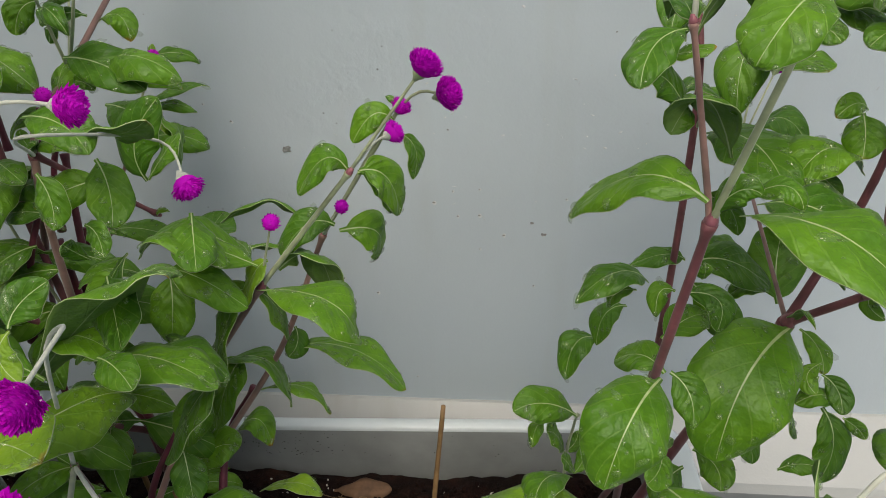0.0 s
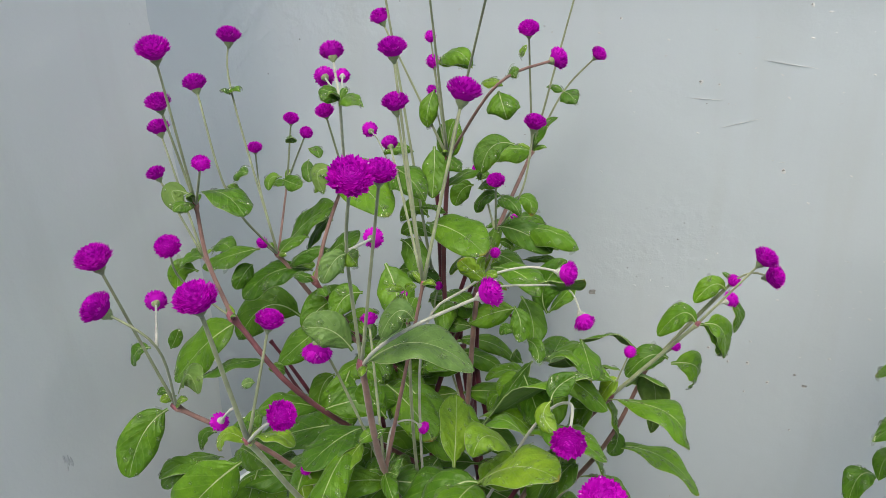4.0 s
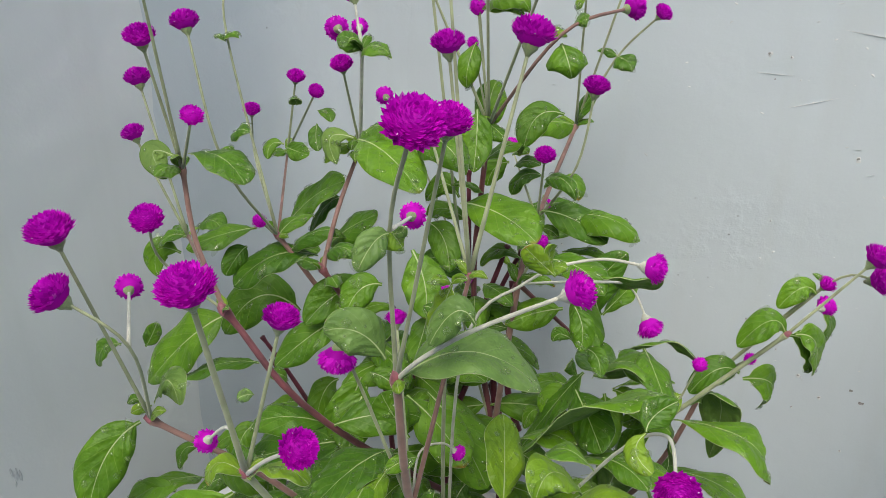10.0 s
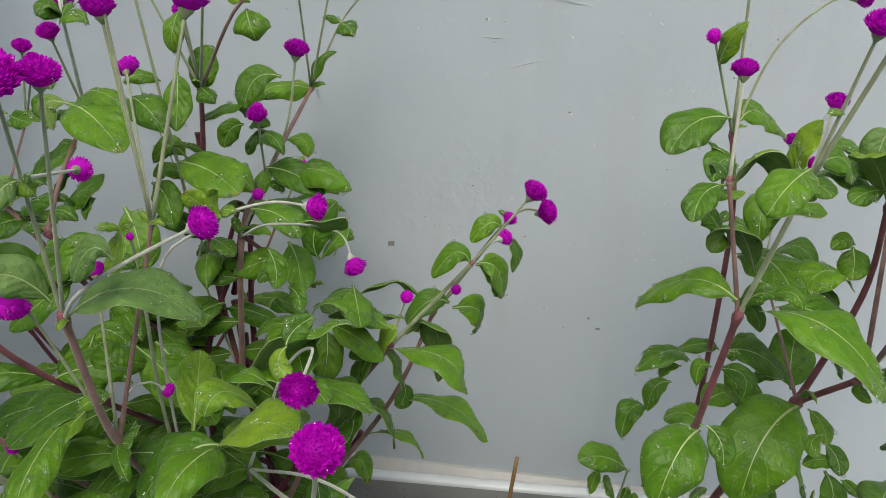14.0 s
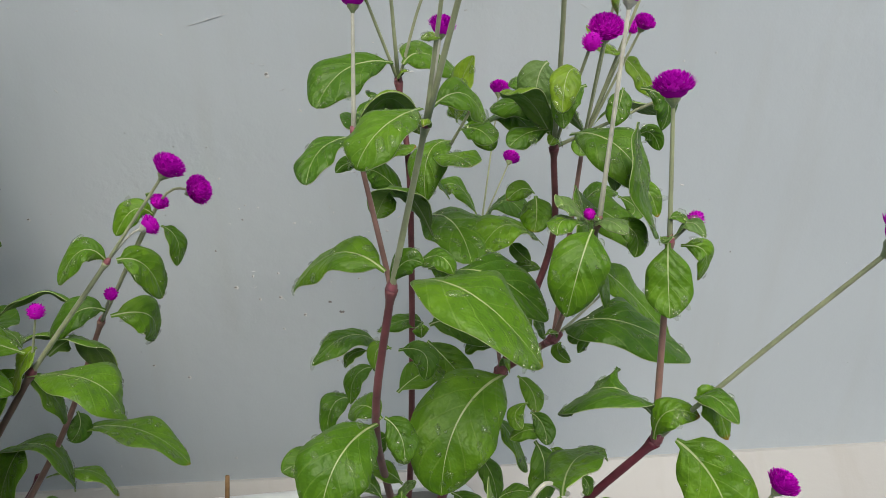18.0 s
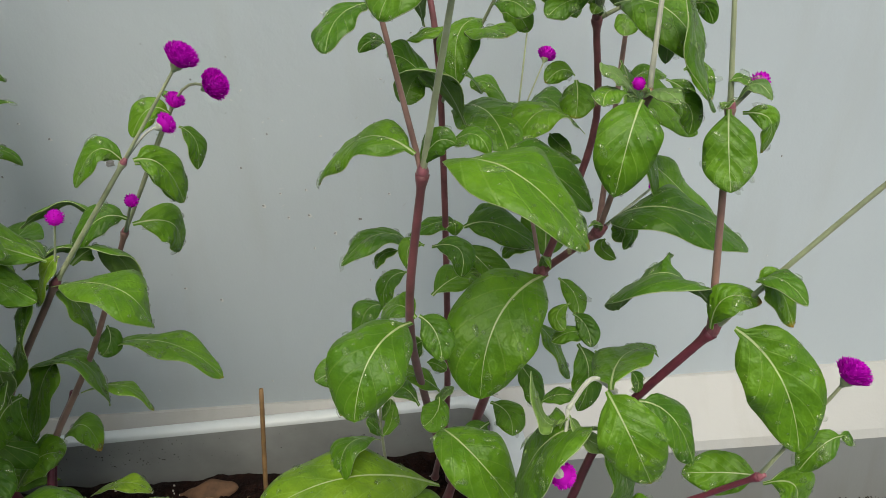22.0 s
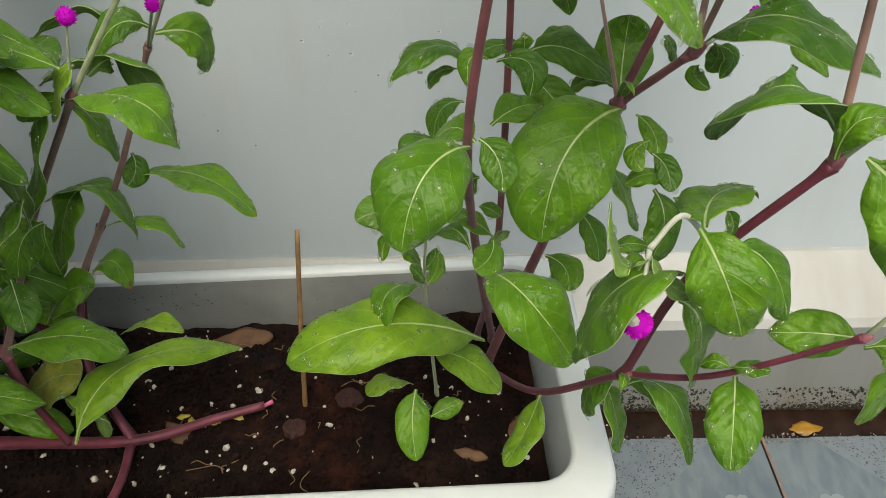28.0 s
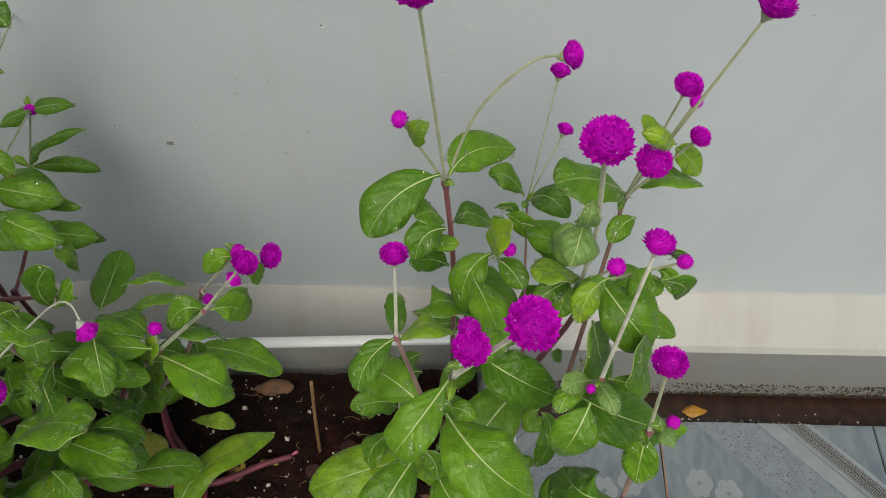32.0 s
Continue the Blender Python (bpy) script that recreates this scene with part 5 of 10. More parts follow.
stem(A, "flower_stalk", [(-0.247, 0.452, 0.595), (-0.256, 0.452, 0.672)], 0.0008, 0.0006, STEM_GREEN, (0.20, 0.00))
stem(A, "flower_stalk", [(-0.247, 0.452, 0.595), (-0.262, 0.462, 0.648)], 0.0008, 0.0006, STEM_GREEN, (0.20, 0.00))
stem(A, "flower_stalk", [(-0.247, 0.452, 0.595), (-0.236, 0.397, 0.739)], 0.0011, 0.0008, STEM_GREEN, (0.20, 0.00))
stem(A, "flower_stalk", [(-0.262, 0.440, 0.500), (-0.292, 0.440, 0.764)], 0.0012, 0.0009, STEM_GREEN, (0.20, 0.00))
stem(A, "stem", [(-0.216, 0.426, 0.493), (-0.177, 0.460, 0.438)], 0.0018, 0.0014, STEM_RED, (0.45, 0.70))
stem(A, "stem", [(-0.177, 0.377, 0.162), (-0.192, 0.385, 0.201), (-0.205, 0.400, 0.231)], 0.0029, 0.0026, STEM_RUN, (0.15, 0.30))
stem(A, "stem", [(-0.205, 0.400, 0.231), (-0.161, 0.428, 0.325), (-0.106, 0.427, 0.408)], 0.0025, 0.0021, STEM_PINK, (0.45, 0.70))
stem(A, "stem", [(-0.132, 0.379, 0.162), (-0.162, 0.410, 0.204), (-0.168, 0.450, 0.250)], 0.0029, 0.0026, STEM_RUN, (0.15, 0.30))
stem(A, "stem", [(-0.168, 0.450, 0.250), (-0.111, 0.452, 0.340), (-0.080, 0.480, 0.412)], 0.0025, 0.0017, STEM_PINK, (0.45, 0.70))
stem(B, "stem", [(0.208, 0.312, 0.396), (0.193, 0.302, 0.414), (0.181, 0.296, 0.402)], 0.0013, 0.0011, STEM_PALE, (0.25, 0.30))
stem(B, "flower_stalk", [(0.181, 0.296, 0.402), (0.176, 0.279, 0.377)], 0.0010, 0.0008, STEM_PALE, (0.20, 0.00))
stem(A, "stem", [(-0.134, 0.380, 0.160), (-0.129, 0.352, 0.163), (-0.126, 0.324, 0.170)], 0.0032, 0.0029, STEM_RUN, (0.15, 0.30))
stem(A, "stem", [(-0.216, 0.426, 0.493), (-0.336, 0.540, 0.280), (-0.296, 0.585, 0.345)], 0.0023, 0.0019, STEM_RED, (0.45, 0.70))
stem(A, "stem", [(-0.296, 0.585, 0.345), (-0.262, 0.600, 0.424)], 0.0017, 0.0012, STEM_PINK, (0.45, 0.70))
stem(A, "stem", [(-0.262, 0.600, 0.424), (-0.234, 0.614, 0.486)], 0.0011, 0.0008, STEM_GREEN, (0.45, 0.70))
stem(A, "stem", [(-0.218, 0.450, 0.228), (-0.232, 0.455, 0.325), (-0.241, 0.460, 0.385)], 0.0036, 0.0026, STEM_RUN, (0.35, 0.50))
stem(A, "stem", [(-0.215, 0.455, 0.220), (-0.232, 0.445, 0.349), (-0.240, 0.450, 0.423)], 0.0036, 0.0024, STEM_RUN, (0.35, 0.50))
stem(A, "stem", [(-0.228, 0.460, 0.201), (-0.234, 0.460, 0.310), (-0.238, 0.475, 0.417)], 0.0030, 0.0020, STEM_RUN, (0.35, 0.50))
stem(A, "stem", [(-0.273, 0.440, 0.226), (-0.276, 0.450, 0.341), (-0.277, 0.460, 0.408)], 0.0028, 0.0019, STEM_RUN, (0.35, 0.50))
stem(A, "stem", [(-0.215, 0.440, 0.360), (-0.227, 0.450, 0.399), (-0.230, 0.470, 0.473)], 0.0028, 0.0020, STEM_RUN, (0.35, 0.50))
stem(A, "stem", [(-0.268, 0.430, 0.358), (-0.247, 0.430, 0.420), (-0.233, 0.440, 0.457)], 0.0025, 0.0018, STEM_RUN, (0.35, 0.50))
stem(A, "stem", [(-0.289, 0.360, 0.267), (-0.348, 0.360, 0.275), (-0.411, 0.360, 0.277)], 0.0031, 0.0025, STEM_RED, (0.35, 0.50))
stem(A, "stem", [(-0.293, 0.360, 0.270), (-0.285, 0.380, 0.235), (-0.273, 0.410, 0.160)], 0.0042, 0.0042, STEM_RUN, (0.35, 0.50))
stem(A, "stem", [(-0.292, 0.355, 0.307), (-0.293, 0.360, 0.270)], 0.0033, 0.0036, STEM_RED, (0.35, 0.50))
stem(A, "stem", [(-0.401, 0.460, 0.314), (-0.426, 0.455, 0.362), (-0.445, 0.450, 0.396)], 0.0023, 0.0016, STEM_RUN, (0.35, 0.50))
stem(A, "stem", [(-0.381, 0.460, 0.297), (-0.422, 0.460, 0.330), (-0.445, 0.460, 0.368)], 0.0023, 0.0016, STEM_RUN, (0.35, 0.50))
stem(A, "stem", [(-0.325, 0.450, 0.301), (-0.330, 0.450, 0.364), (-0.340, 0.460, 0.405)], 0.0023, 0.0016, STEM_RUN, (0.35, 0.50))
stem(A, "stem", [(-0.265, 0.470, 0.475), (-0.269, 0.480, 0.554)], 0.0021, 0.0016, STEM_RUN, (0.35, 0.50))
stem(A, "stem", [(-0.257, 0.460, 0.427), (-0.248, 0.460, 0.459), (-0.235, 0.470, 0.502)], 0.0024, 0.0017, STEM_RUN, (0.35, 0.50))
stem(A, "stem", [(-0.250, 0.470, 0.418), (-0.240, 0.470, 0.463), (-0.225, 0.475, 0.497)], 0.0022, 0.0016, STEM_RUN, (0.35, 0.50))
stem(A, "stem", [(-0.140, 0.390, 0.149), (-0.176, 0.430, 0.176), (-0.169, 0.455, 0.244), (-0.141, 0.460, 0.294)], 0.0034, 0.0022, STEM_RUN, (0.35, 0.50))
stem(A, "stem", [(-0.195, 0.385, 0.138), (-0.224, 0.420, 0.205), (-0.185, 0.440, 0.289)], 0.0032, 0.0022, STEM_RUN, (0.35, 0.50))
swelling(A, (-0.232, 0.430, 0.360), (-0.06, -0.22, 0.97), 0.0041)
swelling(A, (-0.234, 0.250, 0.521), (0.04, -0.24, 0.97), 0.0026)
swelling(A, (-0.364, 0.301, 0.509), (-0.59, -0.12, 0.80), 0.0029)
swelling(A, (-0.402, 0.328, 0.585), (-0.24, 0.24, 0.94), 0.0019)
swelling(A, (-0.455, 0.388, 0.512), (-0.72, 0.69, 0.02), 0.0016)
swelling(A, (-0.392, 0.408, 0.513), (-0.65, -0.02, 0.76), 0.0022)
swelling(A, (-0.348, 0.391, 0.500), (-0.46, -0.24, 0.86), 0.0024)
swelling(A, (-0.348, 0.461, 0.569), (-0.00, 0.77, 0.64), 0.0019)
swelling(A, (-0.247, 0.452, 0.595), (0.06, 0.02, 1.00), 0.0022)
swelling(A, (-0.206, 0.573, 0.571), (0.09, 0.88, 0.47), 0.0021)
swelling(A, (-0.393, 0.259, 0.454), (-0.77, -0.26, 0.58), 0.0022)
swelling(A, (-0.293, 0.208, 0.483), (-0.20, -0.41, 0.89), 0.0021)
swelling(A, (-0.045, 0.426, 0.484), (0.63, -0.01, 0.78), 0.0017)
swelling(A, (-0.021, 0.463, 0.506), (0.53, -0.15, 0.83), 0.0012)
swelling(A, (-0.438, 0.507, 0.547), (-0.40, 0.87, 0.30), 0.0012)
swelling(A, (-0.219, 0.318, 0.547), (0.14, 0.32, 0.94), 0.0016)
swelling(A, (-0.232, 0.318, 0.515), (0.03, -0.02, 1.00), 0.0014)
swelling(A, (-0.185, 0.330, 0.360), (0.22, -0.35, 0.91), 0.0017)
swelling(B, (0.188, 0.410, 0.405), (0.19, -0.34, 0.92), 0.0034)
swelling(B, (0.214, 0.386, 0.444), (0.63, -0.28, 0.73), 0.0026)
swelling(B, (0.213, 0.415, 0.551), (-0.08, -0.16, 0.98), 0.0022)
swelling(B, (0.254, 0.499, 0.528), (0.29, 0.80, 0.53), 0.0019)
swelling(B, (0.120, 0.351, 0.501), (0.13, -0.01, 0.99), 0.0026)
swelling(B, (0.105, 0.366, 0.577), (-0.19, 0.19, 0.96), 0.0015)
swelling(B, (0.137, 0.340, 0.587), (0.19, -0.12, 0.97), 0.0017)
swelling(B, (0.129, 0.476, 0.575), (-0.07, 0.32, 0.95), 0.0022)
swelling(B, (0.190, 0.326, 0.290), (0.40, -0.50, 0.77), 0.0028)
swelling(B, (0.248, 0.307, 0.433), (0.50, -0.14, 0.85), 0.0026)
swelling(B, (0.271, 0.280, 0.365), (0.64, -0.33, 0.70), 0.0017)
swelling(B, (0.250, 0.330, 0.532), (0.02, 0.22, 0.97), 0.0019)
swelling(B, (0.226, 0.363, 0.528), (0.18, -0.19, 0.97), 0.0017)
swelling(B, (0.194, 0.558, 0.439), (0.06, 0.99, 0.13), 0.0012)
swelling(A, (-0.177, 0.460, 0.438), (0.51, 0.45, -0.73), 0.0017)
swelling(A, (-0.205, 0.400, 0.231), (-0.37, 0.42, 0.83), 0.0033)
swelling(A, (-0.106, 0.427, 0.408), (0.55, -0.01, 0.83), 0.0026)
swelling(A, (-0.168, 0.450, 0.250), (-0.10, 0.66, 0.74), 0.0033)
swelling(A, (-0.080, 0.480, 0.412), (0.37, 0.34, 0.86), 0.0021)
swelling(A, (-0.296, 0.585, 0.345), (0.45, 0.51, 0.74), 0.0024)
swelling(A, (-0.262, 0.600, 0.424), (0.39, 0.17, 0.90), 0.0016)
swelling(A, (-0.234, 0.614, 0.486), (0.40, 0.21, 0.89), 0.0010)
head(A, (-0.391, 0.302, 0.701), 0.0113, (0.09, -0.22, 0.97), "globe", 0)
head(A, (-0.405, 0.313, 0.664), 0.0090, (-0.04, -0.19, 0.98), "globe", 1)
head(A, (-0.376, 0.310, 0.623), 0.0068, (0.52, -0.37, 0.77), "cup", 2)
head(A, (-0.494, 0.407, 0.622), 0.0097, (-0.33, 0.16, 0.93), "globe", 3)
head(A, (-0.491, 0.390, 0.586), 0.0086, (-0.43, 0.02, 0.90), "globe", 4)
head(A, (-0.377, 0.265, 0.579), 0.0088, (0.32, -0.49, 0.81), "globe", 5)
head(A, (-0.447, 0.460, 0.692), 0.0108, (-0.04, 0.25, 0.97), "globe", 6)
head(A, (-0.432, 0.387, 0.664), 0.0097, (-0.35, 0.24, 0.91), "globe", 7)
head(A, (-0.454, 0.484, 0.586), 0.0074, (0.19, -0.22, 0.96), "globe", 8)
head(A, (-0.403, 0.403, 0.525), 0.0060, (-0.62, -0.29, 0.73), "bud", 9)
head(A, (-0.419, 0.498, 0.612), 0.0077, (0.28, -0.14, 0.95), "globe", 10)
head(A, (-0.379, 0.456, 0.610), 0.0059, (0.59, -0.51, 0.63), "globe", 11)
head(A, (-0.342, 0.449, 0.680), 0.0103, (-0.36, 0.54, 0.76), "globe", 12)
head(A, (-0.393, 0.523, 0.647), 0.0099, (-0.57, 0.82, 0.02), "globe", 13)
head(A, (-0.368, 0.512, 0.650), 0.0070, (-0.44, 0.90, 0.05), "white", 14)
head(A, (-0.347, 0.436, 0.634), 0.0081, (0.01, -0.36, 0.93), "globe", 15)
head(A, (-0.378, 0.579, 0.584), 0.0085, (-0.59, 0.80, 0.12), "cup", 16)
head(A, (-0.235, 0.330, 0.698), 0.0094, (-0.10, 0.08, 0.99), "globe", 17)
head(A, (-0.235, 0.329, 0.665), 0.0090, (-0.13, 0.09, 0.99), "globe", 18)
head(A, (-0.283, 0.420, 0.614), 0.0067, (-0.46, 0.74, 0.49), "globe", 19)
head(A, (-0.208, 0.211, 0.653), 0.0117, (0.36, -0.47, 0.80), "globe", 20)
head(A, (-0.201, 0.229, 0.651), 0.0088, (0.25, -0.16, 0.96), "globe", 21)
head(A, (-0.199, 0.357, 0.668), 0.0119, (0.16, 0.30, 0.94), "globe", 22)
head(A, (-0.182, 0.360, 0.730), 0.0095, (0.37, -0.52, 0.77), "globe", 23)
head(A, (-0.164, 0.560, 0.719), 0.0095, (0.28, -0.09, 0.96), "globe", 24)
head(A, (-0.198, 0.527, 0.688), 0.0092, (0.06, -0.37, 0.93), "globe", 25)
head(A, (-0.159, 0.457, 0.674), 0.0086, (0.72, 0.64, 0.27), "globe", 26)
head(A, (-0.147, 0.577, 0.661), 0.0077, (0.67, -0.04, 0.74), "globe", 27)
head(A, (-0.232, 0.667, 0.549), 0.0062, (-0.25, 0.94, -0.22), "bud", 28)
head(A, (-0.261, 0.578, 0.549), 0.0070, (-0.41, 0.88, 0.25), "globe", 29)
head(A, (-0.208, 0.456, 0.577), 0.0077, (0.13, -0.39, 0.91), "globe", 30)
head(A, (-0.234, 0.614, 0.486), 0.0054, (-0.13, 0.96, -0.25), "globe", 31)
head(A, (-0.202, 0.430, 0.525), 0.0050, (0.39, 0.12, 0.91), "bud", 32)
head(A, (-0.179, 0.469, 0.623), 0.0095, (0.15, 0.17, 0.98), "globe", 33)
head(A, (-0.243, 0.298, 0.585), 0.0070, (-0.19, 0.95, -0.26), "cup", 34)
head(A, (-0.263, 0.320, 0.513), 0.0068, (-0.23, 0.43, 0.87), "cup", 35)
head(A, (-0.267, 0.255, 0.523), 0.0097, (-0.10, -0.20, -0.98), "globe", 36)
head(A, (-0.259, 0.447, 0.481), 0.0045, (0.03, 0.23, 0.97), "bud", 37)
head(A, (-0.231, 0.313, 0.540), 0.0026, (0.03, -0.20, 0.98), "bud", 38)
head(A, (-0.153, 0.253, 0.579), 0.0090, (0.87, 0.10, 0.48), "white", 39)
head(A, (-0.126, 0.336, 0.557), 0.0085, (1.00, -0.03, -0.01), "white", 40)
head(A, (-0.126, 0.409, 0.484), 0.0092, (0.53, -0.43, -0.73), "white", 41)
head(A, (-0.408, 0.233, 0.581), 0.0120, (-0.11, -0.20, 0.97), "globe", 42)
head(A, (-0.400, 0.219, 0.554), 0.0115, (-0.61, -0.32, 0.72), "globe", 43)
head(A, (-0.424, 0.292, 0.520), 0.0085, (-0.65, 0.76, -0.02), "cup", 44)
head(A, (-0.290, 0.184, 0.591), 0.0117, (0.03, -0.22, 0.98), "globe", 45)
head(A, (-0.276, 0.224, 0.560), 0.0085, (0.22, 0.20, 0.96), "globe", 46)
head(A, (-0.247, 0.182, 0.529), 0.0083, (0.68, -0.37, 0.63), "globe", 47)
head(A, (-0.348, 0.249, 0.458), 0.0068, (-0.67, 0.38, -0.64), "white", 48)
head(A, (-0.222, 0.309, 0.437), 0.0050, (0.61, 0.45, -0.66), "white", 49)
head(A, (-0.280, 0.244, 0.437), 0.0042, (-0.17, -0.18, 0.97), "bud", 50)
head(A, (-0.105, 0.234, 0.505), 0.0097, (0.16, -0.99, 0.04), "globe", 51)
head(A, (-0.080, 0.186, 0.512), 0.0115, (0.28, -0.41, 0.87), "globe", 52)
head(A, (-0.045, 0.200, 0.457), 0.0097, (0.74, -0.62, 0.27), "globe", 53)
head(A, (-0.003, 0.435, 0.539), 0.0095, (0.60, 0.13, 0.79), "globe", 54)
head(A, (0.006, 0.454, 0.517), 0.0094, (0.87, -0.30, 0.39), "globe", 55)
head(A, (-0.021, 0.463, 0.506), 0.0062, (0.53, -0.15, 0.83), "cup", 56)
head(A, (-0.023, 0.444, 0.499), 0.0068, (0.69, 0.71, 0.16), "white", 57)
head(A, (-0.092, 0.426, 0.453), 0.0056, (0.30, -0.02, 0.95), "bud", 58)
head(A, (-0.059, 0.455, 0.447), 0.0046, (0.44, -0.53, 0.72), "bud", 59)
head(B, (0.107, 0.385, 0.636), 0.0077, (0.03, 0.31, 0.95), "globe", 60)
head(B, (0.146, 0.321, 0.669), 0.0083, (0.11, -0.22, 0.97), "globe", 61)
head(B, (0.167, 0.310, 0.716), 0.0101, (0.22, -0.22, 0.95), "globe", 62)
head(B, (0.195, 0.375, 0.737), 0.0103, (-0.12, -0.18, 0.97), "globe", 63)
head(B, (0.247, 0.344, 0.602), 0.0094, (-0.04, 0.20, 0.98), "globe", 64)
head(B, (0.240, 0.394, 0.636), 0.0088, (0.13, 0.28, 0.95), "white", 65)
head(B, (0.253, 0.470, 0.606), 0.0110, (-0.01, -0.35, 0.94), "globe", 66)
head(B, (0.268, 0.497, 0.641), 0.0088, (0.12, -0.02, 0.99), "globe", 67)
head(B, (0.283, 0.489, 0.606), 0.0072, (0.35, -0.11, 0.93), "globe", 68)
head(B, (0.289, 0.526, 0.597), 0.0052, (0.43, 0.34, 0.84), "bud", 69)
head(B, (0.309, 0.522, 0.678), 0.0117, (0.34, 0.14, 0.93), "globe", 70)
head(B, (0.223, 0.394, 0.612), 0.0055, (0.15, -0.32, 0.94), "bud", 71)
head(B, (0.214, 0.614, 0.536), 0.0085, (0.18, 0.49, 0.85), "globe", 72)
head(B, (0.224, 0.603, 0.480), 0.0076, (0.44, 0.66, 0.61), "globe", 73)
head(B, (0.199, 0.495, 0.666), 0.0083, (0.96, -0.00, 0.29), "globe", 74)
head(B, (0.105, 0.470, 0.641), 0.0056, (-0.34, -0.09, 0.94), "bud", 75)
head(B, (0.119, 0.470, 0.729), 0.0117, (-0.07, -0.04, 1.00), "globe", 76)
head(B, (0.169, 0.428, 0.572), 0.0048, (0.41, -0.26, 0.87), "bud", 77)
head(B, (0.145, 0.349, 0.628), 0.0062, (0.18, 0.21, 0.96), "cup", 78)
head(B, (0.218, 0.354, 0.537), 0.0032, (-0.53, -0.57, 0.64), "bud", 79)
head(B, (0.262, 0.333, 0.542), 0.0046, (0.73, 0.21, 0.65), "bud", 80)
head(B, (0.272, 0.419, 0.576), 0.0055, (0.92, 0.06, 0.40), "bud", 81)
head(B, (0.322, 0.275, 0.559), 0.0126, (0.50, -0.22, 0.83), "globe", 82)
head(B, (0.304, 0.283, 0.424), 0.0081, (0.49, 0.05, 0.87), "globe", 83)
head(B, (0.176, 0.279, 0.377), 0.0066, (0.55, 0.35, -0.75), "white", 84)
head(B, (0.275, 0.475, 0.425), 0.0042, (0.54, 0.82, -0.20), "bud", 85)
head(A, (-0.299, 0.453, 0.706), 0.0085, (-0.42, 0.00, 0.91), "cup", 86)
head(A, (-0.256, 0.449, 0.691), 0.0052, (-0.09, -0.03, 1.00), "bud", 87)
head(A, (-0.256, 0.452, 0.672), 0.0062, (-0.11, 0.00, 0.99), "bud", 88)
head(A, (-0.262, 0.462, 0.648), 0.0048, (-0.26, 0.17, 0.95), "bud", 89)
head(A, (-0.236, 0.397, 0.739), 0.0103, (0.07, -0.35, 0.93), "globe", 90)
head(A, (-0.292, 0.440, 0.764), 0.0103, (-0.11, -0.00, 0.99), "globe", 91)
leaf(A, (-0.267, 0.473, 0.527), (-0.207, 0.432, 0.525), 0.032, seed=37, arch=0.24, curl=0.26, fold=0.13, drops=50)
leaf(A, (-0.216, 0.512, 0.515), (-0.167, 0.510, 0.497), 0.027, seed=38, arch=0.24, curl=0.15, fold=0.47, drops=32)
leaf(A, (-0.402, 0.328, 0.585), (-0.408, 0.310, 0.586), 0.014, seed=48, arch=0.22, curl=0.15, fold=0.17, drops=10)
leaf(A, (-0.380, 0.350, 0.600), (-0.359, 0.340, 0.610), 0.013, seed=57, arch=0.13, curl=0.16, fold=0.43, drops=12)
leaf(A, (-0.392, 0.370, 0.576), (-0.396, 0.360, 0.591), 0.013, seed=59, arch=0.16, curl=0.22, fold=0.2, drops=10)
leaf(A, (-0.434, 0.500, 0.548), (-0.402, 0.480, 0.557), 0.015, seed=60, arch=0.18, curl=0.13, fold=0.19, drops=13)
leaf(A, (-0.434, 0.500, 0.548), (-0.445, 0.490, 0.548), 0.011, seed=61, arch=0.21, curl=0.2, fold=0.11, drops=10)
leaf(A, (-0.415, 0.490, 0.591), (-0.414, 0.480, 0.598), 0.011, seed=63, arch=0.2, curl=0.16, fold=0.28, drops=10)
leaf(A, (-0.444, 0.448, 0.646), (-0.449, 0.440, 0.648), 0.013, seed=65, arch=0.19, curl=0.2, fold=0.19, drops=9)
leaf(A, (-0.444, 0.448, 0.646), (-0.428, 0.440, 0.648), 0.013, seed=66, arch=0.13, curl=0.42, fold=0.23, drops=10)
leaf(A, (-0.346, 0.450, 0.575), (-0.363, 0.430, 0.566), 0.016, LEAF_YOUNG, seed=67, arch=0.13, curl=0.42, fold=0.22, drops=13)
leaf(A, (-0.341, 0.450, 0.579), (-0.283, 0.410, 0.586), 0.027, seed=68, arch=0.25, curl=0.12, fold=0.12, drops=34)
leaf(A, (-0.326, 0.425, 0.645), (-0.341, 0.420, 0.653), 0.020, seed=73, arch=0.17, curl=0.4, fold=0.45, drops=15)
leaf(A, (-0.326, 0.425, 0.645), (-0.302, 0.420, 0.643), 0.020, seed=74, arch=0.27, curl=0.23, fold=0.12, drops=17)
leaf(A, (-0.231, 0.241, 0.600), (-0.225, 0.240, 0.592), 0.011, LEAF_YOUNG, seed=80, arch=0.17, curl=0.3, fold=0.24, drops=10)
leaf(A, (-0.177, 0.320, 0.557), (-0.168, 0.320, 0.556), 0.009, LEAF_YOUNG, seed=86, arch=0.26, curl=0.34, fold=0.25, drops=8)
leaf(A, (-0.206, 0.573, 0.571), (-0.243, 0.540, 0.565), 0.023, seed=97, arch=0.16, curl=0.34, fold=0.16, drops=31)
leaf(A, (-0.206, 0.573, 0.571), (-0.184, 0.580, 0.603), 0.013, seed=98, arch=0.18, curl=0.3, fold=0.4, drops=16)
leaf(A, (-0.178, 0.579, 0.627), (-0.164, 0.570, 0.618), 0.020, seed=99, arch=0.19, curl=0.18, fold=0.36, drops=13)
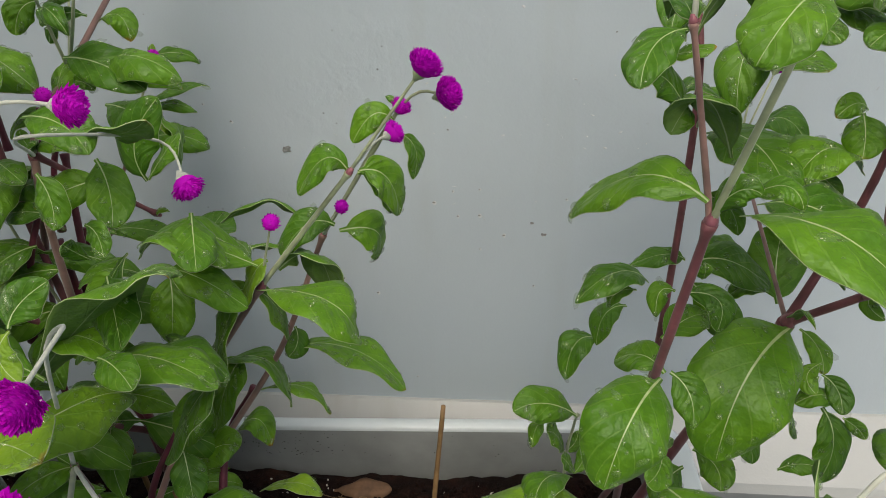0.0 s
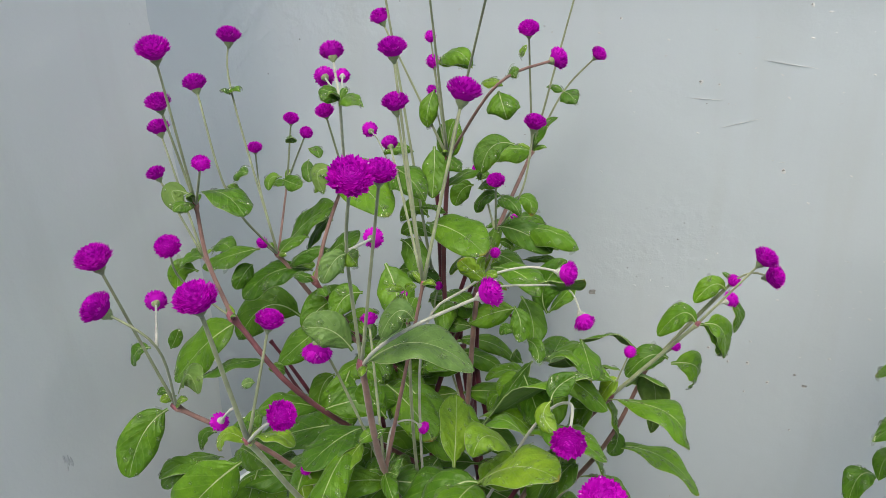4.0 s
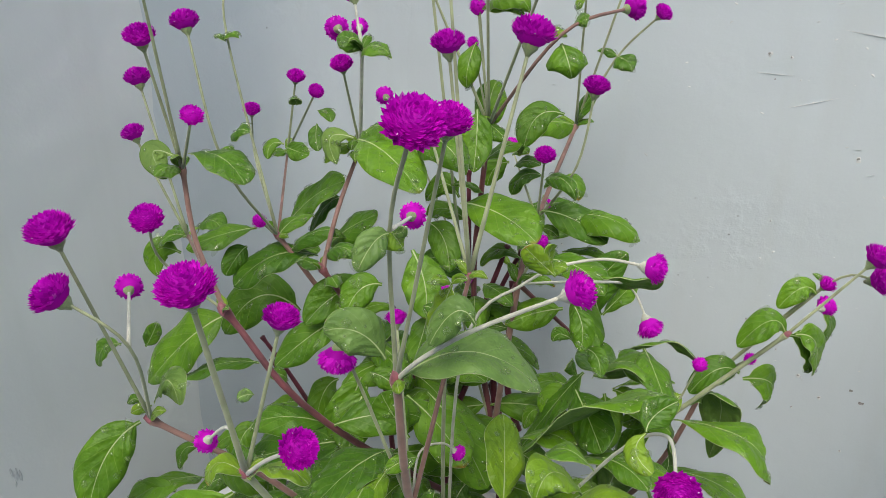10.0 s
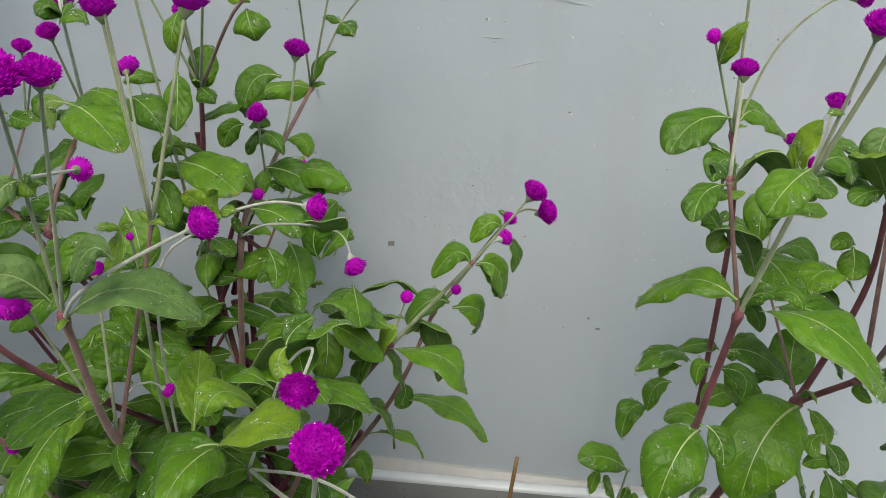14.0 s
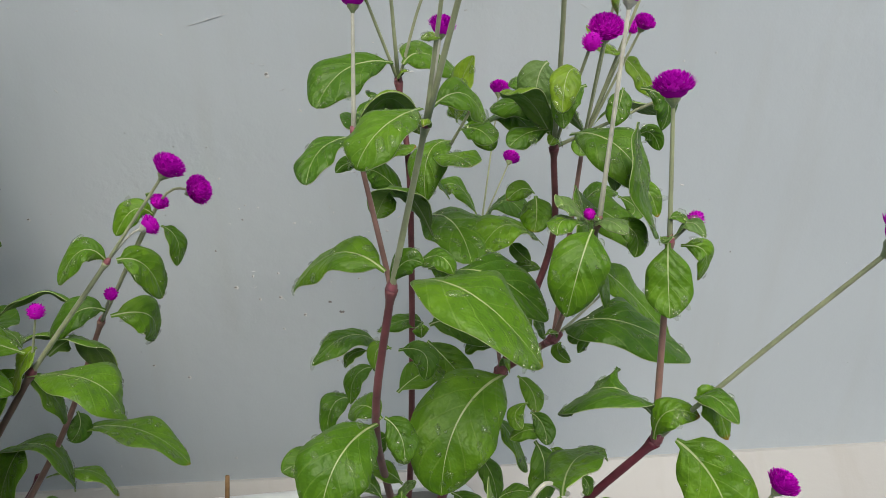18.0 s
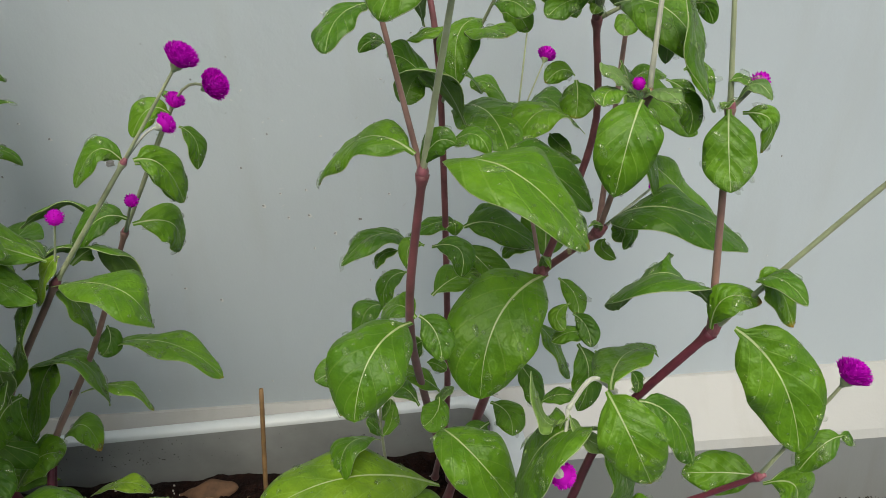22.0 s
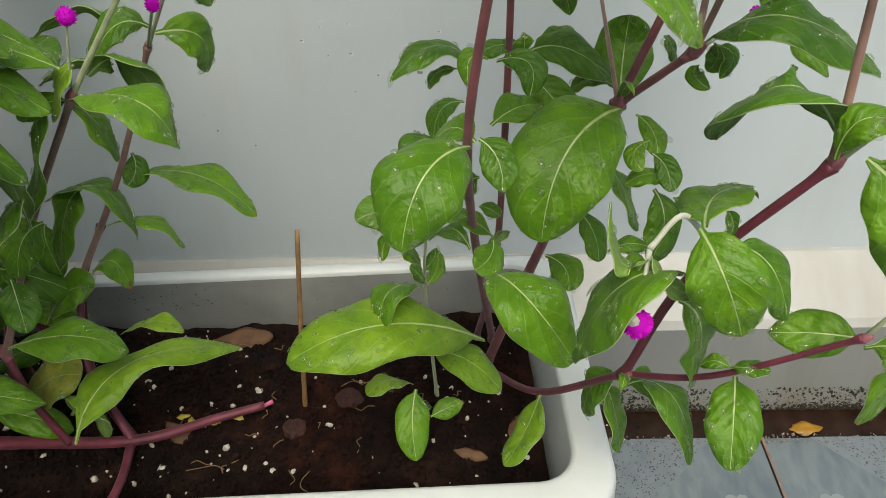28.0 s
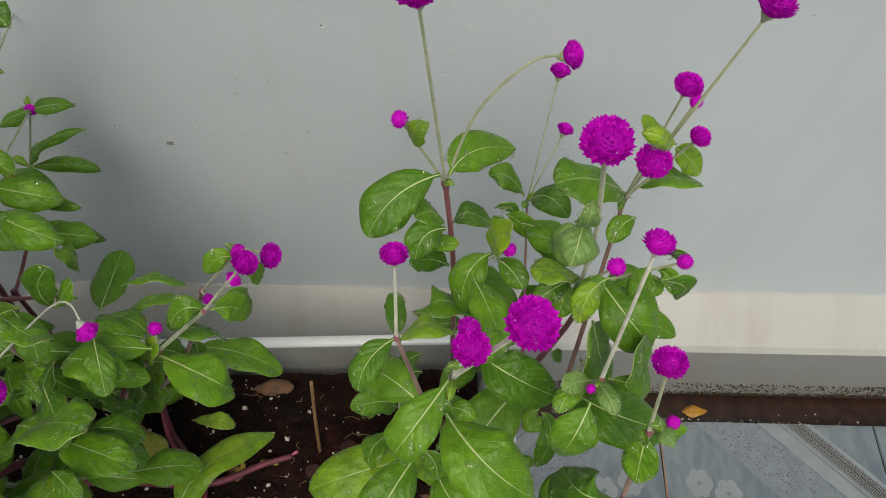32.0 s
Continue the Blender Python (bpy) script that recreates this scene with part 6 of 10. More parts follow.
leaf(A, (-0.178, 0.579, 0.627), (-0.194, 0.580, 0.631), 0.009, seed=100, arch=0.15, curl=0.26, fold=0.43, drops=9)
leaf(A, (-0.197, 0.430, 0.654), (-0.190, 0.420, 0.635), 0.025, seed=101, arch=0.22, curl=0.45, fold=0.37, drops=15)
leaf(A, (-0.190, 0.430, 0.665), (-0.182, 0.430, 0.671), 0.013, seed=102, arch=0.15, curl=0.24, fold=0.34, drops=9)
leaf(A, (-0.248, 0.450, 0.672), (-0.218, 0.430, 0.670), 0.020, seed=103, arch=0.3, curl=0.37, fold=0.16, drops=18)
leaf(A, (-0.250, 0.460, 0.591), (-0.246, 0.480, 0.620), 0.023, seed=104, arch=0.29, curl=0.26, fold=0.39, drops=22)
leaf(A, (-0.208, 0.460, 0.559), (-0.181, 0.440, 0.555), 0.013, seed=106, arch=0.25, curl=0.38, fold=0.47, drops=12)
leaf(A, (-0.208, 0.460, 0.553), (-0.193, 0.450, 0.563), 0.011, seed=108, arch=0.14, curl=0.35, fold=0.46, drops=9)
leaf(A, (-0.222, 0.450, 0.495), (-0.202, 0.440, 0.515), 0.013, LEAF_YOUNG, seed=112, arch=0.21, curl=0.19, fold=0.14, drops=15)
leaf(A, (-0.242, 0.430, 0.487), (-0.217, 0.410, 0.483), 0.018, seed=113, arch=0.13, curl=0.22, fold=0.28, drops=16)
leaf(A, (-0.293, 0.208, 0.483), (-0.302, 0.220, 0.488), 0.013, seed=132, arch=0.19, curl=0.44, fold=0.26, drops=11)
leaf(A, (-0.168, 0.265, 0.436), (-0.175, 0.209, 0.438), 0.032, seed=138, arch=0.15, curl=0.26, fold=0.29, drops=30)
leaf(A, (-0.168, 0.265, 0.436), (-0.140, 0.335, 0.406), 0.032, LEAF_YOUNG, seed=139, arch=0.12, curl=0.22, fold=0.38, drops=57)
leaf(A, (-0.258, 0.270, 0.443), (-0.251, 0.210, 0.407), 0.023, seed=140, arch=0.26, curl=0.42, fold=0.23, drops=38)
leaf(A, (-0.161, 0.300, 0.305), (-0.066, 0.240, 0.401), 0.029, LEAF_GREY, seed=141, arch=0.21, curl=0.44, fold=0.17, drops=64)
leaf(A, (-0.092, 0.250, 0.413), (-0.082, 0.240, 0.449), 0.020, seed=142, arch=0.22, curl=0.26, fold=0.15, drops=17)
leaf(A, (-0.092, 0.250, 0.412), (-0.092, 0.240, 0.398), 0.020, seed=143, arch=0.28, curl=0.14, fold=0.44, drops=14)
leaf(A, (-0.259, 0.330, 0.302), (-0.307, 0.270, 0.299), 0.027, seed=144, arch=0.2, curl=0.35, fold=0.25, drops=38)
leaf(A, (-0.239, 0.340, 0.302), (-0.166, 0.310, 0.348), 0.027, seed=146, arch=0.14, curl=0.19, fold=0.4, drops=59)
leaf(A, (-0.393, 0.340, 0.261), (-0.383, 0.310, 0.234), 0.027, seed=150, arch=0.27, curl=0.31, fold=0.41, drops=26)
leaf(A, (-0.239, 0.430, 0.432), (-0.263, 0.410, 0.415), 0.023, seed=158, arch=0.24, curl=0.31, fold=0.26, drops=20)
leaf(B, (0.168, 0.460, 0.554), (0.158, 0.450, 0.560), 0.012, seed=185, arch=0.28, curl=0.29, fold=0.33, drops=11)
leaf(B, (0.137, 0.400, 0.439), (0.136, 0.400, 0.449), 0.010, seed=232, arch=0.17, curl=0.25, fold=0.22, drops=9)
leaf(B, (0.111, 0.470, 0.622), (0.121, 0.460, 0.653), 0.015, LEAF_YOUNG, seed=239, arch=0.14, curl=0.13, fold=0.22, drops=18)
leaf(B, (0.261, 0.475, 0.611), (0.241, 0.470, 0.636), 0.012, LEAF_YOUNG, seed=242, arch=0.18, curl=0.32, fold=0.46, drops=12)
leaf(B, (0.199, 0.392, 0.660), (0.192, 0.370, 0.653), 0.021, LEAF_GREY, seed=245, arch=0.14, curl=0.21, fold=0.37, drops=15)
leaf(B, (0.199, 0.392, 0.660), (0.200, 0.385, 0.684), 0.012, LEAF_GREY, seed=246, arch=0.29, curl=0.3, fold=0.14, drops=14)
leaf(A, (-0.256, 0.460, 0.671), (-0.224, 0.440, 0.667), 0.016, seed=255, arch=0.13, curl=0.27, fold=0.39, drops=17)
leaf(A, (-0.259, 0.460, 0.649), (-0.261, 0.450, 0.620), 0.016, seed=256, arch=0.21, curl=0.25, fold=0.14, drops=15)
leaf(A, (-0.284, 0.420, 0.594), (-0.244, 0.390, 0.579), 0.027, seed=257, arch=0.18, curl=0.31, fold=0.11, drops=36)
leaf(A, (-0.276, 0.450, 0.600), (-0.298, 0.440, 0.600), 0.013, seed=258, arch=0.24, curl=0.29, fold=0.46, drops=13)
leaf(A, (-0.247, 0.450, 0.597), (-0.231, 0.440, 0.588), 0.016, seed=259, arch=0.13, curl=0.17, fold=0.34, drops=13)
leaf(A, (-0.210, 0.430, 0.660), (-0.194, 0.430, 0.658), 0.011, LEAF_YOUNG, seed=260, arch=0.16, curl=0.25, fold=0.46, drops=10)
leaf(A, (-0.198, 0.520, 0.676), (-0.203, 0.520, 0.666), 0.009, LEAF_YOUNG, seed=261, arch=0.2, curl=0.15, fold=0.16, drops=9)
leaf(A, (-0.193, 0.480, 0.525), (-0.140, 0.460, 0.522), 0.027, seed=282, arch=0.24, curl=0.19, fold=0.32, drops=32)
leaf(A, (-0.189, 0.500, 0.470), (-0.152, 0.500, 0.463), 0.022, seed=283, arch=0.25, curl=0.14, fold=0.3, drops=17)
leaf(A, (-0.202, 0.520, 0.481), (-0.163, 0.520, 0.482), 0.011, seed=284, arch=0.13, curl=0.23, fold=0.35, drops=13)
leaf(A, (-0.296, 0.585, 0.345), (-0.226, 0.585, 0.330), 0.020, arch=0.3, seed=298, curl=0.27, fold=0.26, drops=35)
leaf(A, (-0.262, 0.600, 0.424), (-0.202, 0.610, 0.416), 0.015, seed=299, arch=0.19, curl=0.44, fold=0.47, drops=27)
leaf(A, (-0.262, 0.600, 0.424), (-0.198, 0.620, 0.465), 0.012, seed=300, arch=0.23, curl=0.23, fold=0.2, drops=25)
leaf(A, (-0.250, 0.560, 0.469), (-0.200, 0.545, 0.449), 0.032, seed=301, arch=0.19, curl=0.24, fold=0.19, drops=29)
leaf(A, (-0.240, 0.343, 0.295), (-0.289, 0.322, 0.285), 0.020, seed=311, arch=0.27, curl=0.44, fold=0.47, drops=19)
leaf(A, (-0.239, 0.313, 0.350), (-0.265, 0.270, 0.326), 0.024, seed=314, arch=0.16, curl=0.42, fold=0.27, drops=32)
leaf(A, (-0.239, 0.303, 0.367), (-0.202, 0.275, 0.377), 0.018, seed=315, arch=0.19, curl=0.25, fold=0.2, drops=21)
leaf(A, (-0.238, 0.289, 0.394), (-0.252, 0.338, 0.364), 0.022, seed=316, arch=0.12, curl=0.25, fold=0.24, drops=25)
leaf(A, (-0.238, 0.278, 0.415), (-0.226, 0.270, 0.425), 0.027, seed=317, arch=0.2, curl=0.19, fold=0.32, drops=17)
leaf(A, (-0.285, 0.332, 0.303), (-0.329, 0.310, 0.306), 0.016, seed=321, arch=0.17, curl=0.17, fold=0.39, drops=23)
leaf(A, (-0.298, 0.312, 0.342), (-0.263, 0.305, 0.345), 0.012, seed=322, arch=0.28, curl=0.3, fold=0.19, drops=12)
leaf(A, (-0.257, 0.315, 0.291), (-0.209, 0.299, 0.301), 0.020, seed=325, arch=0.22, curl=0.28, fold=0.5, drops=24)
leaf(A, (-0.260, 0.300, 0.313), (-0.318, 0.285, 0.300), 0.025, seed=326, arch=0.14, curl=0.44, fold=0.37, drops=25)
leaf(A, (-0.268, 0.264, 0.366), (-0.251, 0.310, 0.373), 0.018, seed=327, arch=0.28, curl=0.29, fold=0.5, drops=23)
leaf(A, (-0.272, 0.375, 0.353), (-0.251, 0.321, 0.336), 0.020, seed=330, arch=0.29, curl=0.26, fold=0.25, drops=32)
leaf(A, (-0.281, 0.417, 0.404), (-0.336, 0.435, 0.408), 0.019, seed=336, arch=0.12, curl=0.37, fold=0.5, drops=18)
leaf(A, (-0.290, 0.415, 0.412), (-0.253, 0.396, 0.398), 0.019, seed=337, arch=0.16, curl=0.29, fold=0.19, drops=24)
leaf(A, (-0.302, 0.412, 0.423), (-0.272, 0.443, 0.436), 0.015, seed=338, arch=0.14, curl=0.33, fold=0.3, drops=20)
leaf(A, (-0.253, 0.426, 0.377), (-0.284, 0.438, 0.377), 0.012, seed=340, arch=0.19, curl=0.33, fold=0.36, drops=13)
leaf(A, (-0.270, 0.422, 0.391), (-0.281, 0.377, 0.408), 0.021, seed=341, arch=0.22, curl=0.24, fold=0.18, drops=18)
leaf(A, (-0.290, 0.418, 0.408), (-0.317, 0.429, 0.392), 0.013, seed=342, arch=0.14, curl=0.27, fold=0.12, drops=12)
leaf(A, (-0.305, 0.415, 0.420), (-0.333, 0.430, 0.407), 0.012, seed=343, arch=0.15, curl=0.41, fold=0.27, drops=13)
leaf(A, (-0.323, 0.411, 0.434), (-0.297, 0.391, 0.436), 0.013, seed=344, arch=0.19, curl=0.23, fold=0.42, drops=12)
leaf(A, (-0.242, 0.438, 0.406), (-0.283, 0.450, 0.398), 0.016, seed=347, arch=0.18, curl=0.22, fold=0.49, drops=14)
leaf(A, (-0.245, 0.441, 0.421), (-0.272, 0.415, 0.428), 0.015, seed=348, arch=0.28, curl=0.45, fold=0.12, drops=13)
leaf(A, (-0.250, 0.445, 0.445), (-0.276, 0.483, 0.451), 0.016, seed=349, arch=0.19, curl=0.46, fold=0.38, drops=23)
leaf(A, (-0.252, 0.447, 0.456), (-0.204, 0.440, 0.463), 0.019, seed=350, arch=0.28, curl=0.12, fold=0.37, drops=21)
leaf(A, (-0.225, 0.428, 0.417), (-0.271, 0.431, 0.400), 0.018, seed=353, arch=0.14, curl=0.22, fold=0.36, drops=23)
leaf(A, (-0.220, 0.427, 0.456), (-0.253, 0.433, 0.446), 0.015, seed=355, arch=0.15, curl=0.3, fold=0.35, drops=16)
leaf(A, (-0.384, 0.382, 0.274), (-0.398, 0.418, 0.262), 0.018, seed=380, arch=0.29, curl=0.36, fold=0.43, drops=16)
leaf(A, (-0.392, 0.381, 0.281), (-0.345, 0.378, 0.274), 0.021, seed=381, arch=0.21, curl=0.34, fold=0.16, drops=20)
leaf(A, (-0.406, 0.378, 0.293), (-0.357, 0.387, 0.274), 0.027, seed=382, arch=0.13, curl=0.46, fold=0.31, drops=36)
leaf(A, (-0.419, 0.376, 0.304), (-0.409, 0.412, 0.285), 0.018, seed=383, arch=0.21, curl=0.35, fold=0.28, drops=18)
leaf(A, (-0.430, 0.374, 0.313), (-0.461, 0.355, 0.293), 0.018, seed=384, arch=0.24, curl=0.16, fold=0.47, drops=21)
leaf(A, (-0.441, 0.372, 0.322), (-0.389, 0.353, 0.319), 0.027, seed=385, arch=0.29, curl=0.45, fold=0.24, drops=25)
leaf(A, (-0.370, 0.354, 0.219), (-0.416, 0.391, 0.231), 0.025, seed=386, arch=0.23, curl=0.17, fold=0.24, drops=39)
leaf(A, (-0.378, 0.352, 0.223), (-0.403, 0.320, 0.230), 0.016, seed=387, arch=0.2, curl=0.42, fold=0.49, drops=16)
leaf(A, (-0.391, 0.346, 0.230), (-0.419, 0.376, 0.225), 0.021, seed=388, arch=0.26, curl=0.41, fold=0.32, drops=22)
leaf(A, (-0.405, 0.340, 0.237), (-0.348, 0.339, 0.211), 0.030, seed=389, arch=0.24, curl=0.32, fold=0.1, drops=25)
leaf(A, (-0.416, 0.336, 0.243), (-0.471, 0.342, 0.252), 0.027, seed=390, arch=0.22, curl=0.14, fold=0.27, drops=33)
leaf(A, (-0.423, 0.333, 0.247), (-0.429, 0.294, 0.229), 0.017, seed=391, arch=0.21, curl=0.15, fold=0.11, drops=17)
leaf(A, (-0.345, 0.423, 0.290), (-0.391, 0.430, 0.276), 0.019, seed=392, arch=0.23, curl=0.17, fold=0.18, drops=20)
leaf(A, (-0.356, 0.425, 0.304), (-0.305, 0.422, 0.307), 0.026, seed=393, arch=0.19, curl=0.21, fold=0.31, drops=28)
leaf(A, (-0.366, 0.426, 0.317), (-0.417, 0.390, 0.319), 0.029, seed=394, arch=0.3, curl=0.25, fold=0.23, drops=33)
leaf(A, (-0.374, 0.427, 0.327), (-0.337, 0.403, 0.326), 0.019, seed=395, arch=0.19, curl=0.25, fold=0.18, drops=17)
leaf(A, (-0.383, 0.428, 0.339), (-0.422, 0.397, 0.320), 0.022, seed=396, arch=0.13, curl=0.34, fold=0.4, drops=20)
leaf(A, (-0.396, 0.429, 0.354), (-0.434, 0.425, 0.339), 0.017, seed=397, arch=0.14, curl=0.14, fold=0.15, drops=16)
leaf(A, (-0.318, 0.331, 0.229), (-0.296, 0.288, 0.238), 0.022, seed=398, arch=0.29, curl=0.14, fold=0.1, drops=24)
leaf(A, (-0.327, 0.322, 0.238), (-0.297, 0.361, 0.237), 0.020, seed=399, arch=0.13, curl=0.23, fold=0.17, drops=19)
leaf(A, (-0.336, 0.313, 0.247), (-0.273, 0.315, 0.231), 0.030, seed=400, arch=0.18, curl=0.3, fold=0.37, drops=48)
leaf(A, (-0.344, 0.306, 0.254), (-0.349, 0.260, 0.265), 0.028, seed=401, arch=0.21, curl=0.18, fold=0.37, drops=29)
leaf(A, (-0.349, 0.301, 0.259), (-0.385, 0.315, 0.245), 0.021, seed=402, arch=0.27, curl=0.37, fold=0.29, drops=18)
leaf(A, (-0.357, 0.293, 0.267), (-0.342, 0.260, 0.281), 0.027, seed=403, arch=0.16, curl=0.33, fold=0.23, drops=21)
leaf(A, (-0.278, 0.317, 0.249), (-0.288, 0.359, 0.240), 0.017, seed=404, arch=0.14, curl=0.23, fold=0.29, drops=24)
leaf(A, (-0.282, 0.308, 0.259), (-0.321, 0.284, 0.247), 0.020, seed=405, arch=0.13, curl=0.39, fold=0.26, drops=20)
leaf(A, (-0.287, 0.297, 0.271), (-0.240, 0.284, 0.267), 0.023, seed=406, arch=0.2, curl=0.26, fold=0.36, drops=25)
leaf(A, (-0.292, 0.288, 0.280), (-0.313, 0.323, 0.280), 0.020, seed=407, arch=0.24, curl=0.44, fold=0.2, drops=17)
leaf(A, (-0.294, 0.283, 0.286), (-0.349, 0.308, 0.296), 0.026, seed=408, arch=0.26, curl=0.15, fold=0.5, drops=30)
leaf(A, (-0.298, 0.274, 0.296), (-0.331, 0.260, 0.277), 0.025, seed=409, arch=0.27, curl=0.28, fold=0.43, drops=18)
leaf(A, (-0.391, 0.417, 0.229), (-0.342, 0.455, 0.249), 0.031, seed=410, arch=0.15, curl=0.13, fold=0.19, drops=30)
leaf(A, (-0.408, 0.417, 0.238), (-0.455, 0.378, 0.228), 0.027, seed=411, arch=0.16, curl=0.22, fold=0.11, drops=30)
leaf(A, (-0.425, 0.418, 0.247), (-0.459, 0.463, 0.228), 0.025, seed=412, arch=0.17, curl=0.38, fold=0.5, drops=34)
leaf(A, (-0.433, 0.418, 0.251), (-0.465, 0.393, 0.240), 0.022, seed=413, arch=0.27, curl=0.4, fold=0.42, drops=20)
leaf(A, (-0.447, 0.419, 0.258), (-0.498, 0.446, 0.254), 0.028, seed=414, arch=0.2, curl=0.28, fold=0.25, drops=33)
leaf(A, (-0.460, 0.420, 0.265), (-0.492, 0.465, 0.267), 0.022, seed=415, arch=0.26, curl=0.41, fold=0.43, drops=30)
leaf(A, (-0.331, 0.308, 0.464), (-0.339, 0.300, 0.472), 0.011, seed=417, arch=0.29, curl=0.15, fold=0.39, drops=9)
leaf(A, (-0.313, 0.409, 0.435), (-0.287, 0.416, 0.430), 0.011, seed=420, arch=0.12, curl=0.31, fold=0.3, drops=10)
leaf(A, (-0.324, 0.403, 0.457), (-0.301, 0.382, 0.459), 0.013, seed=421, arch=0.24, curl=0.43, fold=0.43, drops=13)
leaf(A, (-0.332, 0.398, 0.471), (-0.331, 0.374, 0.478), 0.009, seed=422, arch=0.19, curl=0.14, fold=0.35, drops=10)
leaf(A, (-0.342, 0.394, 0.489), (-0.326, 0.367, 0.500), 0.012, seed=423, arch=0.18, curl=0.19, fold=0.5, drops=12)
leaf(A, (-0.255, 0.450, 0.477), (-0.296, 0.448, 0.490), 0.019, seed=424, arch=0.22, curl=0.4, fold=0.29, drops=24)
leaf(A, (-0.250, 0.451, 0.548), (-0.268, 0.436, 0.555), 0.009, seed=426, arch=0.15, curl=0.23, fold=0.47, drops=12)
leaf(A, (-0.249, 0.452, 0.571), (-0.232, 0.492, 0.564), 0.017, seed=427, arch=0.15, curl=0.46, fold=0.3, drops=15)
leaf(A, (-0.341, 0.410, 0.453), (-0.309, 0.426, 0.458), 0.013, seed=428, arch=0.17, curl=0.38, fold=0.37, drops=17)
leaf(A, (-0.383, 0.409, 0.502), (-0.343, 0.419, 0.510), 0.017, seed=431, arch=0.29, curl=0.41, fold=0.15, drops=19)
leaf(A, (-0.216, 0.429, 0.495), (-0.190, 0.424, 0.498), 0.010, seed=432, arch=0.23, curl=0.3, fold=0.31, drops=11)
leaf(A, (-0.216, 0.459, 0.510), (-0.216, 0.489, 0.522), 0.014, seed=434, arch=0.19, curl=0.37, fold=0.45, drops=13)
leaf(A, (-0.348, 0.398, 0.507), (-0.315, 0.385, 0.516), 0.015, seed=436, arch=0.19, curl=0.46, fold=0.16, drops=14)
leaf(A, (-0.348, 0.456, 0.564), (-0.338, 0.434, 0.566), 0.009, seed=439, arch=0.19, curl=0.44, fold=0.48, drops=9)
leaf(A, (-0.272, 0.251, 0.389), (-0.235, 0.260, 0.388), 0.017, seed=444, arch=0.18, curl=0.2, fold=0.41, drops=21)
leaf(A, (-0.281, 0.233, 0.429), (-0.290, 0.277, 0.399), 0.025, seed=445, arch=0.22, curl=0.35, fold=0.41, drops=28)
leaf(A, (-0.261, 0.394, 0.329), (-0.310, 0.383, 0.335), 0.021, seed=448, arch=0.17, curl=0.15, fold=0.3, drops=29)
leaf(A, (-0.313, 0.409, 0.435), (-0.335, 0.450, 0.421), 0.023, seed=451, arch=0.13, curl=0.31, fold=0.24, drops=25)
leaf(A, (-0.267, 0.423, 0.389), (-0.306, 0.441, 0.386), 0.020, seed=456, arch=0.25, curl=0.3, fold=0.25, drops=24)
leaf(A, (-0.298, 0.417, 0.414), (-0.340, 0.430, 0.395), 0.021, seed=457, arch=0.26, curl=0.28, fold=0.24, drops=18)
leaf(A, (-0.320, 0.412, 0.432), (-0.277, 0.380, 0.427), 0.023, seed=458, arch=0.13, curl=0.24, fold=0.46, drops=33)
leaf(A, (-0.232, 0.430, 0.360), (-0.242, 0.431, 0.363), 0.005, drops=3, seed=467, arch=0.17, curl=0.33, fold=0.15)
leaf(A, (-0.232, 0.430, 0.360), (-0.223, 0.423, 0.369), 0.007, drops=3, seed=468, arch=0.3, curl=0.37, fold=0.3)
leaf(A, (-0.234, 0.250, 0.521), (-0.226, 0.237, 0.524), 0.007, LEAF_YOUNG, drops=3, seed=470, arch=0.13, curl=0.14, fold=0.18)
leaf(A, (-0.364, 0.301, 0.509), (-0.356, 0.294, 0.516), 0.005, drops=3, seed=473, arch=0.18, curl=0.2, fold=0.29)
leaf(A, (-0.364, 0.301, 0.509), (-0.372, 0.308, 0.518), 0.006, LEAF_YOUNG, drops=3, seed=474, arch=0.13, curl=0.15, fold=0.34)
leaf(A, (-0.402, 0.328, 0.585), (-0.400, 0.316, 0.595), 0.007, LEAF_YOUNG, drops=3, seed=475, arch=0.3, curl=0.14, fold=0.48)
leaf(A, (-0.402, 0.328, 0.585), (-0.403, 0.338, 0.590), 0.004, drops=3, seed=476, arch=0.21, curl=0.16, fold=0.38)
leaf(A, (-0.455, 0.388, 0.512), (-0.451, 0.397, 0.515), 0.004, LEAF_YOUNG, drops=3, seed=478, arch=0.29, curl=0.35, fold=0.48)
leaf(A, (-0.455, 0.388, 0.512), (-0.473, 0.404, 0.507), 0.011, seed=479, arch=0.29, curl=0.32, fold=0.43, drops=12)
leaf(A, (-0.455, 0.388, 0.512), (-0.464, 0.382, 0.515), 0.005, LEAF_YOUNG, drops=3, seed=480, arch=0.19, curl=0.14, fold=0.4)
leaf(A, (-0.392, 0.408, 0.513), (-0.381, 0.404, 0.515), 0.005, LEAF_YOUNG, drops=3, seed=482, arch=0.21, curl=0.13, fold=0.13)
leaf(A, (-0.392, 0.408, 0.513), (-0.382, 0.444, 0.516), 0.018, seed=483, arch=0.22, curl=0.15, fold=0.15, drops=16)
leaf(A, (-0.392, 0.408, 0.513), (-0.404, 0.414, 0.519), 0.006, drops=3, seed=484, arch=0.22, curl=0.33, fold=0.37)
leaf(A, (-0.348, 0.391, 0.500), (-0.372, 0.400, 0.499), 0.011, seed=485, arch=0.15, curl=0.17, fold=0.22, drops=13)
leaf(A, (-0.348, 0.391, 0.500), (-0.352, 0.383, 0.507), 0.004, drops=3, seed=486, arch=0.15, curl=0.24, fold=0.28)
leaf(A, (-0.348, 0.391, 0.500), (-0.349, 0.399, 0.506), 0.005, LEAF_YOUNG, drops=3, seed=488, arch=0.14, curl=0.41, fold=0.48)
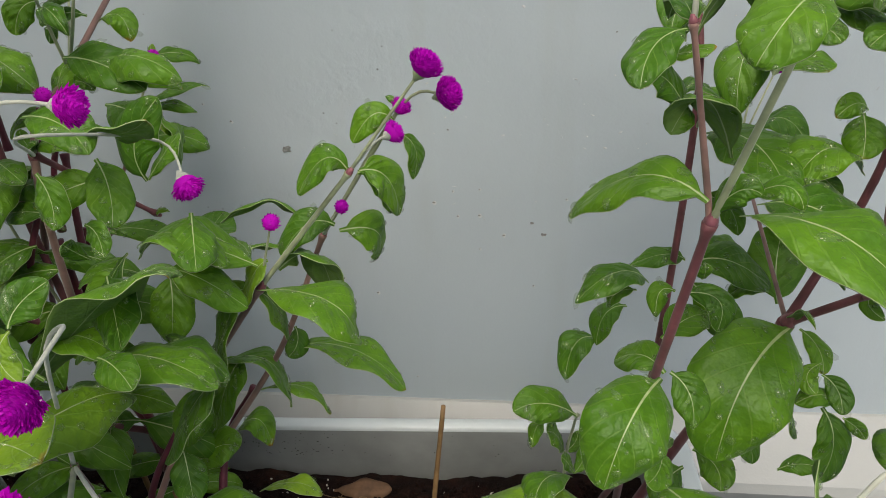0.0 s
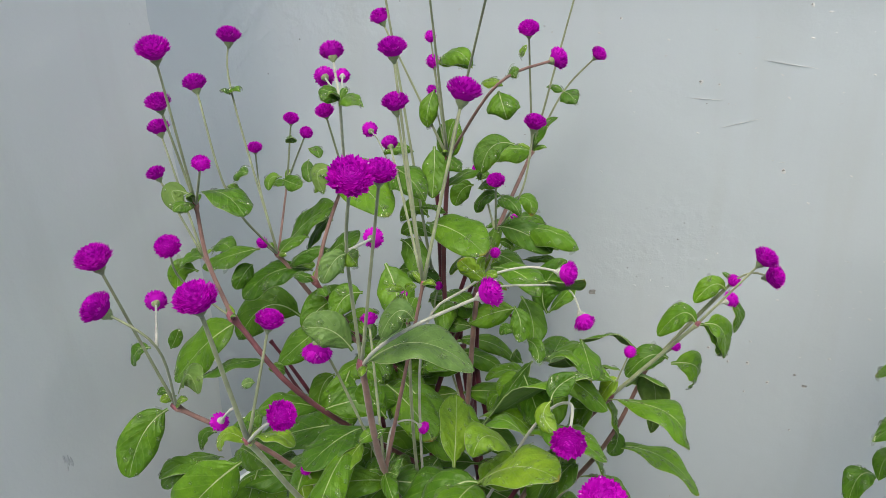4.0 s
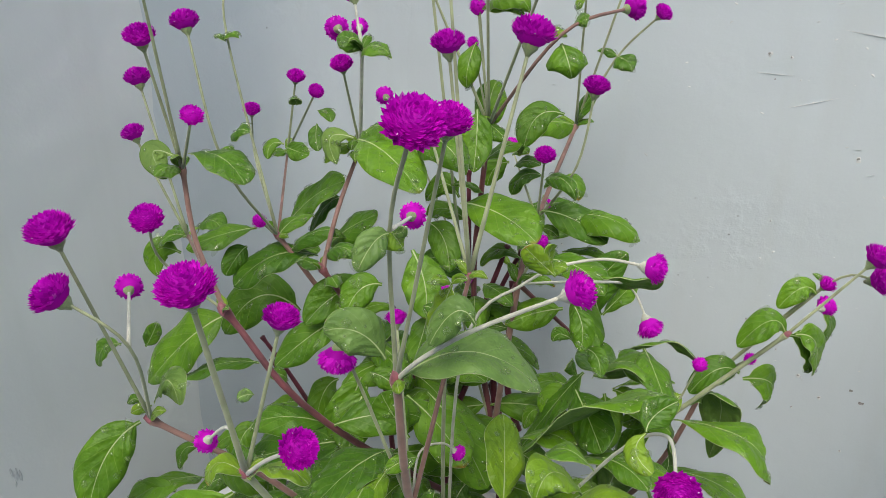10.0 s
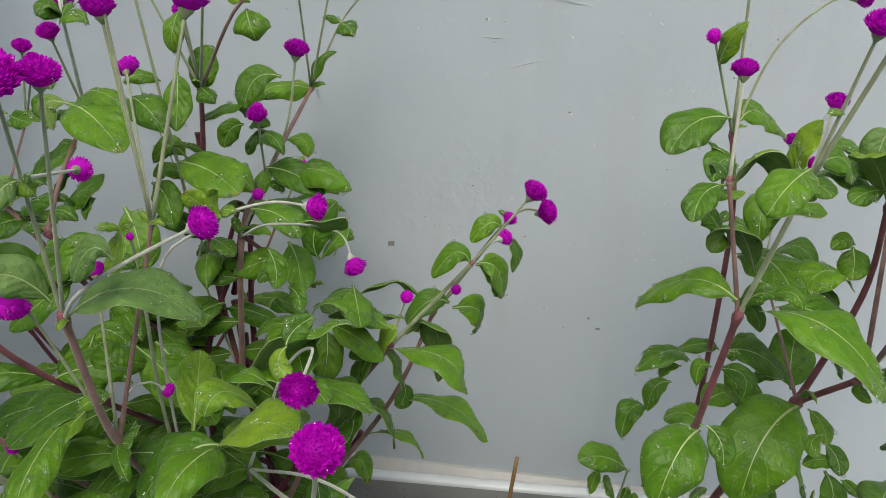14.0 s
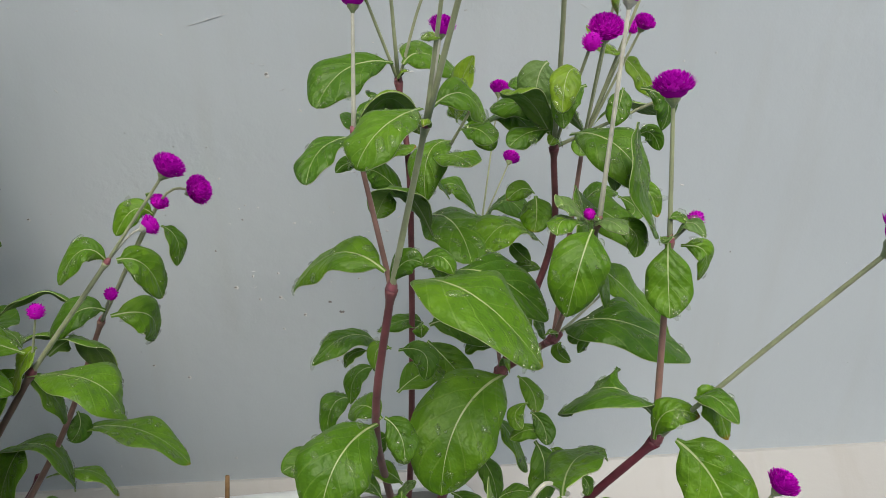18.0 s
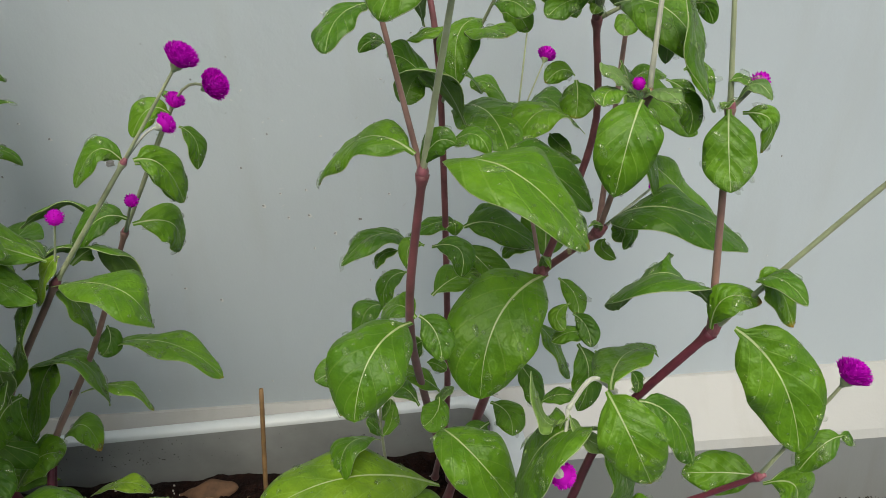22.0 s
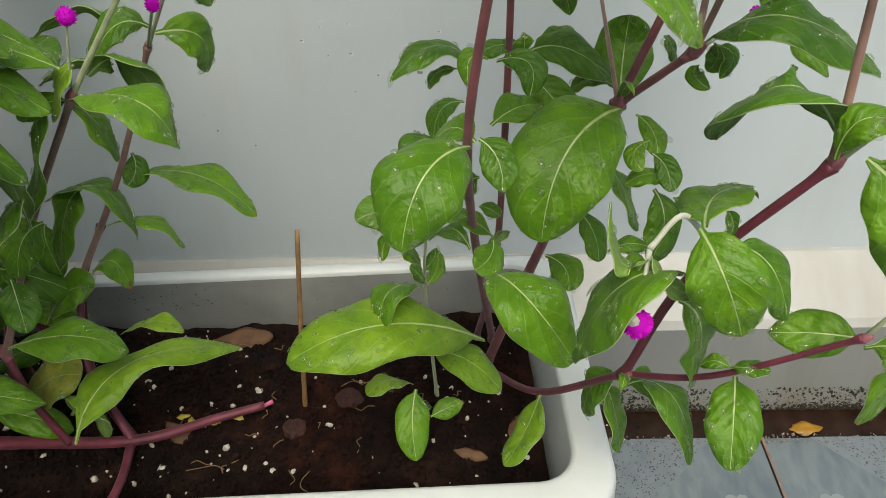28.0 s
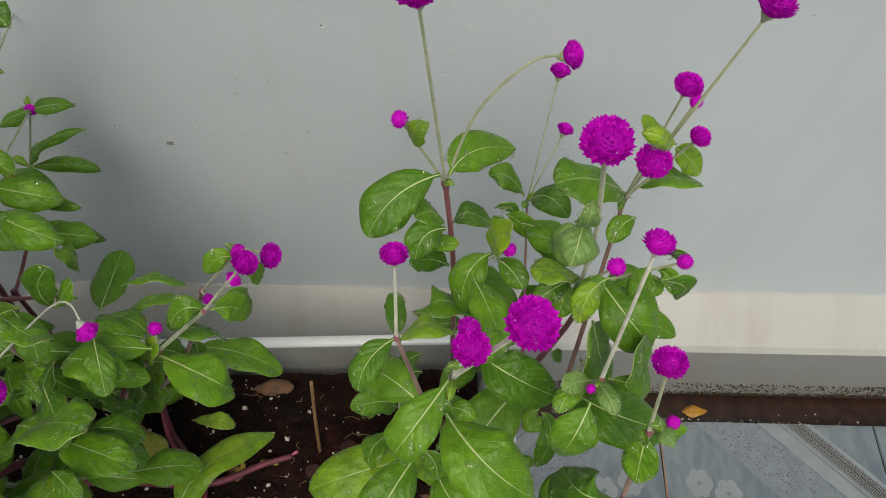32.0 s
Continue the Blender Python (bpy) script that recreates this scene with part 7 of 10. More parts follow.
leaf(A, (-0.348, 0.461, 0.569), (-0.358, 0.487, 0.568), 0.011, seed=489, arch=0.29, curl=0.21, fold=0.42, drops=14)
leaf(A, (-0.348, 0.461, 0.569), (-0.361, 0.458, 0.577), 0.007, LEAF_YOUNG, drops=3, seed=490, arch=0.28, curl=0.26, fold=0.47)
leaf(A, (-0.348, 0.461, 0.569), (-0.345, 0.437, 0.574), 0.012, seed=491, arch=0.21, curl=0.3, fold=0.28, drops=10)
leaf(A, (-0.348, 0.461, 0.569), (-0.335, 0.460, 0.579), 0.007, drops=3, seed=492, arch=0.26, curl=0.2, fold=0.13)
leaf(A, (-0.326, 0.425, 0.645), (-0.324, 0.438, 0.650), 0.007, drops=3, seed=493, arch=0.28, curl=0.43, fold=0.21)
leaf(A, (-0.326, 0.425, 0.645), (-0.329, 0.411, 0.652), 0.007, drops=3, seed=494, arch=0.23, curl=0.4, fold=0.5)
leaf(A, (-0.247, 0.452, 0.595), (-0.244, 0.460, 0.603), 0.004, drops=3, seed=495, arch=0.24, curl=0.18, fold=0.23)
leaf(A, (-0.247, 0.452, 0.595), (-0.245, 0.442, 0.603), 0.007, LEAF_YOUNG, drops=3, seed=496, arch=0.25, curl=0.26, fold=0.12)
leaf(A, (-0.206, 0.573, 0.571), (-0.221, 0.575, 0.576), 0.006, LEAF_YOUNG, drops=3, seed=497, arch=0.17, curl=0.4, fold=0.48)
leaf(A, (-0.206, 0.573, 0.571), (-0.191, 0.569, 0.577), 0.007, drops=3, seed=498, arch=0.21, curl=0.15, fold=0.4)
leaf(A, (-0.393, 0.259, 0.454), (-0.381, 0.258, 0.464), 0.007, LEAF_YOUNG, drops=3, seed=500, arch=0.26, curl=0.24, fold=0.13)
leaf(A, (-0.293, 0.208, 0.483), (-0.286, 0.214, 0.490), 0.005, LEAF_YOUNG, drops=3, seed=501, arch=0.24, curl=0.23, fold=0.14)
leaf(A, (-0.021, 0.463, 0.506), (-0.030, 0.468, 0.510), 0.005, drops=3, seed=508, arch=0.22, curl=0.13, fold=0.18)
leaf(A, (-0.438, 0.507, 0.547), (-0.434, 0.497, 0.550), 0.006, LEAF_YOUNG, drops=3, seed=515, arch=0.15, curl=0.12, fold=0.24)
leaf(A, (-0.438, 0.507, 0.547), (-0.443, 0.521, 0.552), 0.007, LEAF_YOUNG, drops=3, seed=516, arch=0.27, curl=0.39, fold=0.14)
leaf(A, (-0.219, 0.318, 0.547), (-0.228, 0.321, 0.553), 0.005, LEAF_YOUNG, drops=3, seed=518, arch=0.29, curl=0.25, fold=0.23)
leaf(A, (-0.219, 0.318, 0.547), (-0.208, 0.312, 0.549), 0.006, LEAF_YOUNG, drops=3, seed=520, arch=0.3, curl=0.2, fold=0.27)
leaf(A, (-0.238, 0.275, 0.420), (-0.245, 0.266, 0.429), 0.006, drops=3, seed=522, arch=0.13, curl=0.12, fold=0.37)
leaf(A, (-0.238, 0.275, 0.420), (-0.220, 0.255, 0.412), 0.012, seed=523, arch=0.3, curl=0.32, fold=0.14, drops=13)
leaf(A, (-0.232, 0.318, 0.515), (-0.223, 0.314, 0.521), 0.005, LEAF_YOUNG, drops=3, seed=526, arch=0.3, curl=0.39, fold=0.29)
leaf(A, (-0.232, 0.318, 0.515), (-0.233, 0.343, 0.519), 0.011, seed=527, arch=0.3, curl=0.33, fold=0.18, drops=14)
leaf(A, (-0.232, 0.318, 0.515), (-0.246, 0.320, 0.523), 0.007, drops=3, seed=528, arch=0.26, curl=0.33, fold=0.19)
leaf(A, (-0.240, 0.340, 0.300), (-0.231, 0.337, 0.306), 0.005, LEAF_YOUNG, drops=3, seed=530, arch=0.28, curl=0.23, fold=0.36)
leaf(A, (-0.185, 0.330, 0.360), (-0.208, 0.302, 0.360), 0.017, seed=531, arch=0.28, curl=0.13, fold=0.47, drops=19)
leaf(A, (-0.185, 0.330, 0.360), (-0.178, 0.323, 0.365), 0.005, LEAF_YOUNG, drops=3, seed=532, arch=0.16, curl=0.36, fold=0.18)
leaf(A, (-0.185, 0.330, 0.360), (-0.195, 0.333, 0.364), 0.005, drops=3, seed=534, arch=0.2, curl=0.4, fold=0.23)
leaf(B, (0.188, 0.410, 0.405), (0.188, 0.378, 0.427), 0.006, drops=3, seed=538, arch=0.17, curl=0.24, fold=0.24)
leaf(B, (0.214, 0.386, 0.444), (0.205, 0.369, 0.456), 0.005, drops=3, seed=542, arch=0.21, curl=0.23, fold=0.31)
leaf(B, (0.213, 0.415, 0.551), (0.206, 0.401, 0.558), 0.008, LEAF_YOUNG, drops=3, seed=543, arch=0.27, curl=0.25, fold=0.17)
leaf(B, (0.254, 0.499, 0.528), (0.246, 0.485, 0.534), 0.006, drops=3, seed=546, arch=0.12, curl=0.19, fold=0.24)
leaf(B, (0.105, 0.366, 0.577), (0.104, 0.396, 0.571), 0.012, seed=551, arch=0.21, curl=0.33, fold=0.28, drops=12)
leaf(B, (0.137, 0.340, 0.587), (0.135, 0.325, 0.592), 0.006, LEAF_YOUNG, drops=3, seed=555, arch=0.15, curl=0.26, fold=0.29)
leaf(B, (0.129, 0.476, 0.575), (0.135, 0.468, 0.583), 0.006, LEAF_YOUNG, drops=3, seed=558, arch=0.3, curl=0.14, fold=0.11)
leaf(B, (0.190, 0.326, 0.290), (0.185, 0.312, 0.294), 0.006, drops=3, seed=560, arch=0.26, curl=0.39, fold=0.21)
leaf(B, (0.226, 0.363, 0.528), (0.219, 0.356, 0.533), 0.004, drops=3, seed=573, arch=0.25, curl=0.33, fold=0.13)
leaf(B, (0.194, 0.558, 0.439), (0.188, 0.547, 0.445), 0.007, drops=3, seed=575, arch=0.17, curl=0.28, fold=0.32)
leaf(B, (0.194, 0.558, 0.439), (0.201, 0.563, 0.446), 0.005, LEAF_YOUNG, drops=3, seed=576, arch=0.26, curl=0.44, fold=0.48)
leaf(A, (-0.177, 0.460, 0.438), (-0.166, 0.456, 0.441), 0.005, LEAF_YOUNG, drops=3, seed=580, arch=0.21, curl=0.45, fold=0.32)
leaf(A, (-0.216, 0.426, 0.493), (-0.226, 0.435, 0.503), 0.007, drops=3, seed=581, arch=0.25, curl=0.39, fold=0.11)
leaf(A, (-0.216, 0.426, 0.493), (-0.207, 0.417, 0.503), 0.008, drops=3, seed=582, arch=0.16, curl=0.34, fold=0.26)
leaf(A, (-0.296, 0.585, 0.345), (-0.284, 0.577, 0.349), 0.007, drops=3, seed=584, arch=0.23, curl=0.26, fold=0.46)
leaf(A, (-0.296, 0.585, 0.345), (-0.306, 0.595, 0.348), 0.007, drops=3, seed=585, arch=0.13, curl=0.4, fold=0.48)
leaf(A, (-0.262, 0.600, 0.424), (-0.253, 0.596, 0.429), 0.005, LEAF_YOUNG, drops=3, seed=586, arch=0.25, curl=0.32, fold=0.26)
leaf(A, (-0.262, 0.600, 0.424), (-0.274, 0.607, 0.433), 0.008, LEAF_YOUNG, drops=3, seed=587, arch=0.28, curl=0.25, fold=0.13)
leaf(A, (-0.234, 0.614, 0.486), (-0.205, 0.630, 0.475), 0.015, seed=588, arch=0.25, curl=0.15, fold=0.37, drops=16)
leaf(A, (-0.234, 0.614, 0.486), (-0.239, 0.625, 0.491), 0.006, LEAF_YOUNG, drops=3, seed=589, arch=0.14, curl=0.32, fold=0.3)
leaf(A, (-0.234, 0.614, 0.486), (-0.264, 0.604, 0.476), 0.016, seed=590, arch=0.12, curl=0.14, fold=0.18, drops=14)
leaf(A, (-0.234, 0.614, 0.486), (-0.233, 0.606, 0.490), 0.004, drops=3, seed=591, arch=0.22, curl=0.14, fold=0.39)
leaf(B, (0.192, 0.410, 0.403), (0.145, 0.350, 0.362), 0.051, mid=(0.158, 0.368, 0.404), face=(-0.02, -0.55, 0.84), seed=1000, fold=0.34, drops=58)
leaf(B, (0.110, 0.346, 0.421), (0.081, 0.298, 0.401), 0.037, mid=(0.091, 0.312, 0.429), face=(0.05, -0.42, 0.91), seed=1001, fold=0.35, drops=32)
leaf(B, (0.114, 0.347, 0.424), (0.124, 0.332, 0.406), 0.017, mid=(0.122, 0.340, 0.418), face=(-0.08, -0.79, 0.61), seed=1002, fold=0.28, drops=9)
leaf(B, (0.112, 0.350, 0.421), (0.093, 0.372, 0.408), 0.018, mid=(0.103, 0.361, 0.422), face=(-0.52, 0.03, 0.85), seed=1003, fold=0.27, drops=11)
leaf(B, (0.111, 0.403, 0.435), (0.073, 0.386, 0.433), 0.024, mid=(0.093, 0.395, 0.446), face=(0.01, -0.08, 1.00), seed=1004, fold=0.26, drops=17)
leaf(B, (0.105, 0.400, 0.432), (0.091, 0.395, 0.424), 0.009, mid=(0.095, 0.398, 0.431), face=(-0.45, -0.27, 0.85), seed=1005, fold=0.27, drops=6)
leaf(B, (0.119, 0.380, 0.446), (0.110, 0.372, 0.436), 0.011, mid=(0.111, 0.376, 0.448), face=(0.11, -0.82, 0.57), seed=1006, fold=0.24, drops=7)
leaf(B, (0.123, 0.380, 0.445), (0.137, 0.365, 0.434), 0.015, mid=(0.137, 0.372, 0.447), face=(0.08, -0.51, 0.85), seed=1007, fold=0.36, drops=10)
leaf(B, (0.141, 0.450, 0.418), (0.110, 0.450, 0.413), 0.017, mid=(0.128, 0.450, 0.421), face=(-0.16, -0.24, 0.96), seed=1008, fold=0.28, drops=10)
leaf(B, (0.145, 0.446, 0.419), (0.192, 0.449, 0.400), 0.027, mid=(0.166, 0.448, 0.419), face=(0.37, -0.37, 0.86), seed=1009, fold=0.20, drops=19)
leaf(B, (0.149, 0.455, 0.421), (0.176, 0.470, 0.414), 0.014, mid=(0.165, 0.463, 0.422), face=(0.26, -0.02, 0.97), seed=1010, fold=0.32, drops=9)
leaf(B, (0.143, 0.440, 0.410), (0.170, 0.425, 0.382), 0.023, mid=(0.157, 0.432, 0.398), face=(-0.07, -0.90, 0.43), seed=1011, fold=0.24, drops=14)
leaf(B, (0.122, 0.400, 0.400), (0.153, 0.430, 0.394), 0.022, mid=(0.137, 0.415, 0.402), face=(0.28, -0.10, 0.95), seed=1012, fold=0.23, drops=15)
leaf(B, (0.194, 0.455, 0.393), (0.170, 0.450, 0.392), 0.014, mid=(0.180, 0.453, 0.398), face=(-0.02, -0.15, 0.99), seed=1013, fold=0.38, drops=8)
leaf(B, (0.145, 0.455, 0.457), (0.164, 0.440, 0.441), 0.016, mid=(0.158, 0.448, 0.455), face=(0.16, -0.62, 0.77), seed=1014, fold=0.28, drops=10)
leaf(B, (0.198, 0.448, 0.389), (0.206, 0.485, 0.422), 0.035, mid=(0.204, 0.477, 0.399), face=(-0.16, -0.64, 0.75), seed=1015, fold=0.18, drops=25)
leaf(B, (0.218, 0.387, 0.448), (0.286, 0.360, 0.443), 0.043, mid=(0.243, 0.363, 0.469), face=(0.02, -0.15, 0.99), seed=1016, fold=0.24, drops=45)
leaf(B, (0.248, 0.312, 0.445), (0.213, 0.336, 0.428), 0.038, mid=(0.221, 0.309, 0.466), face=(-0.36, 0.11, 0.93), seed=1017, fold=0.27, drops=37)
leaf(B, (0.245, 0.302, 0.439), (0.265, 0.300, 0.453), 0.017, mid=(0.249, 0.301, 0.456), face=(-0.57, -0.37, 0.73), seed=1018, fold=0.25, drops=10)
leaf(B, (0.201, 0.420, 0.393), (0.210, 0.400, 0.378), 0.014, mid=(0.209, 0.410, 0.387), face=(0.24, -0.51, 0.83), seed=1019, fold=0.16, drops=9)
leaf(B, (0.202, 0.390, 0.395), (0.196, 0.375, 0.387), 0.011, mid=(0.193, 0.383, 0.392), face=(-0.40, -0.28, 0.87), seed=1020, fold=0.18, drops=7)
leaf(B, (0.204, 0.390, 0.387), (0.212, 0.375, 0.373), 0.013, mid=(0.211, 0.383, 0.382), face=(-0.31, -0.72, 0.62), seed=1021, fold=0.28, drops=8)
leaf(B, (0.214, 0.385, 0.373), (0.190, 0.380, 0.375), 0.013, mid=(0.202, 0.383, 0.379), face=(0.17, -0.31, 0.94), seed=1022, fold=0.18, drops=8)
leaf(B, (0.207, 0.385, 0.368), (0.203, 0.360, 0.338), 0.020, mid=(0.211, 0.372, 0.355), face=(0.13, -0.76, 0.64), seed=1023, fold=0.27, drops=13)
leaf(B, (0.216, 0.380, 0.366), (0.225, 0.370, 0.361), 0.008, mid=(0.222, 0.375, 0.364), face=(-0.39, -0.65, 0.65), seed=1024, fold=0.35, drops=6)
leaf(B, (0.199, 0.292, 0.416), (0.234, 0.335, 0.403), 0.030, mid=(0.214, 0.324, 0.408), face=(-0.21, 0.43, 0.88), seed=1025, fold=0.20, drops=23)
leaf(B, (0.197, 0.291, 0.416), (0.214, 0.268, 0.380), 0.029, mid=(0.203, 0.271, 0.407), face=(-0.23, -0.87, 0.44), seed=1026, fold=0.16, drops=20)
leaf(B, (0.217, 0.302, 0.398), (0.243, 0.290, 0.366), 0.022, mid=(0.232, 0.296, 0.391), face=(0.54, -0.56, 0.63), seed=1027, fold=0.16, drops=15)
leaf(B, (0.214, 0.310, 0.410), (0.218, 0.310, 0.396), 0.008, mid=(0.218, 0.310, 0.403), face=(0.59, -0.79, 0.16), seed=1028, fold=0.27, drops=6)
leaf(B, (0.196, 0.294, 0.390), (0.158, 0.306, 0.327), 0.044, mid=(0.170, 0.292, 0.385), face=(-0.84, 0.15, 0.53), seed=1029, fold=0.30, drops=44)
leaf(B, (0.121, 0.353, 0.340), (0.161, 0.316, 0.312), 0.038, mid=(0.137, 0.325, 0.347), face=(0.29, -0.37, 0.88), seed=1030, fold=0.39, drops=36)
leaf(B, (0.277, 0.289, 0.355), (0.243, 0.300, 0.348), 0.022, mid=(0.261, 0.294, 0.354), face=(-0.35, -0.65, 0.68), seed=1031, fold=0.33, drops=13)
leaf(B, (0.280, 0.288, 0.350), (0.295, 0.288, 0.295), 0.025, mid=(0.299, 0.288, 0.341), face=(0.52, -0.84, 0.13), seed=1032, fold=0.25, drops=22)
leaf(B, (0.231, 0.299, 0.325), (0.219, 0.305, 0.320), 0.008, mid=(0.224, 0.302, 0.327), face=(-0.49, -0.28, 0.83), seed=1033, fold=0.39, drops=6)
leaf(B, (0.231, 0.299, 0.326), (0.246, 0.292, 0.331), 0.009, mid=(0.238, 0.295, 0.330), face=(-0.42, -0.19, 0.89), seed=1034, fold=0.36, drops=6)
leaf(B, (0.235, 0.300, 0.318), (0.226, 0.262, 0.297), 0.025, mid=(0.230, 0.281, 0.312), face=(-0.29, -0.40, 0.87), seed=1035, fold=0.34, drops=16)
leaf(B, (0.199, 0.325, 0.287), (0.222, 0.290, 0.260), 0.029, mid=(0.214, 0.307, 0.289), face=(0.54, -0.26, 0.80), seed=1036, fold=0.25, drops=22)
leaf(B, (0.200, 0.300, 0.369), (0.224, 0.318, 0.290), 0.033, mid=(0.217, 0.309, 0.340), face=(0.79, -0.60, 0.10), seed=1037, fold=0.17, drops=34)
leaf(B, (0.193, 0.340, 0.272), (0.177, 0.345, 0.232), 0.023, mid=(0.180, 0.343, 0.260), face=(-0.93, -0.04, 0.37), seed=1038, fold=0.18, drops=16)
leaf(B, (0.187, 0.345, 0.259), (0.200, 0.335, 0.209), 0.026, mid=(0.194, 0.340, 0.239), face=(0.80, -0.52, 0.31), seed=1039, fold=0.32, drops=19)
leaf(B, (0.196, 0.335, 0.270), (0.220, 0.340, 0.240), 0.021, mid=(0.210, 0.338, 0.267), face=(0.78, -0.24, 0.58), seed=1040, fold=0.23, drops=14)
leaf(B, (0.119, 0.394, 0.245), (0.003, 0.350, 0.275), 0.050, LEAF_YOUNG, mid=(0.061, 0.367, 0.287), face=(0.28, -0.10, 0.95), seed=1041, fold=0.26, drops=66)
leaf(B, (0.083, 0.395, 0.234), (0.129, 0.373, 0.220), 0.028, LEAF_YOUNG, mid=(0.107, 0.384, 0.237), face=(0.16, -0.24, 0.96), seed=1042, fold=0.21, drops=21)
leaf(B, (0.081, 0.403, 0.283), (0.057, 0.366, 0.283), 0.027, mid=(0.062, 0.385, 0.298), face=(-0.24, 0.15, 0.96), seed=1043, fold=0.39, drops=20)
leaf(B, (0.083, 0.403, 0.286), (0.074, 0.400, 0.304), 0.010, mid=(0.078, 0.402, 0.297), face=(0.86, -0.39, 0.34), seed=1044, fold=0.35, drops=7)
leaf(B, (0.083, 0.403, 0.286), (0.091, 0.420, 0.298), 0.011, mid=(0.089, 0.411, 0.290), face=(-0.31, -0.42, 0.85), seed=1045, fold=0.38, drops=7)
leaf(B, (0.072, 0.391, 0.200), (0.072, 0.355, 0.169), 0.024, mid=(0.070, 0.373, 0.188), face=(0.07, -0.64, 0.76), seed=1046, fold=0.27, drops=16)
leaf(B, (0.070, 0.391, 0.206), (0.043, 0.368, 0.223), 0.019, LEAF_YOUNG, mid=(0.055, 0.380, 0.223), face=(0.15, 0.48, 0.86), seed=1047, fold=0.17, drops=13)
leaf(B, (0.081, 0.390, 0.171), (0.104, 0.400, 0.174), 0.015, mid=(0.092, 0.395, 0.173), face=(0.15, -0.57, 0.81), seed=1048, fold=0.22, drops=9)
leaf(B, (0.153, 0.365, 0.225), (0.129, 0.330, 0.200), 0.025, LEAF_YOUNG, mid=(0.143, 0.348, 0.212), face=(-0.66, -0.08, 0.75), seed=1049, fold=0.40, drops=17)
leaf(B, (0.123, 0.390, 0.334), (0.088, 0.400, 0.349), 0.020, mid=(0.109, 0.395, 0.344), face=(0.36, -0.09, 0.93), seed=1050, fold=0.23, drops=13)
leaf(B, (0.110, 0.370, 0.342), (0.088, 0.384, 0.338), 0.017, mid=(0.100, 0.377, 0.351), face=(-0.11, 0.06, 0.99), seed=1051, fold=0.16, drops=11)
leaf(B, (0.122, 0.365, 0.352), (0.112, 0.345, 0.349), 0.017, mid=(0.120, 0.355, 0.349), face=(0.30, -0.28, 0.91), seed=1052, fold=0.38, drops=9)
leaf(B, (0.119, 0.370, 0.341), (0.131, 0.380, 0.346), 0.008, LEAF_GREY, mid=(0.125, 0.375, 0.345), face=(-0.31, -0.12, 0.95), seed=1053, fold=0.34, drops=6)
leaf(B, (0.115, 0.385, 0.378), (0.109, 0.390, 0.354), 0.013, mid=(0.109, 0.388, 0.370), face=(-0.84, -0.53, 0.09), seed=1054, fold=0.18, drops=8)
leaf(B, (0.116, 0.420, 0.333), (0.128, 0.410, 0.333), 0.009, mid=(0.122, 0.415, 0.335), face=(-0.48, -0.55, 0.68), seed=1055, fold=0.17, drops=6)
leaf(B, (0.158, 0.420, 0.294), (0.169, 0.391, 0.290), 0.021, mid=(0.168, 0.405, 0.296), face=(-0.40, -0.27, 0.88), seed=1056, fold=0.18, drops=12)
leaf(B, (0.158, 0.430, 0.265), (0.147, 0.410, 0.243), 0.023, mid=(0.146, 0.420, 0.259), face=(-0.08, -0.73, 0.68), seed=1057, fold=0.36, drops=13)
leaf(B, (0.175, 0.420, 0.329), (0.187, 0.400, 0.305), 0.017, mid=(0.184, 0.410, 0.319), face=(0.21, -0.70, 0.68), seed=1058, fold=0.23, drops=11)
leaf(B, (0.181, 0.360, 0.347), (0.201, 0.360, 0.350), 0.011, mid=(0.190, 0.360, 0.352), face=(-0.15, -0.23, 0.96), seed=1059, fold=0.16, drops=7)
leaf(B, (0.187, 0.410, 0.365), (0.207, 0.400, 0.328), 0.020, mid=(0.196, 0.405, 0.355), face=(0.77, -0.38, 0.52), seed=1060, fold=0.21, drops=14)
leaf(B, (0.253, 0.440, 0.462), (0.317, 0.455, 0.394), 0.026, mid=(0.280, 0.448, 0.436), face=(0.68, -0.51, 0.54), seed=1061, fold=0.28, drops=31)
leaf(B, (0.209, 0.420, 0.437), (0.218, 0.420, 0.420), 0.010, mid=(0.214, 0.420, 0.431), face=(0.67, -0.65, 0.36), seed=1062, fold=0.18, drops=6)
leaf(B, (0.231, 0.405, 0.438), (0.234, 0.400, 0.423), 0.011, mid=(0.239, 0.403, 0.433), face=(0.62, -0.71, 0.33), seed=1063, fold=0.20, drops=7)
leaf(B, (0.224, 0.405, 0.428), (0.228, 0.395, 0.420), 0.009, mid=(0.221, 0.400, 0.425), face=(-0.39, -0.67, 0.64), seed=1064, fold=0.21, drops=6)
leaf(B, (0.231, 0.410, 0.437), (0.234, 0.420, 0.417), 0.012, mid=(0.236, 0.415, 0.427), face=(-0.62, -0.66, -0.41), seed=1065, fold=0.37, drops=7)
leaf(B, (0.181, 0.292, 0.402), (0.201, 0.285, 0.385), 0.012, LEAF_UNDER, mid=(0.188, 0.288, 0.391), face=(0.61, -0.10, 0.79), seed=1066, fold=0.37, drops=8)
leaf(B, (0.180, 0.292, 0.400), (0.164, 0.300, 0.423), 0.015, LEAF_UNDER, mid=(0.170, 0.296, 0.396), face=(0.74, -0.25, 0.62), seed=1067, fold=0.15, drops=11)
leaf(A, (-0.106, 0.424, 0.408), (-0.044, 0.400, 0.391), 0.042, mid=(-0.059, 0.402, 0.418), face=(0.31, 0.13, 0.94), seed=1068, fold=0.26, drops=41)
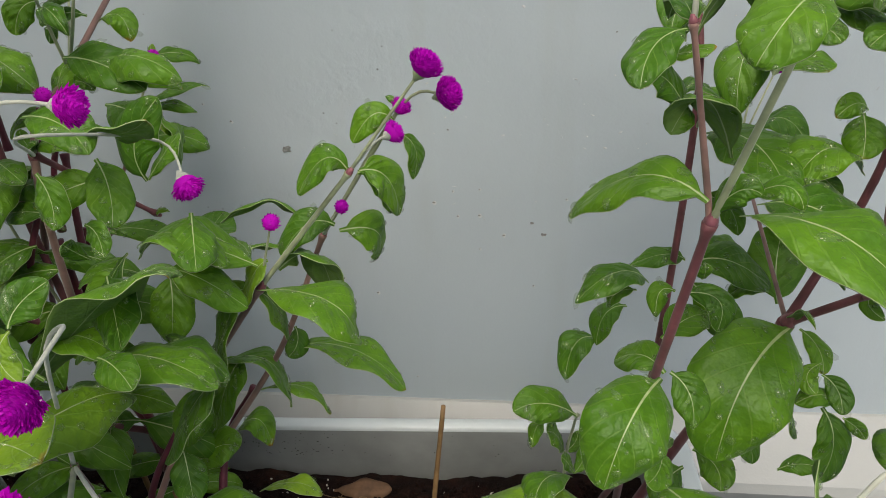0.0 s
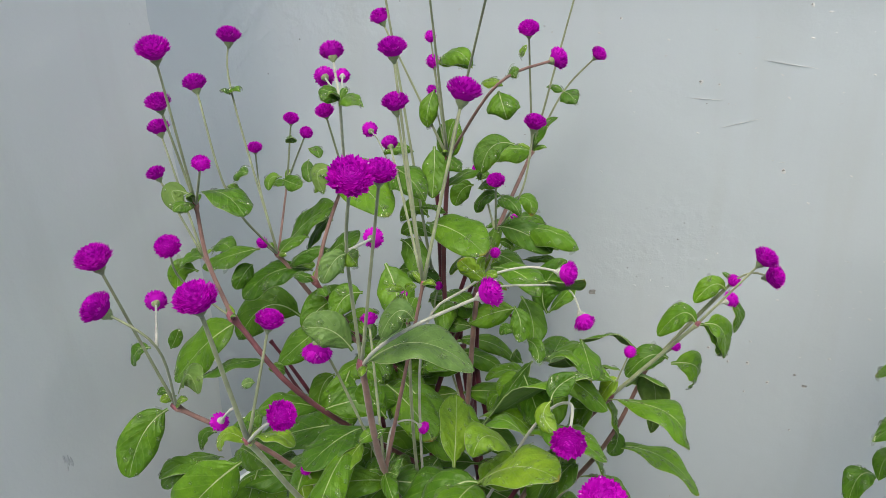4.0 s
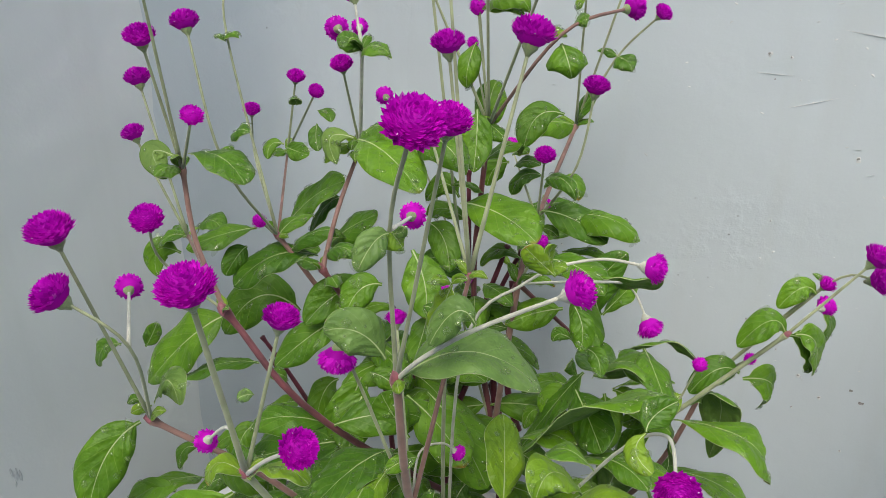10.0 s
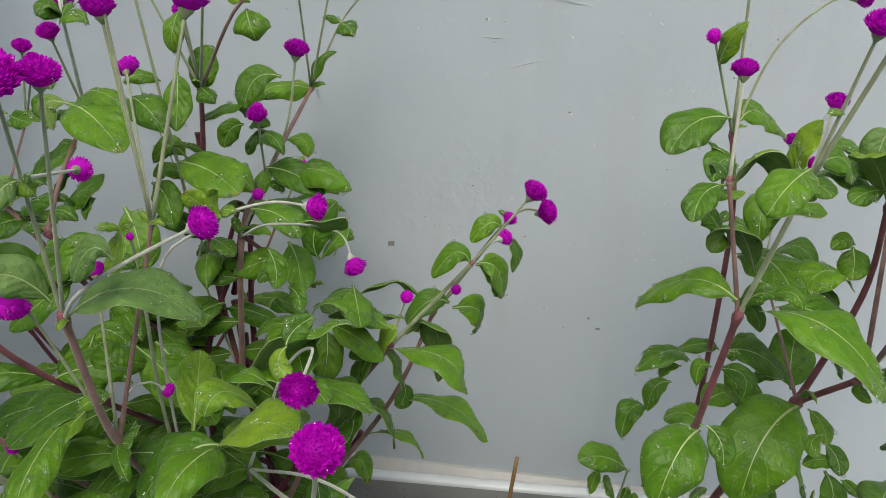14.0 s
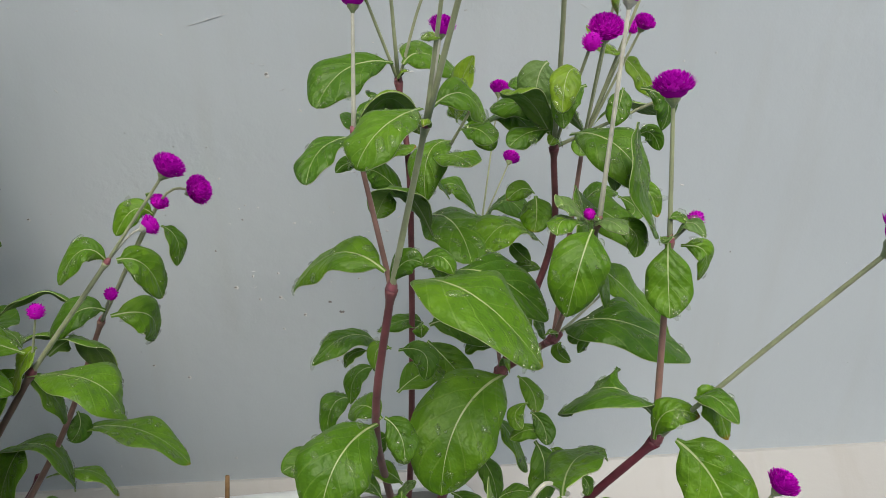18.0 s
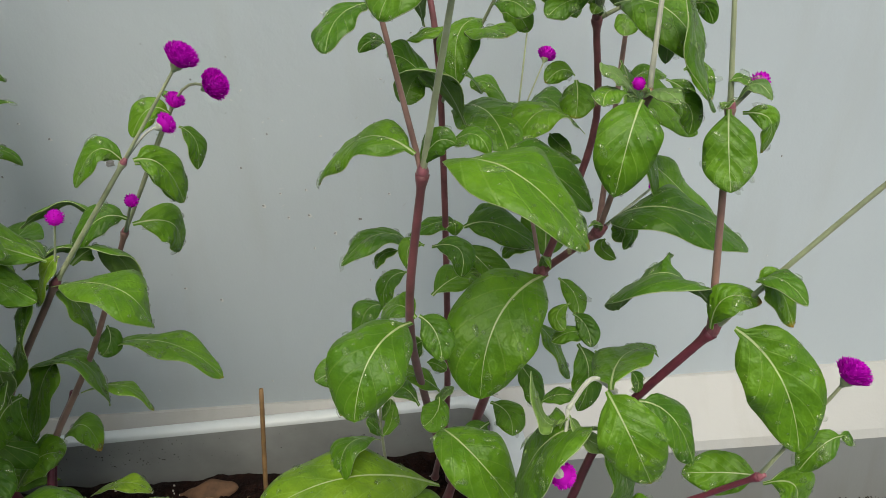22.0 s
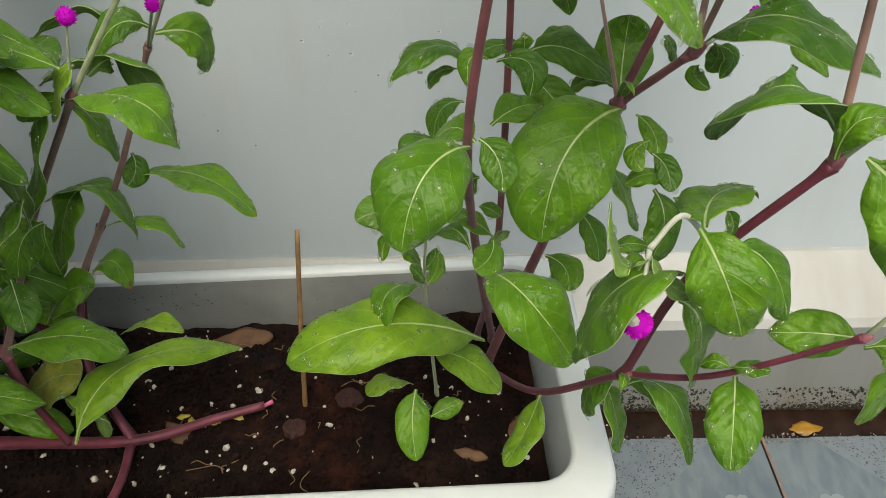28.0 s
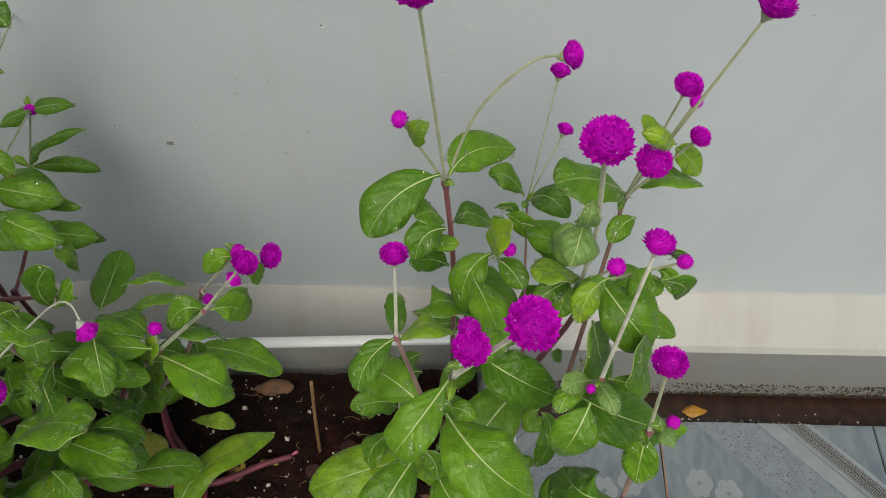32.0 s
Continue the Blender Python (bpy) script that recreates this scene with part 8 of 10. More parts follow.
leaf(A, (-0.111, 0.430, 0.403), (-0.100, 0.441, 0.359), 0.024, mid=(-0.103, 0.435, 0.388), face=(0.97, 0.02, 0.26), seed=1069, fold=0.39, drops=17)
leaf(A, (-0.111, 0.430, 0.404), (-0.137, 0.420, 0.399), 0.015, mid=(-0.123, 0.425, 0.405), face=(0.08, -0.60, 0.79), seed=1070, fold=0.24, drops=9)
leaf(A, (-0.110, 0.464, 0.331), (-0.029, 0.450, 0.307), 0.032, mid=(-0.063, 0.457, 0.335), face=(0.31, 0.18, 0.93), seed=1071, fold=0.18, drops=36)
leaf(A, (-0.103, 0.462, 0.350), (-0.107, 0.450, 0.333), 0.017, mid=(-0.101, 0.456, 0.341), face=(0.40, -0.79, 0.46), seed=1072, fold=0.35, drops=9)
leaf(A, (-0.061, 0.453, 0.432), (-0.045, 0.472, 0.399), 0.026, mid=(-0.041, 0.463, 0.425), face=(0.92, -0.22, 0.31), seed=1073, fold=0.23, drops=18)
leaf(A, (-0.064, 0.453, 0.436), (-0.095, 0.440, 0.421), 0.021, mid=(-0.079, 0.447, 0.439), face=(-0.10, -0.61, 0.78), seed=1074, fold=0.35, drops=13)
leaf(A, (-0.042, 0.435, 0.480), (-0.025, 0.441, 0.451), 0.020, mid=(-0.026, 0.438, 0.472), face=(0.77, -0.54, 0.34), seed=1075, fold=0.26, drops=13)
leaf(A, (-0.163, 0.360, 0.281), (-0.101, 0.372, 0.263), 0.035, mid=(-0.126, 0.366, 0.284), face=(0.27, 0.07, 0.96), seed=1076, fold=0.24, drops=31)
leaf(A, (-0.130, 0.330, 0.228), (-0.053, 0.420, 0.213), 0.035, LEAF_YOUNG, mid=(-0.106, 0.375, 0.249), face=(0.04, 0.13, 0.99), seed=1077, fold=0.32, drops=53)
leaf(A, (-0.140, 0.430, 0.219), (-0.091, 0.423, 0.227), 0.018, LEAF_YOUNG, mid=(-0.111, 0.426, 0.235), face=(-0.11, 0.29, 0.95), seed=1078, fold=0.17, drops=15)
leaf(A, (-0.163, 0.460, 0.248), (-0.135, 0.455, 0.240), 0.026, mid=(-0.143, 0.458, 0.264), face=(0.26, 0.03, 0.96), seed=1079, fold=0.28, drops=19)
leaf(A, (-0.198, 0.440, 0.221), (-0.153, 0.440, 0.253), 0.029, mid=(-0.172, 0.440, 0.251), face=(-0.52, -0.46, 0.72), seed=1080, fold=0.35, drops=23)
leaf(A, (-0.164, 0.450, 0.322), (-0.108, 0.440, 0.297), 0.030, mid=(-0.121, 0.445, 0.335), face=(0.42, 0.25, 0.87), seed=1081, fold=0.27, drops=32)
leaf(A, (-0.133, 0.455, 0.298), (-0.084, 0.450, 0.281), 0.021, mid=(-0.100, 0.453, 0.303), face=(0.33, 0.24, 0.91), seed=1082, fold=0.20, drops=18)
leaf(A, (-0.138, 0.450, 0.331), (-0.161, 0.430, 0.283), 0.029, mid=(-0.148, 0.440, 0.320), face=(-0.36, -0.78, 0.51), seed=1083, fold=0.20, drops=22)
leaf(A, (-0.184, 0.400, 0.165), (-0.151, 0.380, 0.165), 0.033, LEAF_YOUNG, mid=(-0.153, 0.390, 0.196), face=(0.36, 0.57, 0.74), seed=1084, fold=0.31, drops=31)
leaf(B, (0.084, 0.420, 0.319), (0.044, 0.406, 0.335), 0.024, mid=(0.063, 0.413, 0.336), face=(0.44, -0.31, 0.84), seed=1085, fold=0.31, drops=16)
leaf(A, (-0.223, 0.405, 0.163), (-0.161, 0.400, 0.209), 0.040, LEAF_OLD, mid=(-0.191, 0.403, 0.199), face=(-0.57, -0.43, 0.71), seed=1086, fold=0.38, drops=38)
leaf(A, (-0.179, 0.460, 0.296), (-0.177, 0.450, 0.257), 0.020, mid=(-0.181, 0.455, 0.283), face=(0.50, -0.84, 0.23), seed=1087, fold=0.20, drops=13)
leaf(B, (0.117, 0.350, 0.512), (0.067, 0.388, 0.482), 0.028, mid=(0.092, 0.369, 0.513), face=(-0.49, 0.02, 0.87), seed=1088, fold=0.28, drops=27)
leaf(B, (0.119, 0.350, 0.504), (0.136, 0.345, 0.517), 0.013, mid=(0.127, 0.347, 0.518), face=(-0.43, -0.88, 0.21), seed=1089, fold=0.23, drops=8)
leaf(B, (0.132, 0.348, 0.515), (0.150, 0.340, 0.514), 0.013, mid=(0.143, 0.344, 0.522), face=(-0.10, -0.33, 0.94), seed=1090, fold=0.26, drops=8)
leaf(B, (0.131, 0.349, 0.506), (0.187, 0.302, 0.485), 0.045, mid=(0.157, 0.314, 0.517), face=(0.23, -0.14, 0.96), seed=1091, fold=0.24, drops=47)
leaf(B, (0.154, 0.396, 0.485), (0.207, 0.375, 0.464), 0.035, mid=(0.177, 0.378, 0.491), face=(0.25, -0.27, 0.93), seed=1092, fold=0.30, drops=31)
leaf(B, (0.135, 0.334, 0.597), (0.108, 0.300, 0.583), 0.024, mid=(0.118, 0.309, 0.596), face=(-0.02, -0.36, 0.93), seed=1093, fold=0.23, drops=17)
leaf(B, (0.104, 0.367, 0.575), (0.084, 0.340, 0.562), 0.019, mid=(0.090, 0.354, 0.573), face=(-0.18, -0.33, 0.93), seed=1094, fold=0.29, drops=12)
leaf(B, (0.106, 0.400, 0.549), (0.093, 0.400, 0.545), 0.008, mid=(0.099, 0.400, 0.550), face=(-0.09, -0.95, 0.29), seed=1095, fold=0.20, drops=6)
leaf(B, (0.131, 0.455, 0.505), (0.106, 0.440, 0.531), 0.020, mid=(0.117, 0.448, 0.525), face=(0.71, -0.63, 0.32), seed=1096, fold=0.31, drops=13)
leaf(B, (0.126, 0.473, 0.587), (0.082, 0.437, 0.570), 0.032, mid=(0.099, 0.455, 0.588), face=(0.08, -0.51, 0.85), seed=1097, fold=0.28, drops=26)
leaf(B, (0.132, 0.474, 0.586), (0.175, 0.511, 0.566), 0.026, mid=(0.148, 0.492, 0.588), face=(0.56, -0.25, 0.79), seed=1098, fold=0.19, drops=22)
leaf(B, (0.141, 0.345, 0.595), (0.166, 0.360, 0.583), 0.018, mid=(0.155, 0.352, 0.598), face=(0.58, -0.46, 0.67), seed=1099, fold=0.25, drops=11)
leaf(B, (0.145, 0.466, 0.490), (0.166, 0.396, 0.490), 0.038, mid=(0.159, 0.431, 0.500), face=(-0.11, -0.05, 0.99), seed=1100, fold=0.39, drops=35)
leaf(B, (0.214, 0.430, 0.484), (0.171, 0.405, 0.490), 0.030, mid=(0.189, 0.417, 0.504), face=(0.19, -0.13, 0.97), seed=1101, fold=0.24, drops=24)
leaf(B, (0.210, 0.440, 0.512), (0.206, 0.420, 0.497), 0.020, mid=(0.209, 0.430, 0.505), face=(-0.17, -0.55, 0.82), seed=1102, fold=0.33, drops=10)
leaf(B, (0.214, 0.425, 0.564), (0.181, 0.445, 0.565), 0.021, mid=(0.197, 0.435, 0.571), face=(-0.24, -0.46, 0.85), seed=1103, fold=0.25, drops=13)
leaf(B, (0.210, 0.415, 0.561), (0.185, 0.400, 0.557), 0.015, mid=(0.196, 0.407, 0.562), face=(0.07, -0.38, 0.92), seed=1104, fold=0.21, drops=9)
leaf(B, (0.158, 0.440, 0.545), (0.141, 0.430, 0.528), 0.015, mid=(0.147, 0.435, 0.540), face=(0.05, -0.89, 0.46), seed=1105, fold=0.34, drops=9)
leaf(B, (0.169, 0.470, 0.548), (0.186, 0.460, 0.535), 0.016, mid=(0.178, 0.465, 0.546), face=(-0.26, -0.90, 0.36), seed=1106, fold=0.26, drops=9)
leaf(B, (0.161, 0.470, 0.555), (0.175, 0.470, 0.549), 0.009, mid=(0.170, 0.470, 0.557), face=(0.07, -0.98, 0.17), seed=1107, fold=0.32, drops=6)
leaf(B, (0.223, 0.420, 0.557), (0.256, 0.381, 0.539), 0.032, mid=(0.238, 0.390, 0.561), face=(-0.16, -0.52, 0.84), seed=1108, fold=0.21, drops=25)
leaf(B, (0.218, 0.347, 0.532), (0.203, 0.326, 0.496), 0.028, mid=(0.208, 0.329, 0.523), face=(-0.26, -0.79, 0.56), seed=1109, fold=0.25, drops=19)
leaf(B, (0.248, 0.327, 0.533), (0.246, 0.308, 0.504), 0.022, mid=(0.247, 0.318, 0.519), face=(-0.41, -0.75, 0.52), seed=1110, fold=0.27, drops=13)
leaf(B, (0.257, 0.332, 0.529), (0.267, 0.330, 0.511), 0.013, mid=(0.269, 0.331, 0.525), face=(0.42, -0.85, 0.32), seed=1111, fold=0.20, drops=8)
leaf(B, (0.231, 0.364, 0.528), (0.246, 0.360, 0.509), 0.014, mid=(0.245, 0.362, 0.522), face=(0.35, -0.82, 0.45), seed=1112, fold=0.22, drops=9)
leaf(B, (0.224, 0.400, 0.589), (0.210, 0.385, 0.571), 0.015, mid=(0.212, 0.393, 0.584), face=(-0.18, -0.67, 0.72), seed=1113, fold=0.16, drops=9)
leaf(B, (0.247, 0.410, 0.585), (0.240, 0.400, 0.567), 0.013, mid=(0.244, 0.405, 0.577), face=(-0.26, -0.80, 0.54), seed=1114, fold=0.28, drops=8)
leaf(B, (0.253, 0.400, 0.587), (0.267, 0.400, 0.564), 0.016, mid=(0.268, 0.400, 0.580), face=(0.20, -0.97, 0.13), seed=1115, fold=0.22, drops=10)
leaf(B, (0.275, 0.450, 0.511), (0.289, 0.440, 0.495), 0.013, mid=(0.282, 0.445, 0.511), face=(0.07, -0.82, 0.56), seed=1116, fold=0.35, drops=8)
leaf(B, (0.265, 0.450, 0.506), (0.269, 0.440, 0.495), 0.012, mid=(0.275, 0.445, 0.500), face=(-0.41, -0.74, 0.52), seed=1117, fold=0.26, drops=7)
leaf(B, (0.207, 0.430, 0.518), (0.189, 0.420, 0.518), 0.012, mid=(0.198, 0.425, 0.523), face=(0.30, -0.59, 0.74), seed=1118, fold=0.21, drops=7)
leaf(B, (0.240, 0.440, 0.506), (0.265, 0.450, 0.508), 0.015, mid=(0.251, 0.445, 0.513), face=(0.03, -0.29, 0.96), seed=1119, fold=0.16, drops=9)
leaf(B, (0.217, 0.440, 0.461), (0.198, 0.440, 0.462), 0.010, mid=(0.208, 0.440, 0.464), face=(0.05, -0.43, 0.90), seed=1120, fold=0.30, drops=7)
leaf(B, (0.196, 0.440, 0.481), (0.207, 0.430, 0.472), 0.010, mid=(0.200, 0.435, 0.477), face=(-0.32, -0.79, 0.53), seed=1121, fold=0.30, drops=6)
leaf(B, (0.220, 0.362, 0.529), (0.201, 0.350, 0.543), 0.014, LEAF_GREY, mid=(0.208, 0.356, 0.541), face=(0.70, -0.30, 0.65), seed=1122, fold=0.27, drops=8)
leaf(B, (0.220, 0.362, 0.528), (0.199, 0.340, 0.533), 0.014, mid=(0.205, 0.351, 0.536), face=(0.07, 0.15, 0.99), seed=1123, fold=0.22, drops=10)
leaf(B, (0.223, 0.362, 0.528), (0.232, 0.340, 0.532), 0.013, LEAF_GREY, mid=(0.228, 0.351, 0.534), face=(-0.20, 0.11, 0.97), seed=1124, fold=0.38, drops=8)
leaf(B, (0.269, 0.440, 0.548), (0.284, 0.440, 0.539), 0.011, mid=(0.277, 0.440, 0.550), face=(0.02, -1.00, 0.04), seed=1125, fold=0.19, drops=7)
leaf(B, (0.116, 0.455, 0.535), (0.138, 0.450, 0.542), 0.012, mid=(0.126, 0.453, 0.539), face=(-0.35, -0.33, 0.88), seed=1126, fold=0.22, drops=7)
leaf(B, (0.143, 0.330, 0.626), (0.135, 0.330, 0.626), 0.004, LEAF_YOUNG, mid=(0.139, 0.330, 0.627), face=(0.02, -0.62, 0.78), seed=1127, fold=0.27, drops=5)
leaf(B, (0.245, 0.330, 0.535), (0.246, 0.320, 0.539), 0.005, mid=(0.246, 0.325, 0.536), face=(-0.58, 0.20, 0.79), seed=1128, fold=0.17, drops=5)
leaf(B, (0.252, 0.330, 0.535), (0.262, 0.320, 0.539), 0.010, LEAF_GREY, mid=(0.256, 0.325, 0.544), face=(-0.33, 0.05, 0.94), seed=1129, fold=0.37, drops=7)
leaf(B, (0.248, 0.330, 0.544), (0.258, 0.330, 0.541), 0.006, mid=(0.253, 0.330, 0.545), face=(0.27, -0.38, 0.88), seed=1130, fold=0.29, drops=5)
leaf(B, (0.261, 0.300, 0.464), (0.279, 0.295, 0.442), 0.016, mid=(0.269, 0.297, 0.463), face=(0.43, -0.73, 0.53), seed=1131, fold=0.39, drops=10)
leaf(B, (0.261, 0.300, 0.464), (0.273, 0.280, 0.465), 0.014, mid=(0.265, 0.290, 0.472), face=(-0.07, 0.06, 1.00), seed=1132, fold=0.29, drops=9)
leaf(A, (-0.045, 0.427, 0.484), (-0.072, 0.420, 0.474), 0.021, mid=(-0.056, 0.423, 0.494), face=(-0.20, -0.50, 0.84), seed=1133, fold=0.25, drops=13)
leaf(A, (-0.039, 0.427, 0.485), (-0.022, 0.440, 0.451), 0.022, mid=(-0.026, 0.433, 0.478), face=(0.87, -0.41, 0.27), seed=1134, fold=0.40, drops=14)
leaf(A, (-0.026, 0.463, 0.498), (-0.048, 0.455, 0.488), 0.016, mid=(-0.036, 0.459, 0.503), face=(-0.03, -0.76, 0.65), seed=1135, fold=0.29, drops=10)
leaf(A, (-0.022, 0.463, 0.490), (-0.016, 0.460, 0.463), 0.015, mid=(-0.014, 0.462, 0.480), face=(0.91, -0.33, 0.23), seed=1136, fold=0.16, drops=9)
leaf(A, (-0.407, 0.330, 0.592), (-0.408, 0.320, 0.581), 0.016, LEAF_UNDER, mid=(-0.419, 0.325, 0.595), face=(0.42, -0.68, 0.60), seed=1137, fold=0.25, drops=10)
leaf(A, (-0.397, 0.330, 0.595), (-0.347, 0.310, 0.587), 0.027, mid=(-0.368, 0.320, 0.598), face=(0.17, 0.06, 0.98), seed=1138, fold=0.22, drops=21)
leaf(A, (-0.404, 0.400, 0.521), (-0.452, 0.380, 0.506), 0.027, mid=(-0.430, 0.390, 0.515), face=(-0.17, -0.28, 0.95), seed=1139, fold=0.37, drops=20)
leaf(A, (-0.473, 0.420, 0.500), (-0.440, 0.410, 0.509), 0.020, mid=(-0.456, 0.415, 0.515), face=(-0.33, -0.31, 0.89), seed=1140, fold=0.39, drops=13)
leaf(A, (-0.457, 0.380, 0.502), (-0.473, 0.370, 0.485), 0.018, mid=(-0.473, 0.375, 0.504), face=(0.42, -0.90, 0.14), seed=1141, fold=0.25, drops=11)
leaf(A, (-0.450, 0.380, 0.516), (-0.468, 0.370, 0.509), 0.012, mid=(-0.460, 0.375, 0.517), face=(-0.03, -0.51, 0.86), seed=1142, fold=0.17, drops=8)
leaf(A, (-0.417, 0.460, 0.499), (-0.362, 0.460, 0.542), 0.035, mid=(-0.390, 0.460, 0.526), face=(-0.48, -0.61, 0.63), seed=1143, fold=0.32, drops=30)
leaf(A, (-0.376, 0.480, 0.521), (-0.401, 0.470, 0.491), 0.020, mid=(-0.389, 0.475, 0.513), face=(-0.43, -0.69, 0.59), seed=1144, fold=0.28, drops=13)
leaf(A, (-0.338, 0.430, 0.585), (-0.347, 0.420, 0.568), 0.017, LEAF_UNDER, mid=(-0.353, 0.425, 0.585), face=(-0.09, -0.83, 0.55), seed=1145, fold=0.20, drops=11)
leaf(A, (-0.406, 0.450, 0.570), (-0.415, 0.440, 0.560), 0.011, mid=(-0.414, 0.445, 0.570), face=(0.21, -0.77, 0.60), seed=1146, fold=0.33, drops=7)
leaf(A, (-0.405, 0.450, 0.568), (-0.380, 0.440, 0.566), 0.015, mid=(-0.393, 0.445, 0.567), face=(-0.30, -0.83, 0.47), seed=1147, fold=0.37, drops=9)
leaf(A, (-0.382, 0.460, 0.585), (-0.377, 0.450, 0.567), 0.012, mid=(-0.381, 0.455, 0.576), face=(0.40, -0.74, 0.54), seed=1148, fold=0.26, drops=7)
leaf(A, (-0.381, 0.460, 0.595), (-0.365, 0.450, 0.590), 0.011, mid=(-0.371, 0.455, 0.596), face=(0.17, -0.21, 0.96), seed=1149, fold=0.29, drops=7)
leaf(A, (-0.330, 0.420, 0.587), (-0.270, 0.380, 0.568), 0.038, mid=(-0.300, 0.400, 0.585), face=(0.08, -0.32, 0.94), seed=1150, fold=0.18, drops=35)
leaf(A, (-0.365, 0.430, 0.499), (-0.322, 0.430, 0.530), 0.027, mid=(-0.345, 0.430, 0.517), face=(-0.50, -0.50, 0.71), seed=1151, fold=0.18, drops=19)
leaf(A, (-0.332, 0.430, 0.513), (-0.337, 0.420, 0.499), 0.010, mid=(-0.337, 0.425, 0.510), face=(-0.25, -0.74, 0.62), seed=1152, fold=0.29, drops=7)
leaf(A, (-0.406, 0.440, 0.487), (-0.373, 0.430, 0.493), 0.018, mid=(-0.389, 0.435, 0.493), face=(-0.22, -0.17, 0.96), seed=1153, fold=0.17, drops=11)
leaf(A, (-0.367, 0.420, 0.496), (-0.415, 0.380, 0.481), 0.034, mid=(-0.392, 0.400, 0.500), face=(-0.11, -0.24, 0.97), seed=1154, fold=0.39, drops=29)
leaf(A, (-0.414, 0.400, 0.505), (-0.421, 0.380, 0.489), 0.017, mid=(-0.416, 0.390, 0.501), face=(0.59, -0.62, 0.51), seed=1155, fold=0.20, drops=9)
leaf(A, (-0.246, 0.420, 0.613), (-0.242, 0.400, 0.578), 0.020, mid=(-0.243, 0.410, 0.597), face=(0.01, -0.87, 0.50), seed=1156, fold=0.30, drops=13)
leaf(A, (-0.204, 0.500, 0.596), (-0.228, 0.480, 0.575), 0.022, mid=(-0.221, 0.490, 0.596), face=(0.10, -0.76, 0.64), seed=1157, fold=0.29, drops=14)
leaf(A, (-0.248, 0.520, 0.551), (-0.263, 0.510, 0.533), 0.018, mid=(-0.258, 0.515, 0.547), face=(0.25, -0.92, 0.31), seed=1158, fold=0.34, drops=10)
leaf(A, (-0.246, 0.520, 0.557), (-0.231, 0.510, 0.562), 0.010, mid=(-0.238, 0.515, 0.563), face=(-0.56, -0.49, 0.67), seed=1159, fold=0.20, drops=7)
leaf(A, (-0.244, 0.520, 0.548), (-0.221, 0.510, 0.554), 0.013, mid=(-0.234, 0.515, 0.555), face=(-0.40, -0.45, 0.80), seed=1160, fold=0.26, drops=8)
leaf(A, (-0.220, 0.520, 0.542), (-0.243, 0.510, 0.528), 0.017, mid=(-0.235, 0.515, 0.543), face=(-0.34, -0.42, 0.84), seed=1161, fold=0.39, drops=10)
leaf(A, (-0.213, 0.520, 0.539), (-0.191, 0.510, 0.529), 0.017, mid=(-0.196, 0.515, 0.543), face=(0.23, -0.39, 0.89), seed=1162, fold=0.27, drops=11)
leaf(A, (-0.270, 0.460, 0.539), (-0.292, 0.450, 0.537), 0.017, mid=(-0.280, 0.455, 0.550), face=(0.36, -0.84, 0.41), seed=1163, fold=0.17, drops=11)
leaf(A, (-0.260, 0.450, 0.525), (-0.288, 0.440, 0.530), 0.017, mid=(-0.276, 0.445, 0.535), face=(0.32, -0.44, 0.84), seed=1164, fold=0.19, drops=10)
leaf(A, (-0.256, 0.420, 0.550), (-0.198, 0.390, 0.540), 0.034, mid=(-0.225, 0.405, 0.550), face=(-0.08, -0.44, 0.89), seed=1165, fold=0.35, drops=28)
leaf(A, (-0.211, 0.470, 0.532), (-0.162, 0.460, 0.517), 0.027, mid=(-0.187, 0.465, 0.530), face=(0.11, -0.63, 0.76), seed=1166, fold=0.31, drops=20)
leaf(A, (-0.211, 0.470, 0.518), (-0.198, 0.470, 0.513), 0.008, mid=(-0.204, 0.470, 0.518), face=(0.15, -0.92, 0.36), seed=1167, fold=0.35, drops=6)
leaf(A, (-0.284, 0.430, 0.529), (-0.261, 0.410, 0.502), 0.022, mid=(-0.268, 0.420, 0.522), face=(0.10, -0.76, 0.64), seed=1168, fold=0.30, drops=15)
leaf(A, (-0.172, 0.310, 0.557), (-0.186, 0.300, 0.575), 0.012, LEAF_YOUNG, mid=(-0.181, 0.305, 0.567), face=(0.61, -0.80, 0.02), seed=1169, fold=0.36, drops=8)
leaf(A, (-0.172, 0.310, 0.558), (-0.173, 0.310, 0.574), 0.008, LEAF_YOUNG, mid=(-0.176, 0.310, 0.567), face=(0.81, -0.58, 0.06), seed=1170, fold=0.16, drops=6)
leaf(A, (-0.224, 0.470, 0.492), (-0.253, 0.460, 0.487), 0.019, mid=(-0.240, 0.465, 0.500), face=(-0.09, -0.20, 0.98), seed=1171, fold=0.33, drops=12)
leaf(A, (-0.424, 0.380, 0.457), (-0.480, 0.350, 0.404), 0.042, mid=(-0.451, 0.365, 0.439), face=(-0.20, -0.75, 0.64), seed=1172, fold=0.29, drops=41)
leaf(A, (-0.401, 0.380, 0.420), (-0.452, 0.350, 0.412), 0.026, mid=(-0.425, 0.365, 0.423), face=(-0.13, -0.05, 0.99), seed=1173, fold=0.25, drops=22)
leaf(A, (-0.411, 0.460, 0.422), (-0.467, 0.430, 0.405), 0.041, mid=(-0.439, 0.445, 0.439), face=(0.22, -0.76, 0.61), seed=1174, fold=0.20, drops=40)
leaf(A, (-0.413, 0.285, 0.485), (-0.406, 0.290, 0.500), 0.010, mid=(-0.409, 0.287, 0.492), face=(0.50, -0.87, 0.08), seed=1175, fold=0.26, drops=6)
